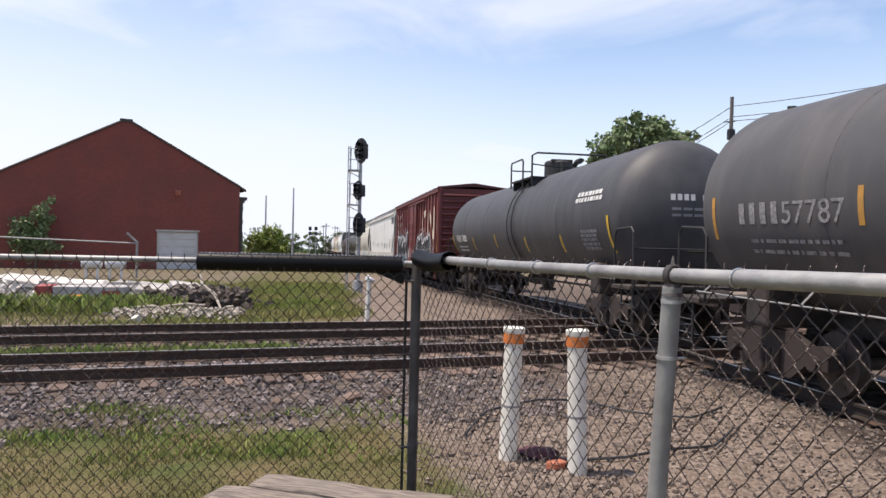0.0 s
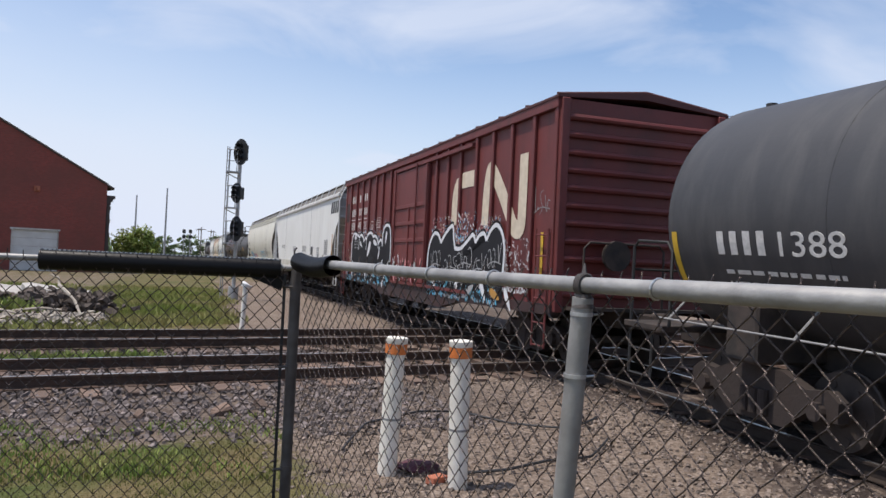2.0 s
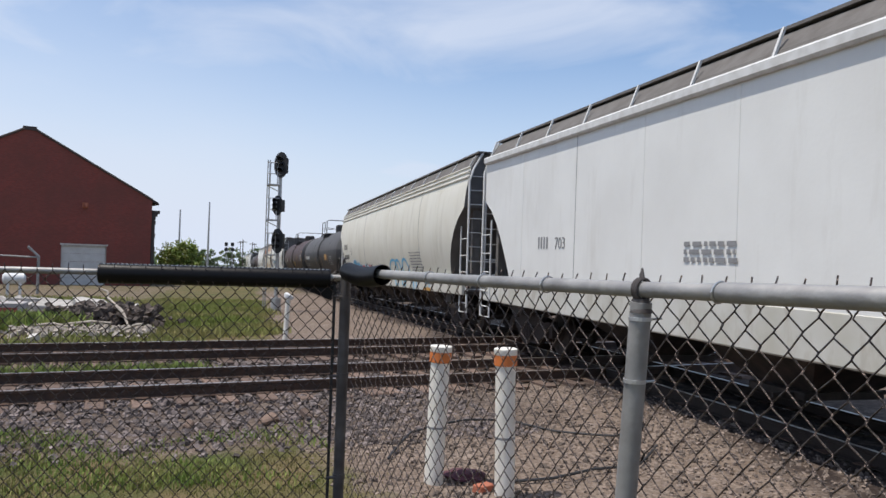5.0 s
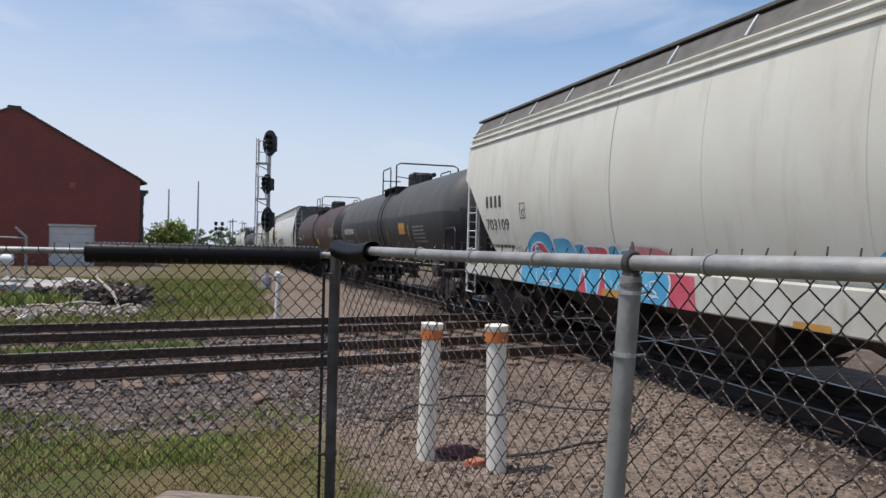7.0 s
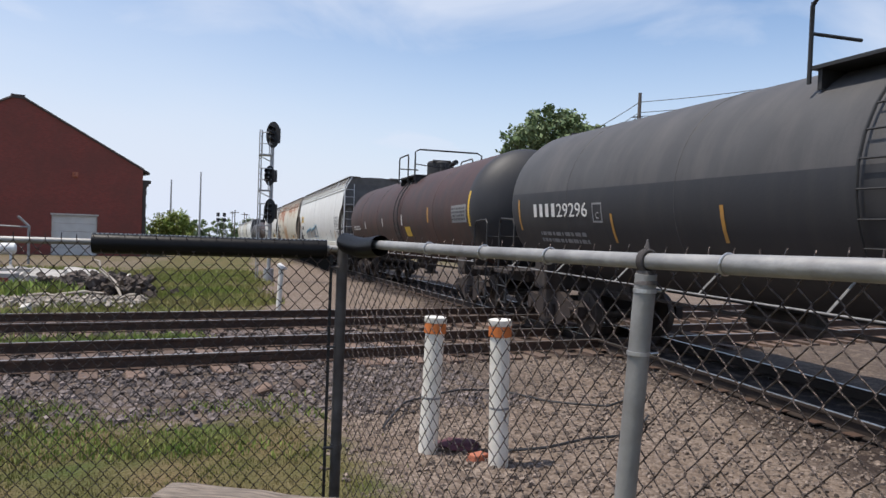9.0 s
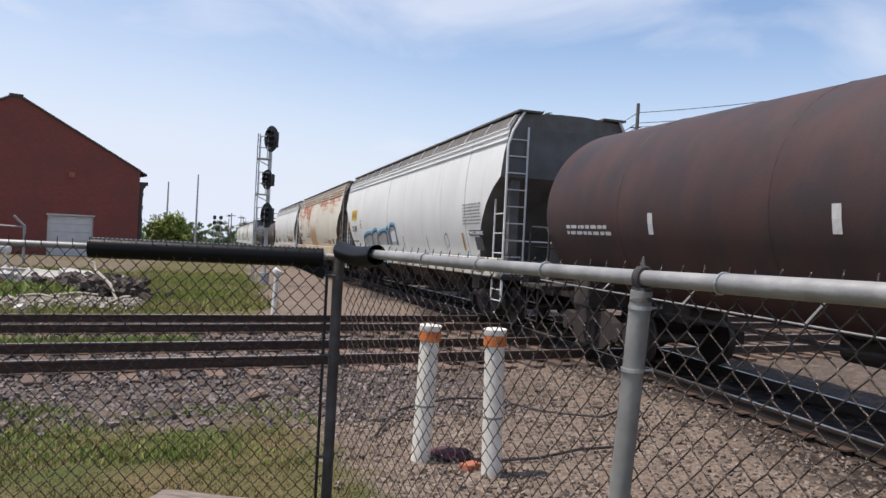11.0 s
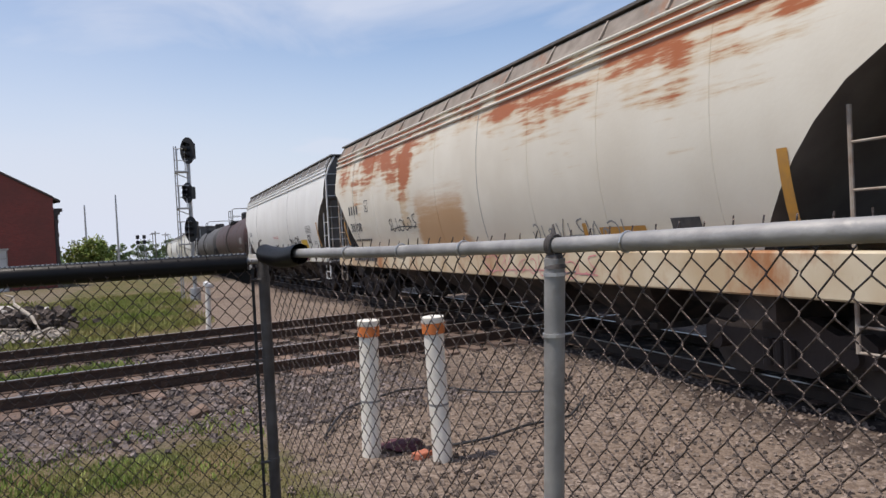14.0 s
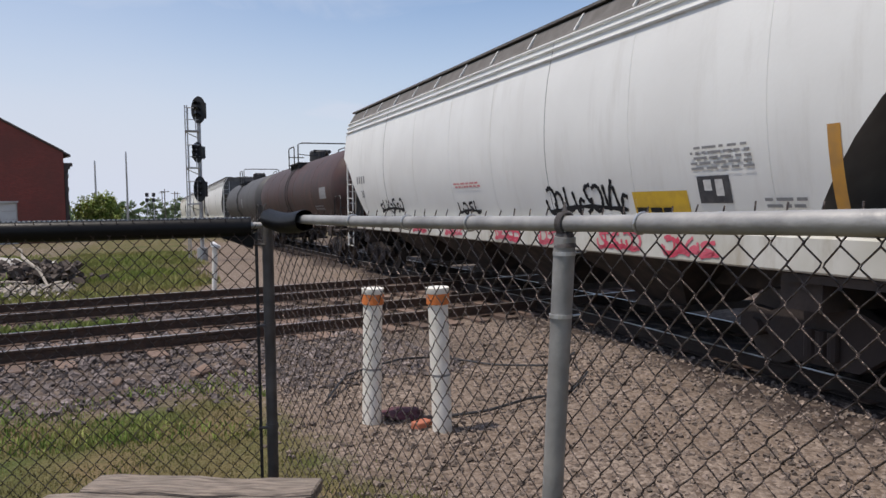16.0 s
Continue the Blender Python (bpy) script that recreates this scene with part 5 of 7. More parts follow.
    for k in (-1.5, -0.5, 0.5, 1.5):
        y = k * (L - 7.0) / 4
        bm = B()
        w = (L - 7.0) / 8 - 0.15
        t0 = [bm.verts.new(p) for p in ((-1.38, y - w, 1.2), (1.38, y - w, 1.2), (1.38, y + w, 1.2), (-1.38, y + w, 1.2))]
        t1 = [bm.verts.new(p) for p in ((-0.45, y - 0.45, 0.38), (0.45, y - 0.45, 0.38), (0.45, y + 0.45, 0.38), (-0.45, y + 0.45, 0.38))]
        for i in range(4):
            bm.faces.new((t0[i], t0[(i + 1) % 4], t1[(i + 1) % 4], t1[i]))
        bm.faces.new(t1)
        bmesh.ops.recalc_face_normals(bm, faces=bm.faces)
        box(bm, -0.6, 0.6, y - 0.5, y + 0.5, 0.30, 0.40, 0.01)
        tube(bm, [(-0.9, y - 0.3, 0.35), (0.9, y - 0.3, 0.35)], 0.03, 6)
        part("discharge_chute", bm, M["car_under"], ob, "dark tapering discharge chute")
    add_trucks(ob, h); add_couplers(ob, h + 0.1)
    # end cages and ladders
    for s in (-1, 1):
        for x in (-1, 1):
            bm = B()
            xo, yo = x * (e0 + 0.06), s * (h + 0.06)
            xi = x * 1.02
            tube(bm, [(xo, yo, 0.56), (xo, yo, eave - 0.15 + up), (xo - x * 0.10, yo, eave + 0.16 + up), (xo - x * 0.34, yo, eave + 0.58 + up)], 0.030, 8)
            tube(bm, [(xi, yo, 0.95), (xi, yo, eave + 0.25 + up)], 0.022, 7)
            for k in range(9):
                z = 1.15 + 0.355 * k
                tube(bm, [(xo, yo, z), (xi, yo, z)], 0.014, 6)
            yi = s * (h - 0.52)
            tube(bm, [(xo, yi, 0.56), (xo, yi, 2.75)], 0.022, 7)
            for z in (0.57, 0.80, 1.15, 1.58, 2.0, 2.42):
                tube(bm, [(xo, yo, z), (xo, yi, z)], 0.014, 6)
            part("ladder", bm, iron, ob, "welded pipe ladder at the car's corner", True)
        y = s * (h - 0.25)
        part("end_handrail", tube(B(), [(-1.4, s * (h + 0.05), 1.85), (1.4, s * (h + 0.05), 1.85)], 0.018, 6), iron, ob)
        for x0, x1, dep in ((-0.25, 0.25, 0.1), (-1.3, -1.1, 0.15), (1.1, 1.3, 0.15)):
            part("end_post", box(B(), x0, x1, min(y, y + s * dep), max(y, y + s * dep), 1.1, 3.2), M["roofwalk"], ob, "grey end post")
    return ob, Flank(ob, mid, sx)


def box_car(label, lead, trail, door, detail=True):
    ob, mid, L = car("box_car", label, "box car", lead, trail)
    h = L / 2
    W, z0, z1 = 1.57, 1.02, 4.43
    bm = B(); box(bm, -W, W, -h + 0.02, h - 0.02, z0, z1)
    part("body", bm, M["boxcar"], ob, "flat red steel side sheets")
    # side posts
    bm = B(); box(bm, -0.065, 0.0, -0.055, 0.055, z0 - 0.02, z1 - 0.10, 0.012)
    pm = mesh_from(bm, "side_post", M["boxcar"])
    d0, d1 = door
    marks = [33.15, 33.98, 34.91, 35.79, 36.66, 37.60, 38.42, 39.23] + [43.4, 44.33, 45.18, 46.1, 46.98, 47.88, 48.81]
    for s in (-1, 1):
        for c in marks:
            share("side_post", pm, ob, pose(s * W, c - mid, 0, 0, 0, 0 if s < 0 else 180))
        bm = B(); box(bm, min(s * 1.50, s * 1.655), max(s * 1.50, s * 1.655), -h, h, z1 - 0.16, z1 + 0.02, 0.01)
        part("top_chord", bm, M["boxcar"], ob)
        bm = B()
        ya, yb = d0 - mid - 1.2, d1 - mid + 1.2
        pts = [(-h, 0.90), (-h, 1.06), (h, 1.06), (h, 0.90), (yb + 1.2, 0.84), (yb, 0.64), (ya, 0.64), (ya - 1.2, 0.84)]
        lo = [bm.verts.new((s * 1.48, y, z)) for y, z in pts]; hi = [bm.verts.new((s * 1.645, y, z)) for y, z in pts]
        bm.faces.new(lo); bm.faces.new(list(reversed(hi)))
        for i in range(len(pts)):
            bm.faces.new((lo[i], hi[i], hi[(i + 1) % len(pts)], lo[(i + 1) % len(pts)]))
        bmesh.ops.recalc_face_normals(bm, faces=bm.faces)
        part("side_sill", bm, M["box_sill"], ob, "deep grimy fishbelly side sill")
        # sliding door
        bm = B()
        a, b = d0 - mid, d1 - mid
        x0, x1 = (-1.66, -1.575) if s < 0 else (1.575, 1.66)
        box(bm, x0, x1, a, b, 1.12, 4.08, 0.01)
        xx = -1.69 if s < 0 else 1.69
        dr = part("door", bm, M["boxcar"], ob, "sliding red steel door with braces")
        for z in (1.42, 2.2, 2.65, 3.1):
            bm = box(B(), min(xx, x0), max(xx, x1), a + 0.1, b - 0.1, z - 0.05, z + 0.05, 0.012)
            part("brace", bm, M["boxcar"], dr)
        for y in (a + 0.06, (a + b) / 2, b - 0.06):
            bm = box(B(), min(xx * 1.003, x0), max(xx * 1.003, x1), y - 0.05, y + 0.05, 1.12, 3.1 if a + 0.1 < y < b - 0.1 else 4.08, 0.012)
            part("brace", bm, M["boxcar"], dr)
        for k in (0.27, 0.93):
            y = a + (b - a) * k
            part("lock_rod", tube(B(), [(xx * 1.01, y, 1.1), (xx * 1.01, y, 4.15)], 0.022, 7), M["boxcar"], dr)
        bm = B(); box(bm, min(xx, s * 1.5), max(xx, s * 1.5), a - 3.0, b + 0.1, 4.10, 4.18); box(bm, min(xx, s * 1.5), max(xx, s * 1.5), a - 3.0, b + 0.1, 1.03, 1.10)
        part("door_track", bm, M["boxcar"], ob)
    # ribbed ends
    for e in (-1, 1):
        bm = B()
        n = 11
        for k in range(n):
            z = 1.25 + (z1 - 1.55) * k / (n - 1)
            tube(bm, [(-1.44, e * (h - 0.0), z), (-1.34, e * (h + 0.035), z), (1.34, e * (h + 0.035), z), (1.44, e * (h - 0.0), z)], 0.055, 8)
        part("end_rib", bm, M["boxcar"], ob, "pressed horizontal ribs of the car's end", True)
        for x in (-1, 1):
            bm = B()
            box(bm, min(x * 1.45, x * 1.60), max(x * 1.45, x * 1.60), min(e * (h - 0.1), e * (h + 0.07)), max(e * (h - 0.1), e * (h + 0.07)), 0.95, z1, 0.015)
            part("corner_post", bm, M["boxcar"], ob)
        for x in (-1, 1):
            bm = B()
            xx, ya, yb = x * 1.67, e * (h - 0.10), e * (h - 0.55)
            for y in (ya, yb):
                tube(bm, [(xx, y, 0.35), (xx, y, 2.3)], 0.018, 6)
            for z in (0.38, 0.75, 1.15, 1.5, 1.85, 2.2):
                tube(bm, [(xx, ya, z), (xx, yb, z)], 0.014, 6)
            part("ladder", bm, M["boxcar"], ob)
        bm = B()
        box(bm, -1.4, 1.4, min(e * h, e * (h + 0.3)), max(e * h, e * (h + 0.3)), 1.0, 1.05)
        tube(bm, [(-1.2, e * (h + 0.25), 1.05), (-1.2, e * (h + 0.25), 2.0), (-1.1, e * (h + 0.25), 2.1), (0.2, e * (h + 0.25), 2.1), (0.3, e * (h + 0.25), 2.0), (0.3, e * (h + 0.25), 1.05)], 0.02, 7)
        tube(bm, [(-0.6, e * (h + 0.2), 1.9), (-0.6, e * (h + 0.28), 1.9)], 0.25, 14)
        part("brake_gear", bm, M["car_under"], ob, "crossover platform with handrail and brake wheel")
    bm = B()
    prof = [(-1.67, z1), (-1.67, z1 + 0.04), (0, z1 + 0.24), (1.67, z1 + 0.04), (1.67, z1), (0, z1 + 0.12)]
    a0 = [bm.verts.new((x, -h - 0.04, z)) for x, z in prof]; a1 = [bm.verts.new((x, h + 0.04, z)) for x, z in prof]
    for i in range(len(prof)):
        bm.faces.new((a0[i], a1[i], a1[(i + 1) % len(prof)], a0[(i + 1) % len(prof)]))
    bm.faces.new(a0); bm.faces.new(list(reversed(a1)))
    bmesh.ops.recalc_face_normals(bm, faces=bm.faces)
    part("roof", bm, M["boxroof"], ob, "shallow peaked red roof")
    for k in range(15):
        y = -h + L * k / 14
        bm = B(); tube(bm, [(-1.67, y, z1 + 0.05), (0, y, z1 + 0.25), (1.67, y, z1 + 0.05)], 0.03, 6)
        part("roof_rib", bm, M["boxroof"], ob)
    bm = B()
    box(bm, -0.3, 0.3, -h, h, 0.70, 1.02)
    for s in (-1, 1):
        box(bm, -1.3, 1.3, s * (h - 1.75) - 0.25, s * (h - 1.75) + 0.25, 0.74, 1.05)
    box(bm, -0.9, -0.4, 0.4, 1.6, 0.5, 0.9, 0.05)
    part("underframe", bm, M["car_under"], ob)
    add_trucks(ob, h); add_couplers(ob, h + 0.1)
    return ob, Flank(ob, mid, lambda z: 1.57)


def tag(F_, c, z, w, h, mat, seed, width=0.06, o=0.007):
    """A freehand scrawl of loops and slanted strokes."""
    r = random.Random(seed)
    lines = []
    n = max(3, int(w / 0.26))
    for i in range(n):
        x = c + w / 2 - w * (i + 0.5) / n + r.uniform(-.03, .03)
        k, hh, z_ = w / n * r.uniform(0.4, 0.75), h * r.uniform(0.7, 1.15), z + h * r.uniform(-0.08, 0.15)
        kind = r.choice("lsvo")
        if kind == "o":
            lines.append([(x + k * 0.8 * math.cos(e), z_ + hh * 0.5 + hh * 0.45 * math.sin(e)) for e in [radians(50 + 45 * q) for q in range(8)]])
        elif kind == "l":
            lines.append([(x + k * .5, z_ + hh), (x + k * .35, z_ + hh * .2), (x - k * .1, z_ + r.uniform(0, .1) * hh), (x - k * .8, z_ + hh * .25)])
        elif kind == "s":
            lines.append([(x - k * .6, z_ + hh * .9), (x + k * .4, z_ + hh * .8), (x + k * .1, z_ + hh * .5), (x - k * .5, z_ + hh * .3), (x + k * .5, z_ + hh * .05)])
        else:
            lines.append([(x + k * .7, z_ + hh * .9), (x + k * .1, z_ + hh * .1), (x - k * .3, z_ + hh * .6), (x - k * .9, z_ + hh * r.uniform(.5, 1.1))])
    lines.append([(c + w * .45, z + h * .1), (c, z + h * .3), (c - w * .5, z + h * .2)])
    F_.stroke("graffiti", lines, width, mat, o, "sprayed scrawl", wob=0.3)


# ---- the cars in order -------------------------------------------------------
ob, fl = tank_car("faded dark grey tank car with white numbers and orange bars", -8.2, 10.9, M["tank_gray"], platform=0.2)
fl.letters(4, 9.45, 8.49, 2.16, 2.44, M["lettering_faint"])
fl.text("57787", 7.90, 2.16, 0.40, M["lettering_faint"], 1.15)
fl.small_print(7.35, 9.2, 1.75, 2.02, 2, M["lettering_faint"], 1, 0.35)
fl.bars("reflector", [(7.03, 7.12, 2.12, 2.55)], M["dull_yellow"])
fl.bars("reflector", [(10.0, 10.08, 1.95, 2.55)], M["dull_yellow"])

ob, fl = tank_car("black tank car with yellow reflector bars and white numbers", 13.2, 30.8, M["tank_slate"], platform=-0.57, rail=0.42)
fl.letters(4, 29.42, 28.58, 1.99, 2.25, M["lettering_white"])
fl.text("1388", 28.05, 1.99, 0.37, M["lettering_white"], 0.92)
fl.small_print(27.6, 29.3, 1.62, 1.88, 2, M["lettering_white"], 2, 0.36)
for c, z0, z1 in ((30.15, 1.62, 2.25), (26.5, 1.68, 2.12), (23.25, 1.78, 2.18), (19.95, 1.66, 2.05), (16.95, 1.66, 2.06), (13.98, 1.66, 2.40)):
    fl.bars("reflector", [(c - 0.05, c + 0.05, z0, z1)], M["yellow"])
fl.small_print(14.3, 15.85, 2.72, 2.98, 2, M["lettering_white"], 3, 0.7)
fl.small_print(14.6, 15.55, 1.70, 2.15, 5, M["lettering_grey"], 4, 0.7)
head_letters(ob, 17.6, [(-0.52 + 0.13 * k, -0.43 + 0.13 * k, 2.69, 2.81, M["lettering_white"]) for k in range(4)] + [(-0.5 + 0.22 * k, -0.32 + 0.22 * k, z, z + 0.05, M["lettering_grey"]) for k in range(5) for z in (2.50, 2.38)],
             [("1388", 0.3, 2.69, 0.17, 0.44, M["lettering_white"])])

ob, fl = box_car("oxide-red ribbed box car with cream stripes and bubble graffiti", 33.07, 49.74, (39.75, 42.75))
# the cream band of the owner's emblem, as plain bent stripes
fl.stroke("emblem", [[(36.70, 3.46), (37.2, 3.46), (37.62, 3.44), (37.88, 3.28), (37.96, 3.0), (37.97, 2.5)]], 0.34, M["lettering_cream"], 0.010, "plain cream bent stripe")
fl.stroke("emblem", [[(36.16, 2.45), (36.10, 3.2), (35.98, 3.52), (35.78, 3.45), (35.4, 3.1), (35.0, 2.66), (34.72, 2.36), (34.46, 2.36), (34.41, 2.7), (34.41, 3.68)]], 0.34, M["lettering_cream"], 0.012, "plain cream bent stripe")
for z in (3.58, 3.12):
    for a, b in ((48.75, 48.1), (47.65, 47.0), (46.9, 46.4)):
        fl.letters(3 if z < 3.3 or a > 48 else 2, a, b, z, z + 0.24, M["lettering_white"], int(z * 10))
fl.bars("stripe", [(48.0, 48.75, 2.98, 3.01), (46.95, 47.7, 2.98, 3.01), (46.25, 46.85, 2.98, 3.01), (48.0, 48.75, 2.52, 2.55), (46.95, 47.7, 2.52, 2.55), (46.25, 46.85, 2.52, 2.55)], M["lettering_white"], 0.008)
fl.letters(4, 48.75, 48.0, 2.64, 2.9, M["lettering_white"])
fl.text("413", 47.32, 2.64, 0.37, M["lettering_white"], 0.62)
fl.text("212", 46.55, 2.64, 0.37, M["lettering_white"], 0.56)
fl.bars("small_plate", [(45.5, 45.52, 2.6, 2.86), (45.8, 45.82, 2.6, 2.86), (45.5, 45.82, 2.6, 2.62), (45.5, 45.82, 2.84, 2.86)], M["lettering_white"], 0.008)
fl.text("C", 45.66, 2.64, 0.16, M["lettering_white"])
fl.bars("patched_panel", [(49.05, 49.65, 2.95, 3.62)], M["box_sill"], 0.006, "dark repainted panel")
fl.small_print(44.55, 45.05, 2.62, 2.98, 5, M["lettering_white"], 6, 0.35)
fl.small_print(48.25, 48.7, 2.02, 2.22, 2, M["lettering_white"], 7, 0.4)
tag(fl, 33.65, 2.55, 0.62, 0.42, M["lettering_grey"], 88, 0.018, 0.008)
fl.bars("reflector", [(33.52, 33.62, 1.55, 2.25), (45.9, 46.0, 1.35, 1.8), (36.0, 36.1, 1.1, 1.5)], M["yellow"], 0.015)


def bubble(c, z, w, hgt, k=22, seed=0):
    r = random.Random(seed)
    ph = r.uniform(0, 6)
    return [(c + w / 2 * math.cos(a) * (1 + 0.08 * math.sin(3 * a + ph)), z + hgt / 2 * math.sin(a) * (1 + 0.08 * math.sin(2 * a + ph))) for a in [2 * math.pi * i / k for i in range(k)]]


fl = Flank(ob, fl.mid, lambda z: 1.645)
rg = random.Random(4)


def smooth_line(points, n=6):
    """A Catmull-Rom line through (c, z) points."""
    P_ = [Vector(p) for p in points]
    out = []
    for i in range(len(P_) - 1):
        p0, p1, p2, p3 = P_[max(i - 1, 0)], P_[i], P_[i + 1], P_[min(i + 2, len(P_) - 1)]
        for k in range(n):
            t = k / n
            out.append(0.5 * ((2 * p1) + (p2 - p0) * t + (2 * p0 - 5 * p1 + 4 * p2 - p3) * t * t + (3 * p1 - p0 - 3 * p2 + p3) * t ** 3))
    return [(p.x, p.y) for p in out + [P_[-1]]]


def scallop(lobes, o):
    """Black letters run together under a scalloped, white-outlined upper edge: each lobe is a line of (c, z)."""
    top = []
    for lobe in lobes:
        top += smooth_line(lobe)
    fl.patch("graffiti", [(top[0][0], 0.98)] + top + [(top[-1][0], 0.98)], M["spray_black"], o, "black sprayed letters run together")
    for i, lobe in enumerate(lobes):
        fl.stroke("graffiti", [lobe], 0.085, M["spray_white"], o + 0.003 + 0.0004 * i, "white sprayed outline", wob=0.12)
        fl.stroke("graffiti", [[(c, z + 0.075) for c, z in lobe]], 0.05, M["spray_black"], o + 0.0015)


def overspray(n, c0, c1, z0, z1, mats, o, big=0.05):
    """Small flecks of sprayed colour, densest low down, one sheet for each colour."""
    for i, mt in enumerate(mats):
        bm = B()
        for _ in range(int(n * 2.6 / len(mats))):
            cc, zz, w = rg.uniform(c0, c1), z0 + (z1 - z0) * rg.random() ** 2.0, rg.uniform(0.25, 1.0) * big * 0.55
            q = rg.uniform(-1.2, 1.2)
            vs = []
            for k in range(7):
                e = 2 * math.pi * k / 7
                lx, lz = w * 0.7 * rg.uniform(.4, 1.4) * math.cos(e), w * 1.5 * rg.uniform(.4, 1.4) * math.sin(e)
                vs.append(bm.verts.new(fl.pt(cc + lx * math.cos(q) - lz * math.sin(q), zz + lx * math.sin(q) + lz * math.cos(q), o + 0.0003 * i + 0.0002 * rg.random())))
            bm.faces.new(vs)
        part("graffiti", bm, mt, ob, "flecks of sprayed colour", kind="stuff")


def blot(c, z, w, hgt, lean, mat, o, tail=0.35):
    """A drop: round below, drawn out to one side."""
    pts = []
    for k in range(18):
        e = 2 * math.pi * k / 18
        r_ = tail + (1 - tail) * (0.5 + 0.5 * math.cos(e)) ** 0.8
        lx, lz = w / 2 * math.cos(e), hgt / 2 * math.sin(e) * r_
        pts.append((c + lx * math.cos(lean) - lz * math.sin(lean), z + lx * math.sin(lean) + lz * math.cos(lean)))
    fl.patch("graffiti", pts, mat, o)


PALE = (M["spray_grey"], M["spray_white"], M["spray_pink"], M["spray_blue"], M["lettering_cream"])
# colour haze behind the letters, then the letters of both halves
overspray(70, 44.0, 47.2, 2.28, 2.62, (M["spray_blue"], M["spray_blue"], M["dull_yellow"], M["spray_teal"], M["spray_grey"]), 0.004, 0.06)
overspray(60, 43.2, 45.1, 2.35, 2.9, (M["spray_grey"], M["spray_pink"], M["dull_yellow"], M["spray_blue"]), 0.004, 0.045)
overspray(45, 48.1, 48.7, 1.5, 2.15, (M["spray_pink"], M["dull_yellow"], M["spray_pink"], M["lettering_cream"]), 0.004, 0.05)
overspray(130, 36.4, 39.3, 2.15, 2.75, PALE, 0.004, 0.055)
overspray(60, 36.9, 37.6, 1.95, 2.75, PALE, 0.005, 0.055)
overspray(70, 35.2, 36.4, 2.25, 2.6, PALE, 0.004, 0.05)
overspray(110, 33.9, 35.0, 1.2, 2.15, (M["spray_white"], M["spray_grey"], M["spray_grey"]), 0.004, 0.06)
scallop([[(48.15, 1.55), (48.12, 2.25), (47.85, 2.50), (47.45, 2.46), (47.10, 2.40), (46.98, 2.36)], [(46.98, 2.36), (46.85, 2.44), (46.55, 2.40), (46.34, 2.22)], [(46.34, 2.22), (46.12, 2.34), (45.98, 2.28)],
         [(45.98, 2.28), (45.80, 2.44), (45.35, 2.48), (45.08, 2.34)], [(45.08, 2.34), (44.85, 2.38), (44.55, 2.28), (44.42, 2.14)], [(44.42, 2.14), (44.15, 2.24), (43.98, 2.20), (43.92, 2.05)],
         [(43.92, 2.05), (43.85, 2.5), (43.55, 2.66), (43.15, 2.60), (42.98, 2.2), (42.95, 1.6)]], 0.011)
scallop([[(39.52, 1.3), (39.45, 1.95), (39.15, 2.30), (38.8, 2.32), (38.55, 2.12)], [(38.55, 2.12), (38.35, 2.26), (38.0, 2.44), (37.78, 2.46), (37.70, 2.2), (37.60, 1.98)], [(37.60, 1.98), (37.25, 1.98), (36.85, 2.14), (36.55, 2.26), (36.40, 2.10)],
         [(36.40, 2.10), (36.20, 2.24), (35.95, 2.27), (35.82, 2.14)], [(35.82, 2.14), (35.60, 2.34), (35.32, 2.42), (35.05, 2.24), (34.93, 1.9), (34.98, 1.4)]], 0.011)
# white drops and hooks inside the letters
for c, z, w, hg, q in ((45.60, 1.96, 0.62, 0.34, 2.3), (44.78, 2.16, 0.52, 0.22, 0.25), (44.28, 1.86, 0.44, 0.14, -1.15), (47.55, 2.36, 0.34, 0.20, 0.2), (46.72, 2.12, 0.36, 0.16, 0.5), (43.5, 2.3, 0.4, 0.24, 1.9), (47.9, 1.35, 0.5, 0.16, 1.4)):
    blot(c, z, w, hg, q, M["spray_white"], 0.019)
fl.stroke("graffiti", [[(46.98, 2.36), (47.0, 2.15), (47.08, 1.95)], [(45.98, 2.28), (45.95, 2.1), (45.98, 1.95)], [(44.42, 2.14), (44.36, 1.98)]], 0.05, M["spray_white"], 0.020, wob=0.3)
# lettering on the car shows through the thin black
fl.small_print(47.15, 47.75, 1.98, 2.3, 3, M["lettering_grey"], 7, 0.4)
for i, (c, z, w) in enumerate(((38.9, 1.5, 0.8), (37.9, 1.45, 0.9), (37.0, 1.55, 0.9), (36.2, 1.45, 0.8), (35.4, 1.6, 0.7), (36.6, 1.2, 1.6), (38.4, 1.15, 1.6))):
    tag(fl, c, z, w, 0.42, M["spray_grey"], 200 + i, 0.022, 0.021)
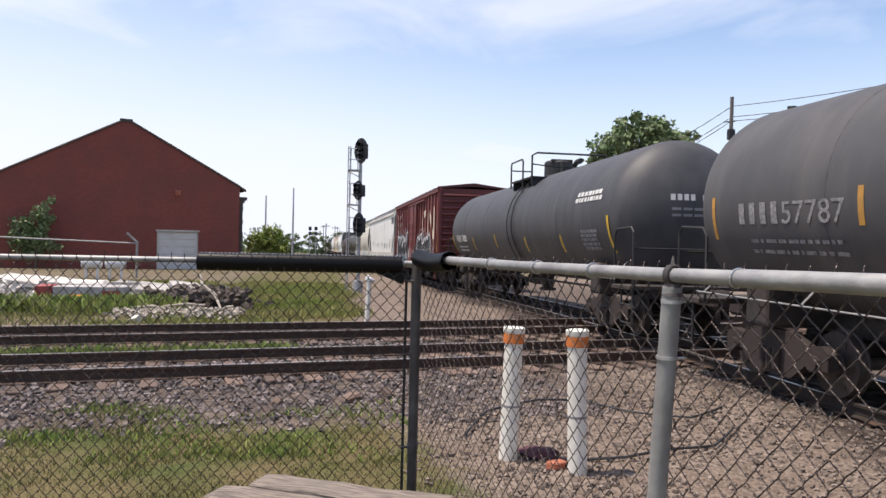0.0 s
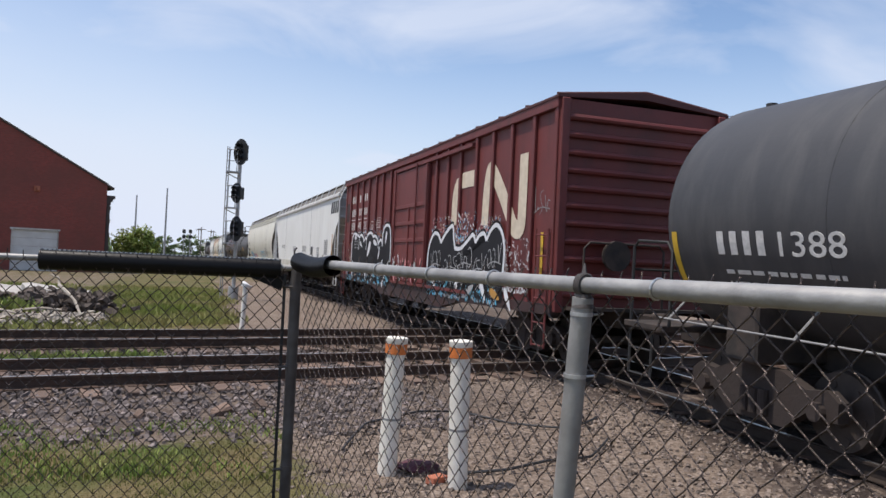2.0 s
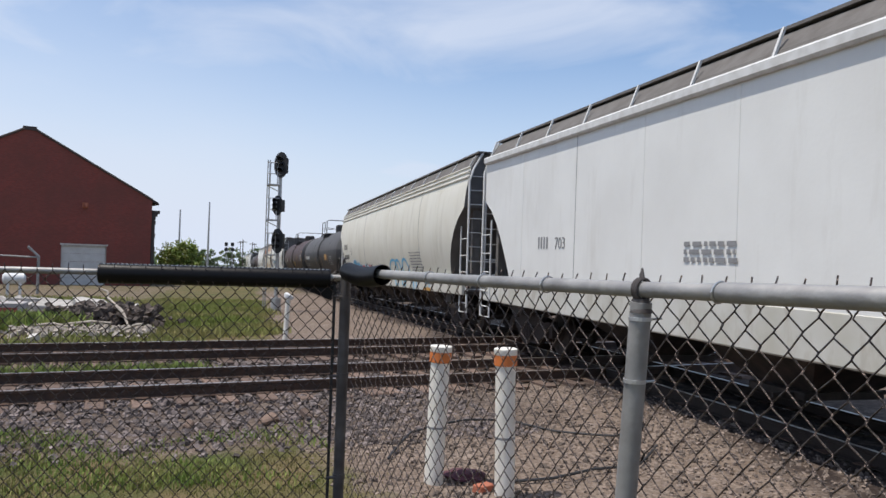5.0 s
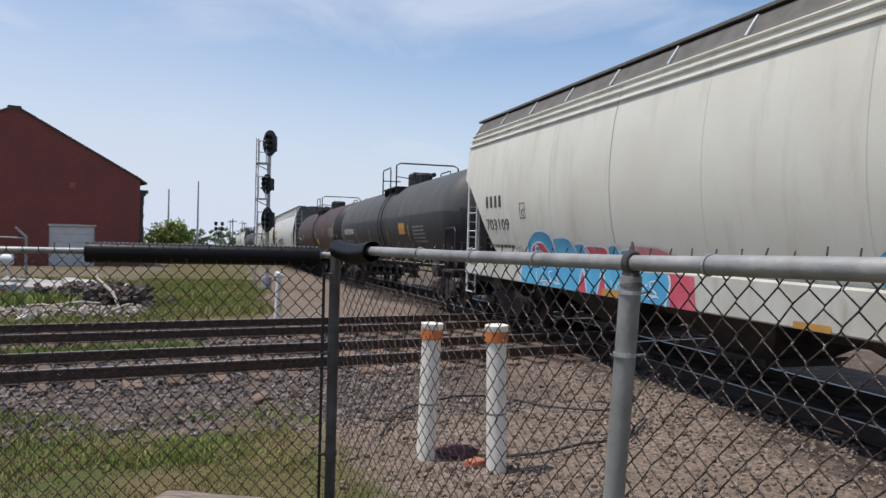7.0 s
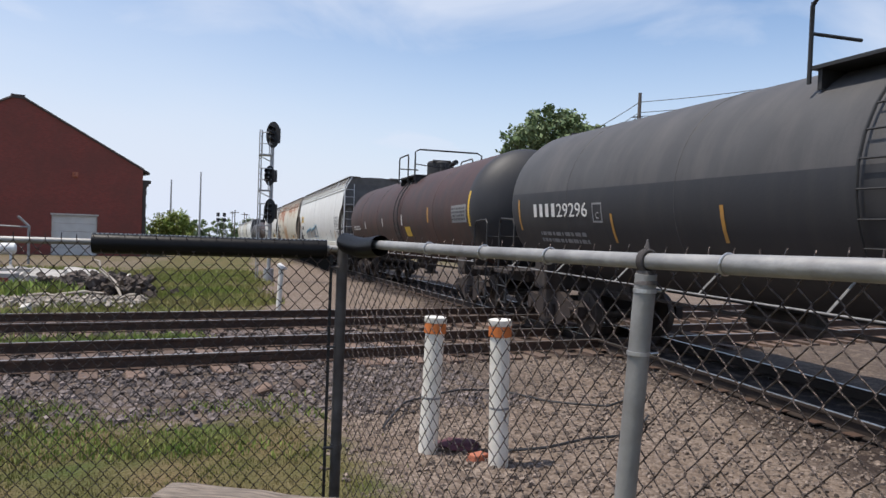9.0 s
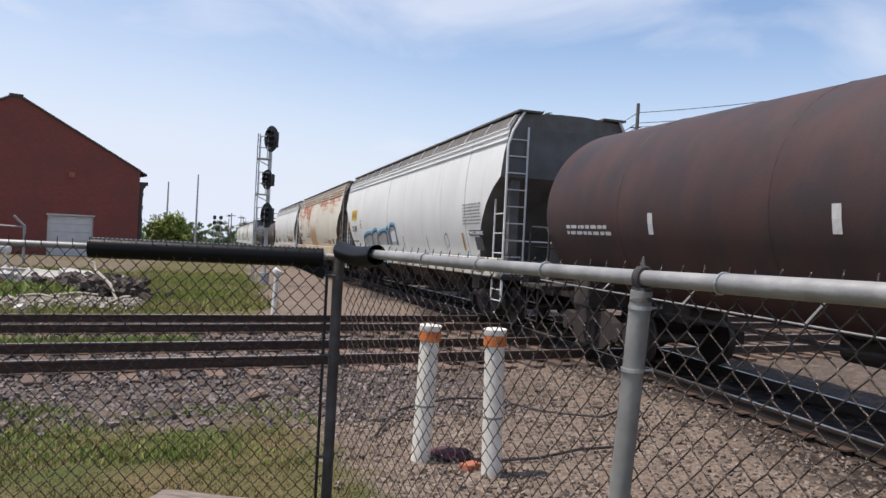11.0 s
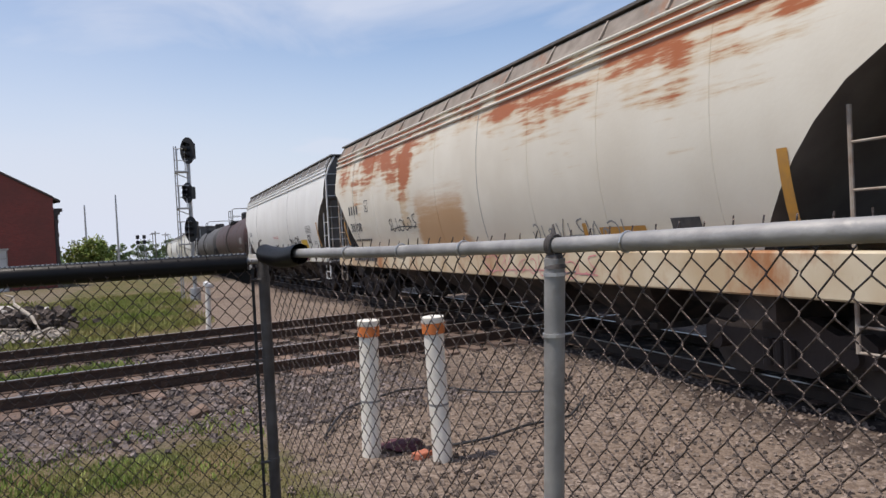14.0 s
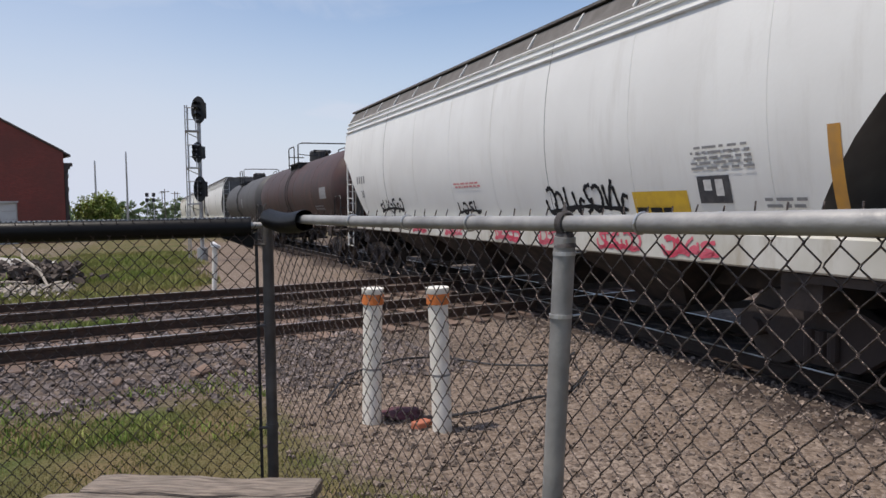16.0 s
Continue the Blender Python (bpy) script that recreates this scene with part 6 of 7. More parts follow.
# lower band: teal haze, pale shards, dark strokes
for c0, c1 in ((43.2, 48.9), (35.2, 39.4)):
    overspray(90, c0, c1, 0.92, 1.28, (M["spray_teal"], M["spray_blue"], M["spray_teal"], M["spray_grey"]), 0.0165, 0.09)
for c, z, w, hg, q, mt in ((46.55, 1.22, 0.9, 0.15, -0.7, "spray_teal"), (46.95, 1.30, 0.5, 0.10, -0.6, "spray_white"), (45.95, 1.16, 0.62, 0.16, 0.9, "spray_white"), (45.55, 1.22, 0.55, 0.30, 1.8, "spray_grey"), (45.45, 1.20, 0.30, 0.20, 1.2, "spray_blue"),
                           (44.95, 1.25, 0.75, 0.10, -0.9, "spray_white"), (44.55, 1.12, 0.9, 0.22, 0.1, "spray_teal"), (44.25, 1.05, 0.5, 0.2, 0.6, "spray_blue"), (44.05, 1.40, 0.75, 0.17, -0.75, "spray_white"), (43.75, 1.14, 0.62, 0.30, 1.5, "spray_white"),
                           (43.35, 1.35, 0.8, 0.12, -0.8, "spray_white"), (43.30, 1.10, 0.5, 0.2, 0.2, "spray_teal"), (47.95, 1.2, 0.4, 0.14, 1.3, "spray_white"), (48.5, 1.2, 0.35, 0.22, 1.2, "spray_blue"), (48.75, 1.25, 0.3, 0.12, 1.5, "spray_white"),
                           (38.9, 1.15, 0.6, 0.2, 0.8, "spray_white"), (38.2, 1.1, 0.6, 0.25, -0.6, "spray_teal"), (37.4, 1.12, 0.5, 0.2, 1.1, "spray_white"), (36.7, 1.1, 0.7, 0.2, -0.4, "spray_grey"), (35.9, 1.15, 0.5, 0.2, 0.9, "spray_white"), (35.3, 1.1, 0.5, 0.2, 0.3, "dull_yellow"), (34.7, 1.05, 0.5, 0.18, 0.9, "spray_white")):
    blot(c, z, w, hg, q, M[mt], 0.0215 + 0.0002 * (c % 3), 0.5)
for i, (c, w) in enumerate(((45.1, 1.6), (43.8, 1.0), (46.6, 1.2), (37.8, 2.2))):
    tag(fl, c, 1.0, w, 0.3, M["spray_black"], 300 + i, 0.05, 0.024)
bx = Flank(ob, fl.mid, lambda z: 1.695)
for i in range(40):                                        # pink and pale overspray on the door
    cc, zz, s = rg.choice((42.3, 41.4, 40.5)) + rg.gauss(0, 0.22), rg.uniform(1.15, 1.7), rg.uniform(0.02, 0.07)
    bx.patch("graffiti", [(cc + s * rg.uniform(.4, 1.2) * math.cos(f), zz + s * rg.uniform(.8, 2.4) * math.sin(f)) for f in [2 * math.pi * k / 7 for k in range(7)]], (M["spray_pink"], M["spray_grey"], M["spray_pink"])[i % 3], 0.003 + 0.0001 * i)
tag(bx, 42.2, 1.15, 0.7, 0.6, M["spray_white"], 90, 0.04, 0.012)

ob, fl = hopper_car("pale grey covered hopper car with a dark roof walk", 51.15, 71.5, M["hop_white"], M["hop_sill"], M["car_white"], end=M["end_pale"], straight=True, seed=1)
# owner's large emblem as slanted dark bars
for c in (52.72, 52.30, 51.88, 51.46):
    fl.patch("emblem", [(c + 0.05, 3.90), (c - 0.27, 3.90), (c - 0.09, 3.44), (c + 0.23, 3.44)], M["lettering_dark"], 0.008, "plain dark slanted block")
fl.small_print(53.3, 54.15, 1.75, 2.4, 8, M["lettering_grey"], 11, 0.6)
fl.small_print(59.0, 60.3, 1.9, 2.2, 4, M["lettering_grey"], 12, 0.6)
fl.small_print(62.5, 63.6, 1.9, 2.2, 3, M["lettering_grey"], 13, 0.6)
fl.small_print(55.3, 56.0, 1.7, 2.1, 4, M["lettering_grey"], 14, 0.6)
fl.bars("small_plate", [(57.05, 57.7, 1.75, 2.13)], M["lettering_dark"])
fl.bars("reflector", [(52.35, 52.47, 1.6, 2.6)], M["dull_yellow"])
fl.text("703", 67.4, 2.1, 0.3, M["lettering_grey"])
fl.letters(4, 68.4, 67.9, 2.1, 2.32, M["lettering_grey"])

ob, fl = hopper_car("cream covered hopper car with blue and red graffiti", 73.0, 93.8, M["hop_cream"], M["hop_sill"], M["car_white"], sill_z=1.0, seed=2)
fl.letters(4, 92.4, 91.4, 2.50, 2.74, M["lettering_dark"])
fl.text("703109", 91.75, 2.02, 0.34, M["lettering_dark"], 1.30)
fl.bars("small_plate", [(90.2, 90.22, 2.24, 2.55), (90.45, 90.47, 2.24, 2.55), (90.2, 90.47, 2.24, 2.26), (90.2, 90.47, 2.53, 2.55)], M["lettering_dark"])
fl.text("C", 90.33, 2.30, 0.18, M["lettering_dark"])
fl.small_print(91.0, 92.3, 1.62, 1.74, 1, M["lettering_dark"], 21)
fl.small_print(77.4, 78.9, 1.55, 2.2, 7, M["lettering_grey"], 22, 0.45)
letters = [("spray_blue", [(90.4, 1.5), (90.3, 1.75), (89.9, 1.97), (89.5, 2.0), (89.2, 1.9), (89.05, 1.5)]), ("spray_red", [(90.22, 1.5), (90.12, 1.68), (89.85, 1.78), (89.55, 1.76), (89.3, 1.5)]), ("spray_blue", [(90.0, 1.5), (89.95, 1.7), (89.8, 1.7), (89.75, 1.5)]),
           ("spray_blue", [(89.05, 1.5), (89.1, 1.85), (88.55, 1.88), (88.35, 1.75), (88.2, 1.5)]), ("spray_blue", [(88.2, 1.5), (88.3, 1.76), (87.95, 1.78), (87.75, 1.5)]), ("spray_red", [(87.75, 1.5), (87.95, 1.74), (87.25, 1.74), (87.22, 1.5)]),
           ("spray_blue", [(87.2, 1.5), (87.15, 1.75), (86.9, 1.78), (86.8, 1.5)]), ("spray_blue", [(86.85, 1.5), (86.8, 1.7), (86.45, 1.72), (86.35, 1.5)]), ("spray_pink", [(86.35, 1.5), (86.38, 1.78), (85.8, 1.76), (85.1, 1.6), (84.9, 1.5)])]
for i, (mt, sh) in enumerate(letters):
    fl.patch("graffiti", sh, M[mt], 0.014 + 0.0008 * i, "blue and red sprayed letters with pale outlines")
    if mt != "spray_pink":
        fl.stroke("graffiti", [sh], 0.035, M["spray_white"], 0.020 + 0.0008 * i)
tag(fl, 86.0, 1.52, 0.7, 0.2, M["spray_grey"], 97, 0.02, 0.026)
tag(fl, 90.75, 1.5, 0.5, 0.2, M["spray_grey"], 98, 0.025, 0.012)
for i, (c, w) in enumerate(((81.6, 1.2), (80.9, 0.8), (79.8, 0.9))):
    fl.stroke("graffiti", [bubble(c, 1.66, w, 0.56, 12, seed=40 + i)], 0.09, M["spray_blue"], 0.008, "blue outlined graffiti", closed=True)
sl = Flank(ob, fl.mid, lambda z: 1.572)
sl.patch("graffiti", [(90.3, 1.01), (90.25, 1.40), (89.0, 1.44), (87.2, 1.42), (85.35, 1.43), (85.25, 1.01)], M["spray_blue"], 0.004, "sprayed blue band on the sill")
sl.patch("graffiti", [(85.3, 1.01), (85.35, 1.44), (84.8, 1.43), (84.75, 1.01)], M["spray_red"], 0.005)
for i, c in enumerate((87.75, 87.1)):
    sl.patch("graffiti", [(c + 0.14, 1.01), (c, 1.34), (c - 0.14, 1.01)], M["spray_red"], 0.006)
    sl.stroke("graffiti", [[(c + 0.16, 1.015), (c, 1.38), (c - 0.16, 1.015)]], 0.03, M["spray_white"], 0.008)
sl.stroke("graffiti", [[(90.3, 1.015), (90.28, 1.4)], [(85.4, 1.0), (85.3, 1.3), (85.35, 1.42)]], 0.04, M["spray_white"], 0.008)
tag(sl, 89.1, 1.03, 1.1, 0.26, M["spray_white"], 94, 0.02, 0.008)
tag(sl, 86.2, 1.05, 1.3, 0.28, M["spray_white"], 96, 0.02, 0.008)
sl.bars("small_plate", [(86.6, 87.1, 1.01, 1.12), (76.0, 76.7, 1.01, 1.1), (82.6, 83.1, 1.01, 1.08)], M["dull_yellow"], 0.009)
for i, c in enumerate((80.4, 79.4, 77.9, 76.4)):
    sl.stroke("graffiti", [[(c, 1.015), (c + 0.2, 1.3), (c - 0.1, 1.44), (c - 0.3, 1.05)]], 0.10, M["spray_blue"], 0.005)

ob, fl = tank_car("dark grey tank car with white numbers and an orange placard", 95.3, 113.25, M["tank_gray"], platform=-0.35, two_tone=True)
fl.mid -= 0.25
fl.letters(4, 111.4, 110.35, 2.16, 2.40, M["lettering_white"])
fl.text("29296", 109.75, 2.16, 0.34, M["lettering_white"], 1.15)
fl.bars("small_plate", [(108.68, 108.71, 2.06, 2.38), (108.97, 109.0, 2.06, 2.38), (108.68, 109.0, 2.06, 2.09), (108.68, 109.0, 2.35, 2.38)], M["lettering_grey"])
fl.text("C", 108.84, 2.12, 0.16, M["lettering_grey"])
fl.small_print(109.3, 111.2, 1.68, 1.92, 2, M["lettering_grey"], 31)
for c, z0, z1 in ((105.72, 1.82, 2.28), (102.5, 1.78, 2.22), (99.45, 1.82, 2.32), (108.4, 1.75, 2.2), (112.05, 1.9, 2.5)):
    fl.bars("reflector", [(c - 0.035, c + 0.035, z0, z1)], M["dull_yellow"])
fl.bars("placard", [(99.9, 100.7, 2.04, 2.40)], M["dull_yellow"], label="faded orange placard plate")
fl.small_print(97.5, 98.9, 1.75, 2.3, 5, M["lettering_grey"], 32, 0.5)
head_letters(ob, 17.95, [(-0.50 + 0.12 * k, -0.42 + 0.12 * k, 2.78, 2.89, M["lettering_grey"]) for k in range(4)] + [(-0.45 + 0.22 * k, -0.29 + 0.22 * k, 2.62, 2.66, M["lettering_grey"]) for k in range(4)],
             [("29296", 0.3, 2.78, 0.155, 0.5, M["lettering_grey"])])

ob, fl = tank_car("rust-brown tank car with a black end", 114.6, 132.6, M["tank_brown"], platform=-0.40, lead_black=0.95)
fl.mid -= 0.25
fl.bars("small_plate", [(115.4, 116.6, 2.10, 2.54)], M["lettering_grey"], label="pale stencil panel"); fl.small_print(115.45, 116.55, 2.14, 2.5, 4, M["lettering_dark"], 41)
for c, z0, z1, mt in ((115.2, 2.0, 2.85, "yellow"), (118.9, 2.15, 2.58, "dull_yellow"), (122.1, 2.1, 2.45, "lettering_white"), (125.1, 2.1, 2.4, "lettering_white"), (128.4, 2.05, 2.35, "lettering_white")):
    fl.bars("reflector", [(c - 0.06, c + 0.06, z0, z1)], M[mt])
fl.bars("placard", [(121.1, 121.75, 1.75, 2.05)], M["yellow"], label="small yellow placard")
head_letters(ob, 18.0, [(-0.5 + 0.12 * k, -0.42 + 0.12 * k, 2.72, 2.83, M["lettering_grey"]) for k in range(8)] + [(-0.45 + 0.22 * k, -0.29 + 0.22 * k, z, z + 0.04, M["lettering_grey"]) for k in range(4) for z in (2.56, 2.46)])
fl.small_print(129.5, 131.0, 2.0, 2.2, 2, M["lettering_white"], 43)

ob, fl = hopper_car("pale grey covered hopper car with blue outlined graffiti", 134.2, 153.2, M["hop_white"], M["hop_sill"], M["car_white"], sill_z=1.06, seed=3)
fl.bars("emblem", [(150.45, 151.65, 2.64, 3.06)], M["yellow"], 0.008, "plain yellow emblem panel")
fl.letters(4, 151.5, 150.6, 2.74, 2.96, M["lettering_dark"], 0, 0.011)
fl.text("53288", 151.05, 2.17, 0.34, M["lettering_dark"], 1.08)
fl.bars("small_plate", [(149.5, 149.52, 2.3, 2.6), (149.78, 149.8, 2.3, 2.6), (149.5, 149.8, 2.3, 2.32), (149.5, 149.8, 2.58, 2.6)], M["lettering_dark"])
fl.text("C", 149.65, 2.36, 0.16, M["lettering_dark"])
fl.small_print(150.4, 151.7, 1.72, 1.82, 1, M["lettering_dark"], 51)
shapes = [[(149.15, 1.60), (149.12, 1.98), (147.68, 2.12), (147.66, 1.64)], [(147.52, 1.64), (147.48, 2.12), (146.62, 2.24), (146.70, 1.84), (146.80, 1.66)],
          [(146.52, 1.66), (146.42, 2.06), (145.16, 2.20), (145.16, 1.68)], [(145.0, 1.68), (145.0, 2.22), (144.72, 2.27), (144.72, 1.68)], [(144.5, 1.68), (144.45, 2.34), (143.9, 2.42), (143.7, 2.2), (143.68, 1.68)]]
for i, sh in enumerate(shapes):
    sh = [(c, 1.6 + (z - 1.6) * 0.84) for c, z in sh]
    fl.patch("graffiti", sh, M["spray_grey"], 0.007, "grey letters with blue and dark outline")
    fl.stroke("graffiti", [[(c + (0.05 if c < sum(q[0] for q in sh) / len(sh) else -0.05) * -1, z + (0.07 if z > 1.9 else -0.02)) for c, z in sh]], 0.085, M["spray_blue"], 0.009, closed=False)
    fl.stroke("graffiti", [sh], 0.085, M["lettering_dark"], 0.012, closed=False)
fl.stroke("graffiti", [[(138.2, 1.6), (138.3, 1.85), (138.1, 2.02), (137.95, 1.8), (138.1, 1.65)]], 0.04, M["lettering_grey"], 0.008)
fl.small_print(135.3, 136.6, 2.2, 2.72, 7, M["lettering_grey"], 52, 0.5)
fl.bars("small_plate", [(135.3, 136.25, 1.95, 2.08), (135.4, 135.9, 1.62, 1.92)], M["lettering_dark"])
fl.text("PLASTIC GRANULES", 135.75, 1.975, 0.11, M["lettering_white"], 0.9, 0.010)
fl.bars("reflector", [(136.68, 136.8, 1.6, 2.02), (146.45, 146.57, 1.7, 2.05), (152.1, 152.25, 2.2, 2.6)], M["dull_yellow"], 0.014)
for c in (140.0, 142.8, 148.6):
    fl.bars("stain", [(c - 0.03, c + 0.03, 1.55, 1.95)], M["lettering_grey"], 0.007)
sl = Flank(ob, fl.mid, lambda z: 1.572)
for c in (148.9, 148.1, 146.0, 145.1, 144.4):
    sl.stroke("graffiti", [[(c + 0.12, 1.07), (c - 0.05, 1.2), (c - 0.12, 1.44)]], 0.16, M["spray_blue"], 0.005)
    sl.stroke("graffiti", [[(c + 0.24, 1.07), (c + 0.07, 1.2), (c, 1.44)]], 0.06, M["lettering_dark"], 0.007)
sl.small_print(141.5, 143.0, 1.1, 1.3, 3, M["lettering_grey"], 53)
sl.bars("small_plate", [(151.2, 151.5, 1.12, 1.35), (150.2, 150.4, 1.1, 1.35)], M["lettering_dark"], 0.006)

ob, fl = hopper_car("cream covered hopper car with large rust stains", 154.85, 173.2, M["hop_rust"], M["sill_rust"], M["rusty_iron"], roof=M["roof_rust"], ribs=M["hop_cream"], sill_z=1.02, seed=4)
fl.letters(4, 171.75, 170.75, 2.46, 2.70, M["lettering_dark"])
fl.text("38108", 171.2, 1.99, 0.34, M["lettering_dark"], 1.08)
fl.bars("small_plate", [(169.8, 169.82, 2.5, 2.8), (170.08, 170.1, 2.5, 2.8), (169.8, 170.1, 2.5, 2.52), (169.8, 170.1, 2.78, 2.8)], M["lettering_dark"])
fl.text("C", 169.95, 2.56, 0.16, M["lettering_dark"])
fl.small_print(169.9, 171.6, 1.68, 1.8, 1, M["lettering_dark"], 61)
tag(fl, 167.3, 1.92, 2.0, 0.34, M["lettering_dark"], 31, 0.03)
tag(fl, 159.9, 1.58, 2.6, 0.32, M["lettering_grey"], 32, 0.025)
fl.bars("reflector", [(155.95, 156.08, 1.6, 2.45), (159.6, 159.7, 1.55, 1.85), (172.3, 172.42, 1.6, 2.3)], M["dull_yellow"], 0.008)
fl.bars("small_plate", [(157.3, 157.8, 1.62, 1.85)], M["lettering_dark"])
fl.bars("stain", [(158.3, 159.3, 1.58, 1.78)], M["dull_yellow"], 0.006)
sl = Flank(ob, fl.mid, lambda z: 1.572)
sl.small_print(169.0, 171.4, 1.15, 1.32, 1, M["lettering_dark"], 62, 0.7)
tag(sl, 161.0, 1.08, 3.6, 0.30, M["spray_pink"], 33, 0.016, 0.005)

ob, fl = hopper_car("pale grey covered hopper car with black tags and red scrawls", 174.8, 193.7, M["hop_white"], M["hop_sill"], M["car_white"], sill_z=1.12, seed=5)
tag(fl, 180.35, 1.62, 2.1, 0.42, M["spray_black"], 1, 0.06)
tag(fl, 189.4, 1.60, 1.9, 0.36, M["spray_black"], 2, 0.06)
tag(fl, 184.5, 1.60, 1.1, 0.25, M["spray_black"], 3, 0.05)
fl.bars("placard", [(178.1, 179.15, 1.62, 1.93)], M["yellow"], label="yellow stencil panel"); fl.small_print(178.4, 179.1, 1.65, 1.76, 1, M["spray_black"], 71)
fl.bars("small_plate", [(177.4, 177.9, 1.78, 2.08)], M["lettering_dark"])
fl.bars("small_plate", [(177.5, 177.62, 1.86, 2.04), (177.68, 177.8, 1.92, 2.04)], M["lettering_white"], 0.009)
fl.small_print(177.0, 177.95, 2.14, 2.42, 5, M["lettering_grey"], 72, 0.5)
fl.small_print(183.7, 185.0, 2.10, 2.22, 2, M["spray_pink"], 73, 0.6)
fl.small_print(176.4, 177.0, 1.72, 1.85, 2, M["lettering_grey"], 74, 0.5)
fl.bars("reflector", [(175.98, 176.12, 1.65, 2.48)], M["dull_yellow"])
fl.letters(4, 192.3, 191.4, 2.4, 2.6, M["lettering_grey"]); fl.text("38", 191.8, 2.0, 0.3, M["lettering_grey"])
sl = Flank(ob, fl.mid, lambda z: 1.572)
for i, c in enumerate((177.95, 179.35, 181.0, 182.6, 185.0, 187.0)):
    tag(sl, c, 1.17, 0.95, 0.23, M["spray_red"], 10 + i, 0.045, 0.005)
    tag(sl, c + 0.08, 1.18, 0.8, 0.22, M["spray_red"], 110 + i, 0.035, 0.007)

ob, fl = tank_car("dull brown tank car with a grey stencil panel", 195.2, 213.0, M["tank_brown"], platform=0.4, seed=6)
fl.bars("small_plate", [(196.8, 197.8, 2.1, 2.5)], M["lettering_grey"])
fl.small_print(197.5, 199.0, 1.7, 1.9, 2, M["lettering_grey"], 81)
ob, fl = tank_car("dark grey tank car with faint numbers", 214.5, 232.0, M["tank_gray"], platform=0.4, seed=7)
fl.bars("stain", [(221.0, 221.6, 2.0, 2.6)], M["lettering_grey"])
for a, lab, bd in ((233.6, "white covered hopper car at the train's far end", "hop_white"), (254.0, "grey covered hopper car at the train's far end", "hop_cream"), (274.4, "white covered hopper car at the train's far end", "hop_white"), (294.8, "grey covered hopper car at the train's far end", "hop_cream")):
    ob, fl = hopper_car(lab, a, a + 18.8, M[bd], M["hop_sill"], M["car_white"], seed=int(a))

# ---------------------------------------------------------------- brick warehouse
WD = Vector((0.940, 0.342, 0)).normalized()               # along the gable wall
RIDGE = Vector((-15.2, 58.0, 0))
HALF, EAVE_Z, RIDGE_Z = 8.35, 5.65, 10.0
house = thing("warehouse", "long red-brick warehouse with a plain gable and dark eaves", "building", Matrix.Translation(RIDGE) @ pose(0, 0, 0, 0, 0, math.degrees(math.atan2(WD.y, WD.x))))
DG0, DG1 = 2.25, 5.25                                      # the door, along the wall from its middle
bm = B()


def wall_piece(pts):
    lo = [bm.verts.new((x, 0, z)) for x, z in pts]
    hi = [bm.verts.new((x, 0.4, z)) for x, z in pts]
    bm.faces.new(lo); bm.faces.new(list(reversed(hi)))
    for i in range(len(pts)):
        bm.faces.new((lo[i], hi[i], hi[(i + 1) % len(pts)], lo[(i + 1) % len(pts)]))


DH = 2.02
wall_piece([(-HALF, -1.2), (DG0, -1.2), (DG0, DH), (DG1, DH), (DG1, -1.2), (HALF, -1.2), (HALF, EAVE_Z), (0.35, RIDGE_Z), (-0.35, RIDGE_Z), (-HALF, EAVE_Z)])
bmesh.ops.recalc_face_normals(bm, faces=bm.faces)
part("gable_wall", bm, M["brickwall"], house, "red-brick gable wall, stained darker above")
for s in (-1, 1):
    bm = B(); box(bm, min(s * HALF, s * (HALF - 0.4)), max(s * HALF, s * (HALF - 0.4)), 0.4, 38, -1.2, EAVE_Z)
    part("side_wall", bm, M["brickwall"], house)
    bm = B()
    sl = [(s * 0.0, RIDGE_Z + 0.06), (s * 0.35, RIDGE_Z + 0.06), (s * (HALF + 0.5), EAVE_Z - 0.18), (s * (HALF + 0.5), EAVE_Z - 0.34), (s * (HALF + 0.1), EAVE_Z - 0.12), (s * 0.0, RIDGE_Z - 0.1)]
    lo = [bm.verts.new((x, 0.02, z)) for x, z in sl]; hi = [bm.verts.new((x, 38, z)) for x, z in sl]
    bm.faces.new(lo); bm.faces.new(list(reversed(hi)))
    for i in range(len(sl)):
        bm.faces.new((lo[i], hi[i], hi[(i + 1) % len(sl)], lo[(i + 1) % len(sl)]))
    bmesh.ops.recalc_face_normals(bm, faces=bm.faces)
    part("roof", bm, M["roof"], house, "dark roof slope")
    bm = B()
    tube(bm, [(s * 0.35, -0.03, RIDGE_Z + 0.03), (s * HALF, -0.03, EAVE_Z + 0.03)], 0.09, 6)
    part("coping", bm, M["roof"], house, "dark coping along the gable")
    bm = B()
    for k, (z, w) in enumerate(((4.75, 0.62), (4.55, 0.45), (4.3, 0.32))):
        box(bm, min(s * HALF, s * (HALF + w)), max(s * HALF, s * (HALF + w)), 0.1, 0.9, z - 0.12, z + 0.13)
    box(bm, min(s * (HALF + 0.05), s * (HALF + 0.28)), max(s * (HALF + 0.05), s * (HALF + 0.28)), 0.1, 0.5, 0, 4.3)
    for k in range(9):
        z = 0.3 + 0.5 * k
        box(bm, min(s * HALF, s * (HALF + 0.22 + 0.12 * (k % 2))), max(s * HALF, s * (HALF + 0.22 + 0.12 * (k % 2))), 0.15, 0.7, z, z + 0.3)
    part("buttress", bm, M["roof"], house, "stepped dark brick corbel at the eave")
bm = B(); box(bm, -0.42, 0.42, -0.05, 0.45, RIDGE_Z - 0.05, RIDGE_Z + 0.22)
part("ridge_cap", bm, M["roof"], house)
bm = B()
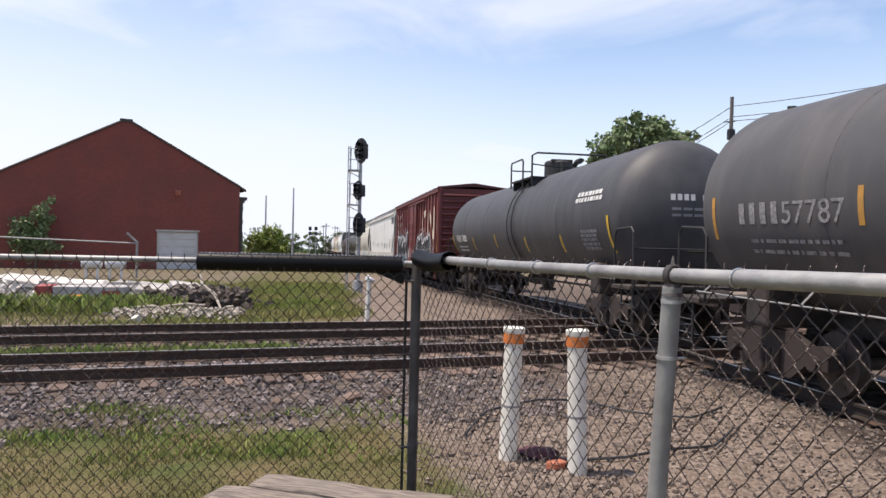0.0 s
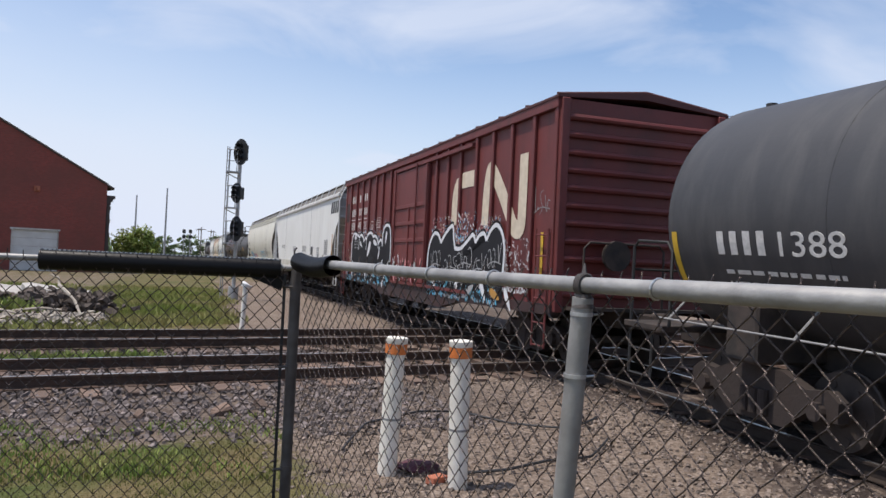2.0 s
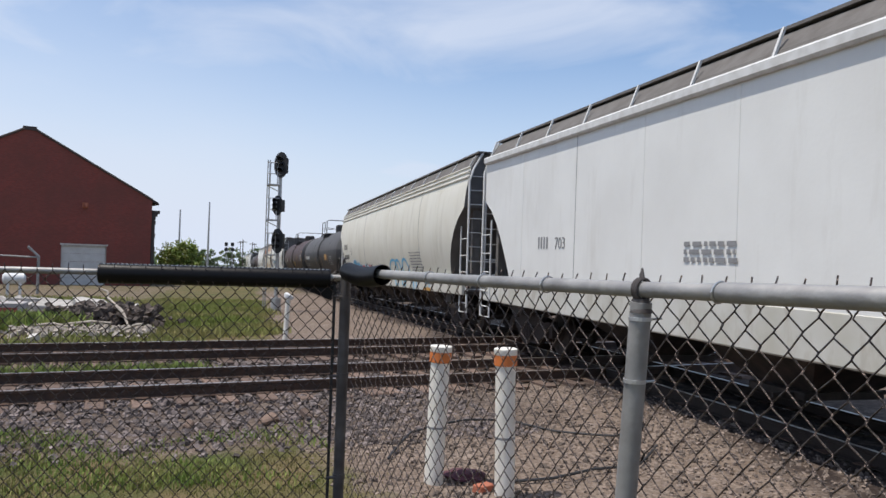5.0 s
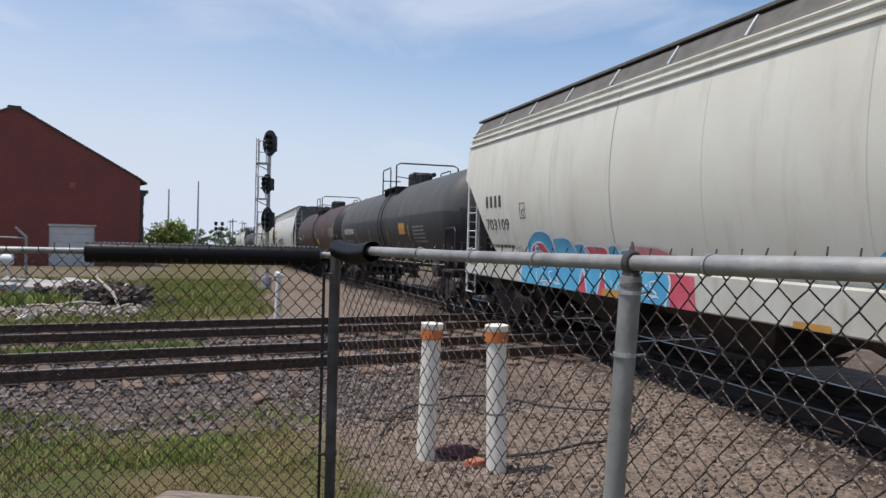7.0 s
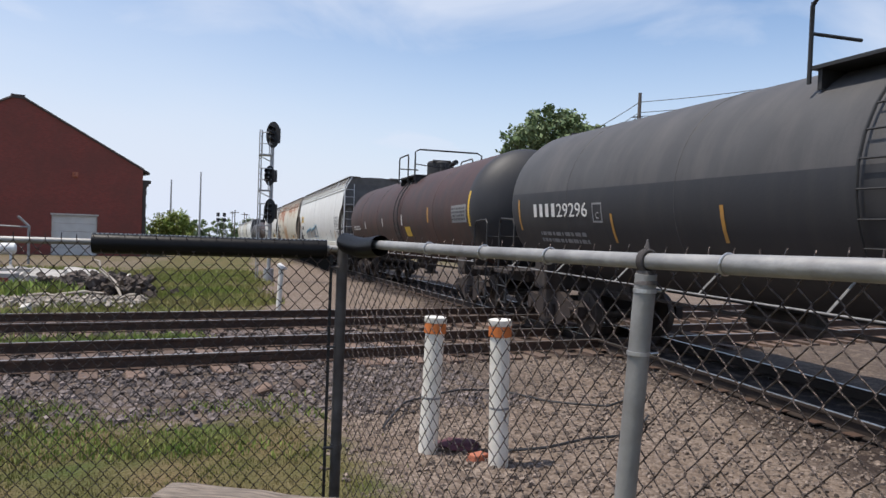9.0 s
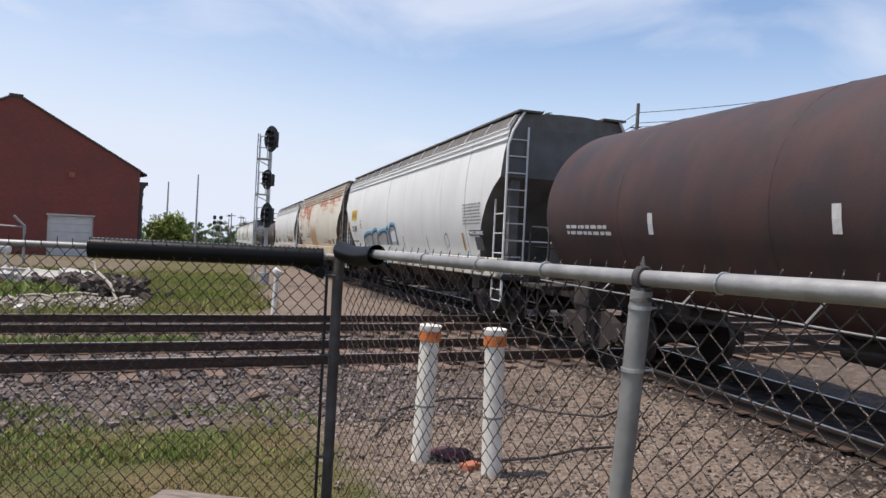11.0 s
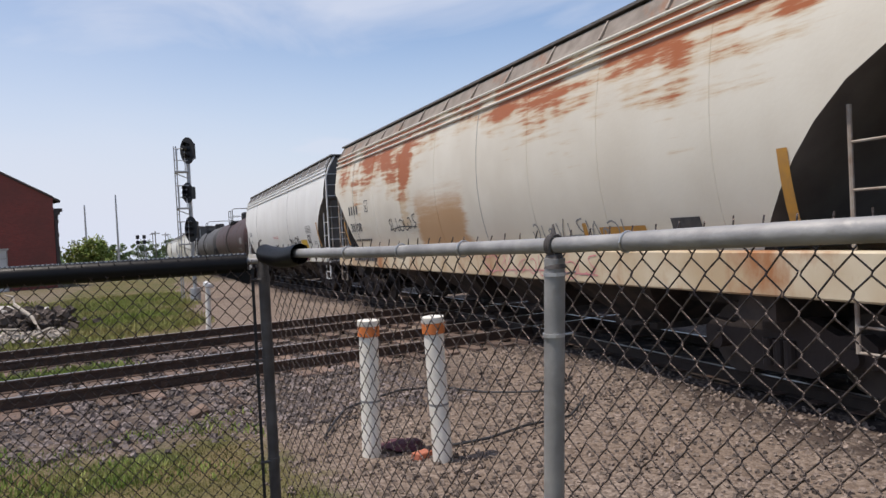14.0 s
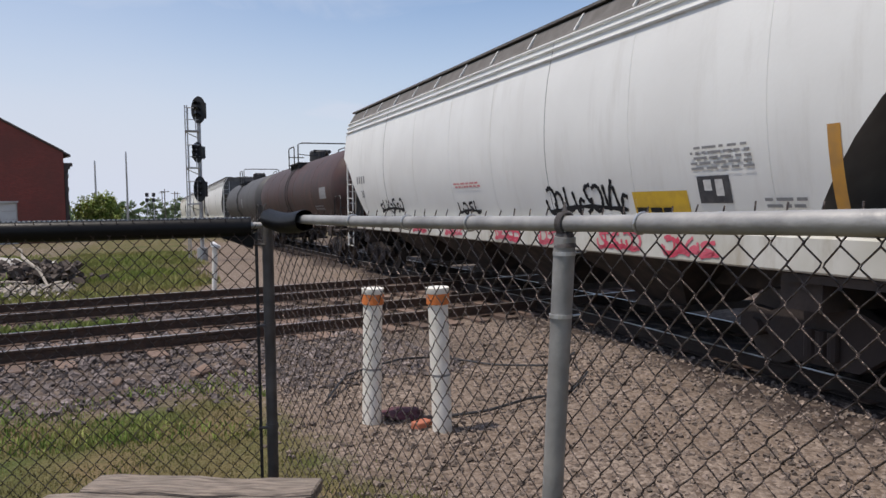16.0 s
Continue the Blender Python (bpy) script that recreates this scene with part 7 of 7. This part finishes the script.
for k in range(5):
    box(bm, DG0 + 0.05, DG1 - 0.05, 0.12, 0.18, -0.9 + 0.585 * k, -0.9 + 0.585 * k + 0.575, 0.01)
dr = part("door", bm, M["door_grey"], house, "pale grey roll-up door")
bm = B(); box(bm, DG0 - 0.08, DG1 + 0.08, -0.06, 0.15, DH, DH + 0.12); box(bm, DG0 - 0.05, DG0 + 0.05, 0.02, 0.15, -0.9, DH); box(bm, DG1 - 0.05, DG1 + 0.05, 0.02, 0.15, -0.9, DH)
part("door_frame", bm, M["concrete"], house)
bm = B(); box(bm, 3.5, 3.9, -0.10, 0.0, 4.75, 5.15, 0.03); tube(bm, [(3.7, -0.1, 4.95), (3.7, -0.35, 5.0), (3.7, -0.4, 4.8)], 0.08, 8)
part("wall_lamp", bm, M["brick_red"], house, "small rusty wall lamp", True)


def leaf_mass(n, blobs, size, seed, ground=None):
    """Leaves as small bent triangles gathered in clumps on branches' ends."""
    r = np.random.RandomState(seed)
    V, Fc = [], []
    tot = sum(b[3] * b[4] * b[5] for b in blobs)
    for bx, by, bz, rx, ry, rz in blobs:
        k = int(n * rx * ry * rz / tot)
        m = max(6, k // 26)
        d = r.normal(size=(m, 3)); d /= np.linalg.norm(d, axis=1)[:, None]
        cl = np.array([bx, by, bz]) + d * np.array([rx, ry, rz]) * (r.uniform(0.45, 1.08, (m, 1)))
        c = cl[r.randint(0, m, k)] + r.normal(size=(k, 3)) * np.array([rx, ry, rz]) * 0.13
        a = r.normal(size=(k, 3)); a /= np.linalg.norm(a, axis=1)[:, None]
        b = np.cross(a, r.normal(size=(k, 3))); b /= np.linalg.norm(b, axis=1)[:, None]
        s = size * r.uniform(0.5, 1.4, (k, 1))
        V.append(np.stack([c - a * s, c + b * s * 0.55, c + a * s, c - b * s * 0.55], 1).reshape(-1, 3))
    V = np.concatenate(V)
    return V.tolist(), np.arange(len(V)).reshape(-1, 4).tolist()


def tree(x, y, h, trunk_h, blobs, n, size, label, seed, mat="leaf", name="tree"):
    t = thing(name, label, name, pose(x, y, 0))
    bm = B()
    r = random.Random(seed)
    tube(bm, [(0, 0, float(fall(y)) - 0.2), (0.05, 0, trunk_h * 0.5), (0, 0.1, trunk_h)], [h * 0.026, h * 0.02, h * 0.014], 10)
    for b in blobs:
        tube(bm, [(0, 0.05, trunk_h * r.uniform(0.6, 1.0)), ((b[0]) * 0.5, b[1] * 0.5, (trunk_h + b[2]) / 2), (b[0], b[1], b[2] + b[5] * 0.3)], [h * 0.011, h * 0.007, h * 0.002], 6)
    part("trunk", bm, M["bark"], t, "brown trunk and limbs", True)
    V, Fc = leaf_mass(n, blobs, size, seed)
    c = new("crown", fast_mesh("crown", V, Fc, M[mat])); c.parent = t
    tagged(c, "uneven leafy crown", kind="stuff")
    return t


tree(29.5, 69.0, 15, 7.5, [(0, 0, 12.0, 2.4, 2.2, 2.2), (-3.0, 0.3, 11.4, 2.1, 2.0, 1.8), (2.7, 0, 11.8, 2.3, 2.0, 1.8), (-1.4, 0, 13.2, 1.5, 1.5, 1.2), (1.2, 0.4, 13.2, 1.4, 1.3, 1.1), (4.4, 0, 12.2, 1.0, 1.2, 0.9), (-4.3, 0, 10.2, 1.2, 1.4, 1.3), (0.5, 0, 9.8, 3.2, 2.0, 1.6)], 9000, 0.24, "tall leafy green tree behind the train", 21)
tree(-6.0, 69.8, 3, 0.6, [(-0.8, 0, 1.3, 1.0, 0.9, 1.2), (0.5, 0, 1.6, 1.0, 0.9, 1.3), (1.3, 0, 0.8, 0.8, 0.8, 0.9), (0.1, 0, 0.2, 1.6, 1.0, 0.8)], 6500, 0.12, "round green bush beside the warehouse", 22, mat="weeds", name="bush")
tree(-20.3, 55.2, 4, 0.8, [(-0.9, 0, 1.4, 0.9, 0.5, 1.4), (0.2, 0, 2.2, 0.8, 0.5, 1.6), (0.9, -0.1, 3.1, 0.5, 0.4, 1.0), (0, 0, 0.9, 1.4, 0.6, 0.9)], 3600, 0.12, "climbing bush against the brick gable", 23, mat="leaf", name="bush")
for i, (x, y, s) in enumerate(((-11, 200, 1.0), (-4.5, 215, 1.1), (-17, 210, 1.1), (3, 260, 1.3), (-28, 190, 1.3), (-40, 180, 1.6))):
    tree(x, y, 4 * s, 0.5, [(0, 0, 0.9 * s, 2.2 * s, 1.5, 1.7 * s), (2.2 * s, 0, 0.2 * s, 1.8 * s, 1.4, 1.4 * s), (-2.2 * s, 0, 0.1 * s, 1.8 * s, 1.4, 1.4 * s), (0, 0, -1.8, 3.6 * s, 1.4, 1.7)], 1700, 0.3, "distant dark green tree by the line", 30 + i)


def hedge_row(r, n):
    x = r.uniform(-260, 420, n)
    y = 300 + 20 * np.sin(x * 0.03) + r.uniform(-8, 8, n)
    h = (2.2 + 1.6 * np.sin(x * 0.11) + 1.2 * np.sin(x * 0.31 + 1)) * r.uniform(0, 1, n)
    return np.stack([x, y, np.maximum(h, 0.1) * 1.6 + fall(y)], 1)


blades("far_trees", 9000, hedge_row, 1.4, 0.7, M["leaf"], "far line of trees on the horizon", 41, "trees")

# ---------------------------------------------------------------- rail signal
sig = thing("signal_mast", "slim railway signal mast with three black oval heads and a ladder", "railway signal", pose(1.06, 31.0, 0))
bm = B(); tube(bm, [(0, 0, -0.45), (0, 0, 5.2)], 0.075, 12); tube(bm, [(0, 0, -0.45), (0, 0, 0.2)], 0.2, 12)
part("mast", bm, M["sig_grey"], sig, "grey steel mast", True)
bm = B()
for x in (-0.50, -0.42):
    tube(bm, [(x, 0.1, -0.35), (x, 0.1, 5.75)], 0.024, 6)
for k in range(18):
    tube(bm, [(-0.50, 0.1, 0.4 + 0.3 * k), (-0.42, 0.1, 0.4 + 0.3 * k)], 0.012, 5)
part("ladder", bm, M["sig_grey"], sig, "narrow grey ladder", True)
for z in (4.72, 3.3, 1.9):
    bm = B()
    box(bm, -0.52, 0.0, -0.25, 0.3, z, z + 0.05)
    for x in (-0.40, -0.12):
        tube(bm, [(x, -0.24, z), (x, -0.24, z + 0.85), (x + 0.05, -0.24, z + 0.9)], 0.02, 6)
    tube(bm, [(-0.50, -0.24, z + 0.9), (0.0, -0.24, z + 0.9)], 0.02, 6); tube(bm, [(-0.50, -0.24, z + 0.45), (0.0, -0.24, z + 0.45)], 0.016, 6)
    tube(bm, [(-0.5, 0, z - 0.02), (0, 0, z - 0.25)], 0.02, 6)
    part("platform", bm, M["sig_grey"], sig, "small grey maintenance platform with a rail", True)
for x, z, w, hh, yaw in ((0.10, 5.55, 0.30, 0.52, -28), (0.05, 3.92, 0.24, 0.40, -38), (0.08, 2.50, 0.27, 0.50, -32)):
    hd = B()
    N = 28
    f0 = [hd.verts.new((w * math.cos(2 * math.pi * k / N), -0.22, hh * math.sin(2 * math.pi * k / N))) for k in range(N)]
    f1 = [hd.verts.new((w * math.cos(2 * math.pi * k / N), -0.18, hh * math.sin(2 * math.pi * k / N))) for k in range(N)]
    hd.faces.new(f0); hd.faces.new(list(reversed(f1)))
    for k in range(N):
        hd.faces.new((f0[k], f1[k], f1[(k + 1) % N], f0[(k + 1) % N]))
    bmesh.ops.recalc_face_normals(hd, faces=hd.faces)
    box(hd, -w * 0.6, w * 0.6, -0.18, 0.12, -hh * 0.6, hh * 0.6, 0.03)
    head_ = part("signal_head", hd, M["sig_black"], sig, "black oval signal background")
    head_.matrix_basis = pose(x, 0, z, 0, 0, yaw)
    for dz in (-0.45, 0.0, 0.45):
        bm = B()
        ring = []
        for yy in (-0.22, -0.44):
            ring.append([bm.verts.new((0.095 * math.cos(a), yy, dz * hh + 0.095 * math.sin(a))) for a in [radians(-30 + 20 * k) for k in range(13)]])
        for k in range(12):
            bm.faces.new((ring[0][k], ring[0][k + 1], ring[1][k + 1], ring[1][k]))
        bmesh.ops.solidify(bm, geom=bm.faces[:], thickness=0.008)
        part("hood", bm, M["sig_black"], head_)
for x in (-4.5, -3.35):
    s2 = thing("signal_mast", "distant signal mast with dark heads", "railway signal", pose(x, 150, 0))
    bm = B(); tube(bm, [(0, 0, float(fall(150))), (0, 0, 3.6)], 0.07, 8); part("mast", bm, M["sig_grey"], s2)
    for z in (3.2, 2.2):
        bm = B(); box(bm, -0.3, 0.3, -0.2, 0.0, z - 0.35, z + 0.35, 0.05); part("signal_head", bm, M["sig_black"], s2)

# ---------------------------------------------------------------- poles and wires
for x, y, h in ((-9.6, 110, 7.45), (-5.75, 110, 8.7)):
    bm = B(); tube(bm, [(0, 0, float(fall(y)) - 0.2), (0, 0, h)], [0.17, 0.09], 8)
    tagged(new("tall_pole", mesh_from(bm, "tall_pole", M["sig_grey"], True)), "slim bare grey pole on the waste ground", "pole", "bare poles").matrix_basis = pose(x, y, 0)
for i, (x, y, h) in enumerate(((-1.6, 170, 4.5), (0.5, 210, 4.5), (-3.0, 240, 5), (1.5, 280, 5))):
    tp = thing("utility_pole", "distant wooden pole with a crossarm", "pole", pose(x, y, 0), "line of distant poles")
    bm = B(); tube(bm, [(0, 0, float(fall(y))), (0, 0, h)], 0.12, 6); part("post", bm, M["pole"], tp)
    bm = B(); box(bm, -0.9, 0.9, -0.06, 0.06, h - 0.6, h - 0.45); part("crossarm", bm, M["pole"], tp)
up = thing("utility_pole", "dark wooden utility pole carrying wires behind the train", "pole", pose(29.24, 52.4, 0))
bm = B(); tube(bm, [(0, 0, -1.0), (0, 0, 13.1)], [0.19, 0.13], 10); part("post", bm, M["pole"], up, smooth=True)
bm = B(); box(bm, -0.25, 0.25, -0.2, 0.2, 9.9, 10.7, 0.05); tube(bm, [(-0.6, 0, 11.2), (0.3, 0, 11.3)], 0.05, 6); part("transformer", bm, M["sig_black"], up, "black pole-top fitting")
for z, dz in ((12.4, 0.0), (11.6, -0.2), (11.3, -0.6)):
    bm = B()
    A_, C_ = Vector((29.24, 52.4, z)), Vector((48.5, 39.0, z + 3.3 + dz))
    L_ = Vector((21.5, 56.5, z - 4.6))
    pts = [L_.lerp(A_, k / 14) - Vector((0, 0, 1.0 * 4 * (k / 14) * (1 - k / 14) * 0.4)) for k in range(15)] + [A_.lerp(C_, k / 14) - Vector((0, 0, 1.2 * 4 * (k / 14) * (1 - k / 14) * 0.4)) for k in range(1, 15)]
    tube(bm, pts, 0.028, 5)
    tagged(new("power_line", mesh_from(bm, "power_line", M["cable"])), "thin black overhead wire", "wire", "overhead wires")

# ---------------------------------------------------------------- rubble and scrap beyond the tracks
def rubble(r, n):
    x = r.uniform(-16, -3.2, n)
    y = 23.5 + (x + 3) * -0.15 + r.normal(size=n) * 1.6
    h = 0.55 * np.exp(-((y - 23.5 - (x + 3) * -0.15) / 1.6) ** 2) * (0.6 + 0.4 * np.sin(x * 1.7))
    return np.stack([x, y, h * r.uniform(0.2, 1, n) + fall(y)], 1)


def chunks(name, n, place, size, mat, label, seed):
    ob = scatter_stones(name, n, place, size, label, seed)
    ob.data.materials[0] = mat
    return ob


chunks("rubble", 1100, rubble, 0.26, M["concrete"], "heap of broken pale concrete beyond the tracks", 51)
chunks("rubble", 420, lambda r, n: np.stack([r.normal(-3.7, 0.7, n), r.normal(21.8, 0.55, n), r.uniform(-0.12, 0.42, n)], 1), 0.19, M["debris"], "heap of dark scrap and earth beyond the tracks", 52)
chunks("rubble", 520, lambda r, n: np.stack([r.uniform(-5.4, -2.2, n), r.normal(19.6, 0.5, n), r.uniform(-0.08, 0.08, n)], 1), 0.11, M["driftwood"], "scattered bleached wood and stones", 53)
for i, (x, y, z, w, d, yaw, tip) in enumerate(((-5.0, 23.6, 0.28, 1.5, 0.9, 8, 10), (-6.3, 24.2, 0.34, 1.3, 0.8, -14, -6), (-4.3, 22.9, 0.40, 0.9, 0.7, 30, 14), (-7.9, 24.8, 0.36, 1.6, 0.9, 5, 5), (-9.6, 25.0, 0.40, 1.4, 0.9, -8, 8), (-11.5, 25.4, 0.38, 1.7, 1.0, 12, -7))):
    bm = box(B(), -w / 2, w / 2, -d / 2, d / 2, -0.09, 0.09, 0.02)
    bmesh.ops.subdivide_edges(bm, edges=bm.edges[:], cuts=2)
    for v in bm.verts:
        v.co += Vector((noise.noise(v.co * 3 + Vector((i, 0, 0))), noise.noise(v.co * 3 + Vector((0, i, 4))), 0.5 * noise.noise(v.co * 3 + Vector((7, 0, i))))) * 0.14
    tagged(new("concrete_slab", mesh_from(bm, "concrete_slab", M["concrete"])), "broken pale concrete slab tilted on the rubble heap", "slab", "concrete slabs").matrix_basis = pose(x, y, z, tip, tip * 0.5, yaw)
for i, (p, q, r_) in enumerate((((-3.45, 20.6, 0.72), (-2.75, 19.5, 0.05), 0.045), ((-3.45, 20.6, 0.72), (-3.7, 20.9, 0.95), 0.03), ((-4.3, 19.9, 0.12), (-3.2, 19.6, 0.2), 0.035), ((-2.9, 19.3, 0.05), (-2.4, 19.0, 0.24), 0.04), ((-5.0, 19.8, 0.10), (-4.1, 19.4, 0.12), 0.035))):
    bm = B(); m_ = (Vector(p) + Vector(q)) / 2 + Vector((0.08, 0, 0.06)); tube(bm, [p, m_, q], [r_, r_ * 0.9, r_ * 0.6], 7)
    tagged(new("log", mesh_from(bm, "log", M["driftwood"], True)), "bleached dead branch lying on the scrap heap", "log", "dead branches")
bx_ = thing("scrap_container", "long low white and red metal box behind weeds", "container", pose(-7.2, 21.9, float(fall(21.9)), 0, 0, 6))
bm = B(); box(bm, -0.35, 1.5, -0.35, 0.35, 0.12, 0.62, 0.02); part("body", bm, M["dirty_white"], bx_, "dirty white box body")
bm = B(); box(bm, -0.80, -0.36, -0.36, 0.36, 0.10, 0.64, 0.02); part("end", bm, M["red_metal"], bx_, "faded red end")
bm = B(); box(bm, 0.9, 1.35, -0.365, -0.355, 0.2, 0.5); part("panel", bm, M["red_metal"], bx_)
bm = B(); tube(bm, [(0, 0, 0), (0, 0, 0.02), (0, 0, 0.36), (0, 0, 0.4)], [0.15, 0.165, 0.14, 0.10], 16); tube(bm, [(0, 0, 0.12), (0, 0, 0.2)], 0.168, 16)
tagged(new("drum", mesh_from(bm, "drum", M["plastic_orange"], True)), "orange plastic drum lying in the weeds", "drum").matrix_basis = pose(-6.75, 20.6, float(fall(20.6)) + 0.27, 80, 0, 60)
for i, x in enumerate((-11.6, -10.5)):
    tk = thing("gas_tank", "small white horizontal gas tank on legs", "tank", pose(x, 38.5, float(fall(38.5)), 0, 0, 12), "white gas tanks")
    bm = B(); tube(bm, [(-0.48, 0, 0.85), (-0.40, 0, 0.85), (0.40, 0, 0.85), (0.48, 0, 0.85)], [0.15, 0.26, 0.26, 0.15], 16); part("shell", bm, M["white_metal"], tk, smooth=True)
    bm = B(); box(bm, -0.3, -0.2, -0.2, 0.2, -0.02, 0.7); box(bm, 0.2, 0.3, -0.2, 0.2, -0.02, 0.7); part("leg", bm, M["white_metal"], tk)
bm = B(); tube(bm, [(-24, 40.5, 1.75), (-10.5, 42.5, 1.35)], 0.05, 6); tube(bm, [(-10.5, 42.5, -0.6), (-10.5, 42.5, 1.4), (-11.0, 42.4, 1.9)], 0.07, 6); tube(bm, [(-24, 40.5, -0.6), (-24, 40.5, 1.8)], 0.07, 6)
tagged(new("guard_bar", mesh_from(bm, "guard_bar", M["galv"])), "long pale steel barrier bar on posts", "barrier")


# ---------------------------------------------------------------- movement
def motions():
    for ob, mid in MOVERS:
        rows = []
        for k in range(33):
            t = k * 0.5
            u = mid - travelled(t)
            p = SIDE + TD * (u - 8.0) + TN * 1.6
            za, zb = float(fall(p.y - 7)), float(fall(p.y + 7))
            rows.append((t, pose(p.x, p.y, RAIL_TOP + (za + zb) / 2, math.degrees(math.atan2(zb - za, 14)), 0, 1.8)))
        walk(ob, rows)
    # wheels roll on the rails
    for ws, ob, y in WHEELS:
        if not -10 < ob["middle"] < 200:
            continue
        rows = []
        for k in range(0, 481):
            t = k / 30
            turn = -math.degrees(travelled(t) / 0.42)
            rows.append((t, pose(0, y, 0.42, -turn % 360, 0, 0)))
        walk(ws, rows)


motions()
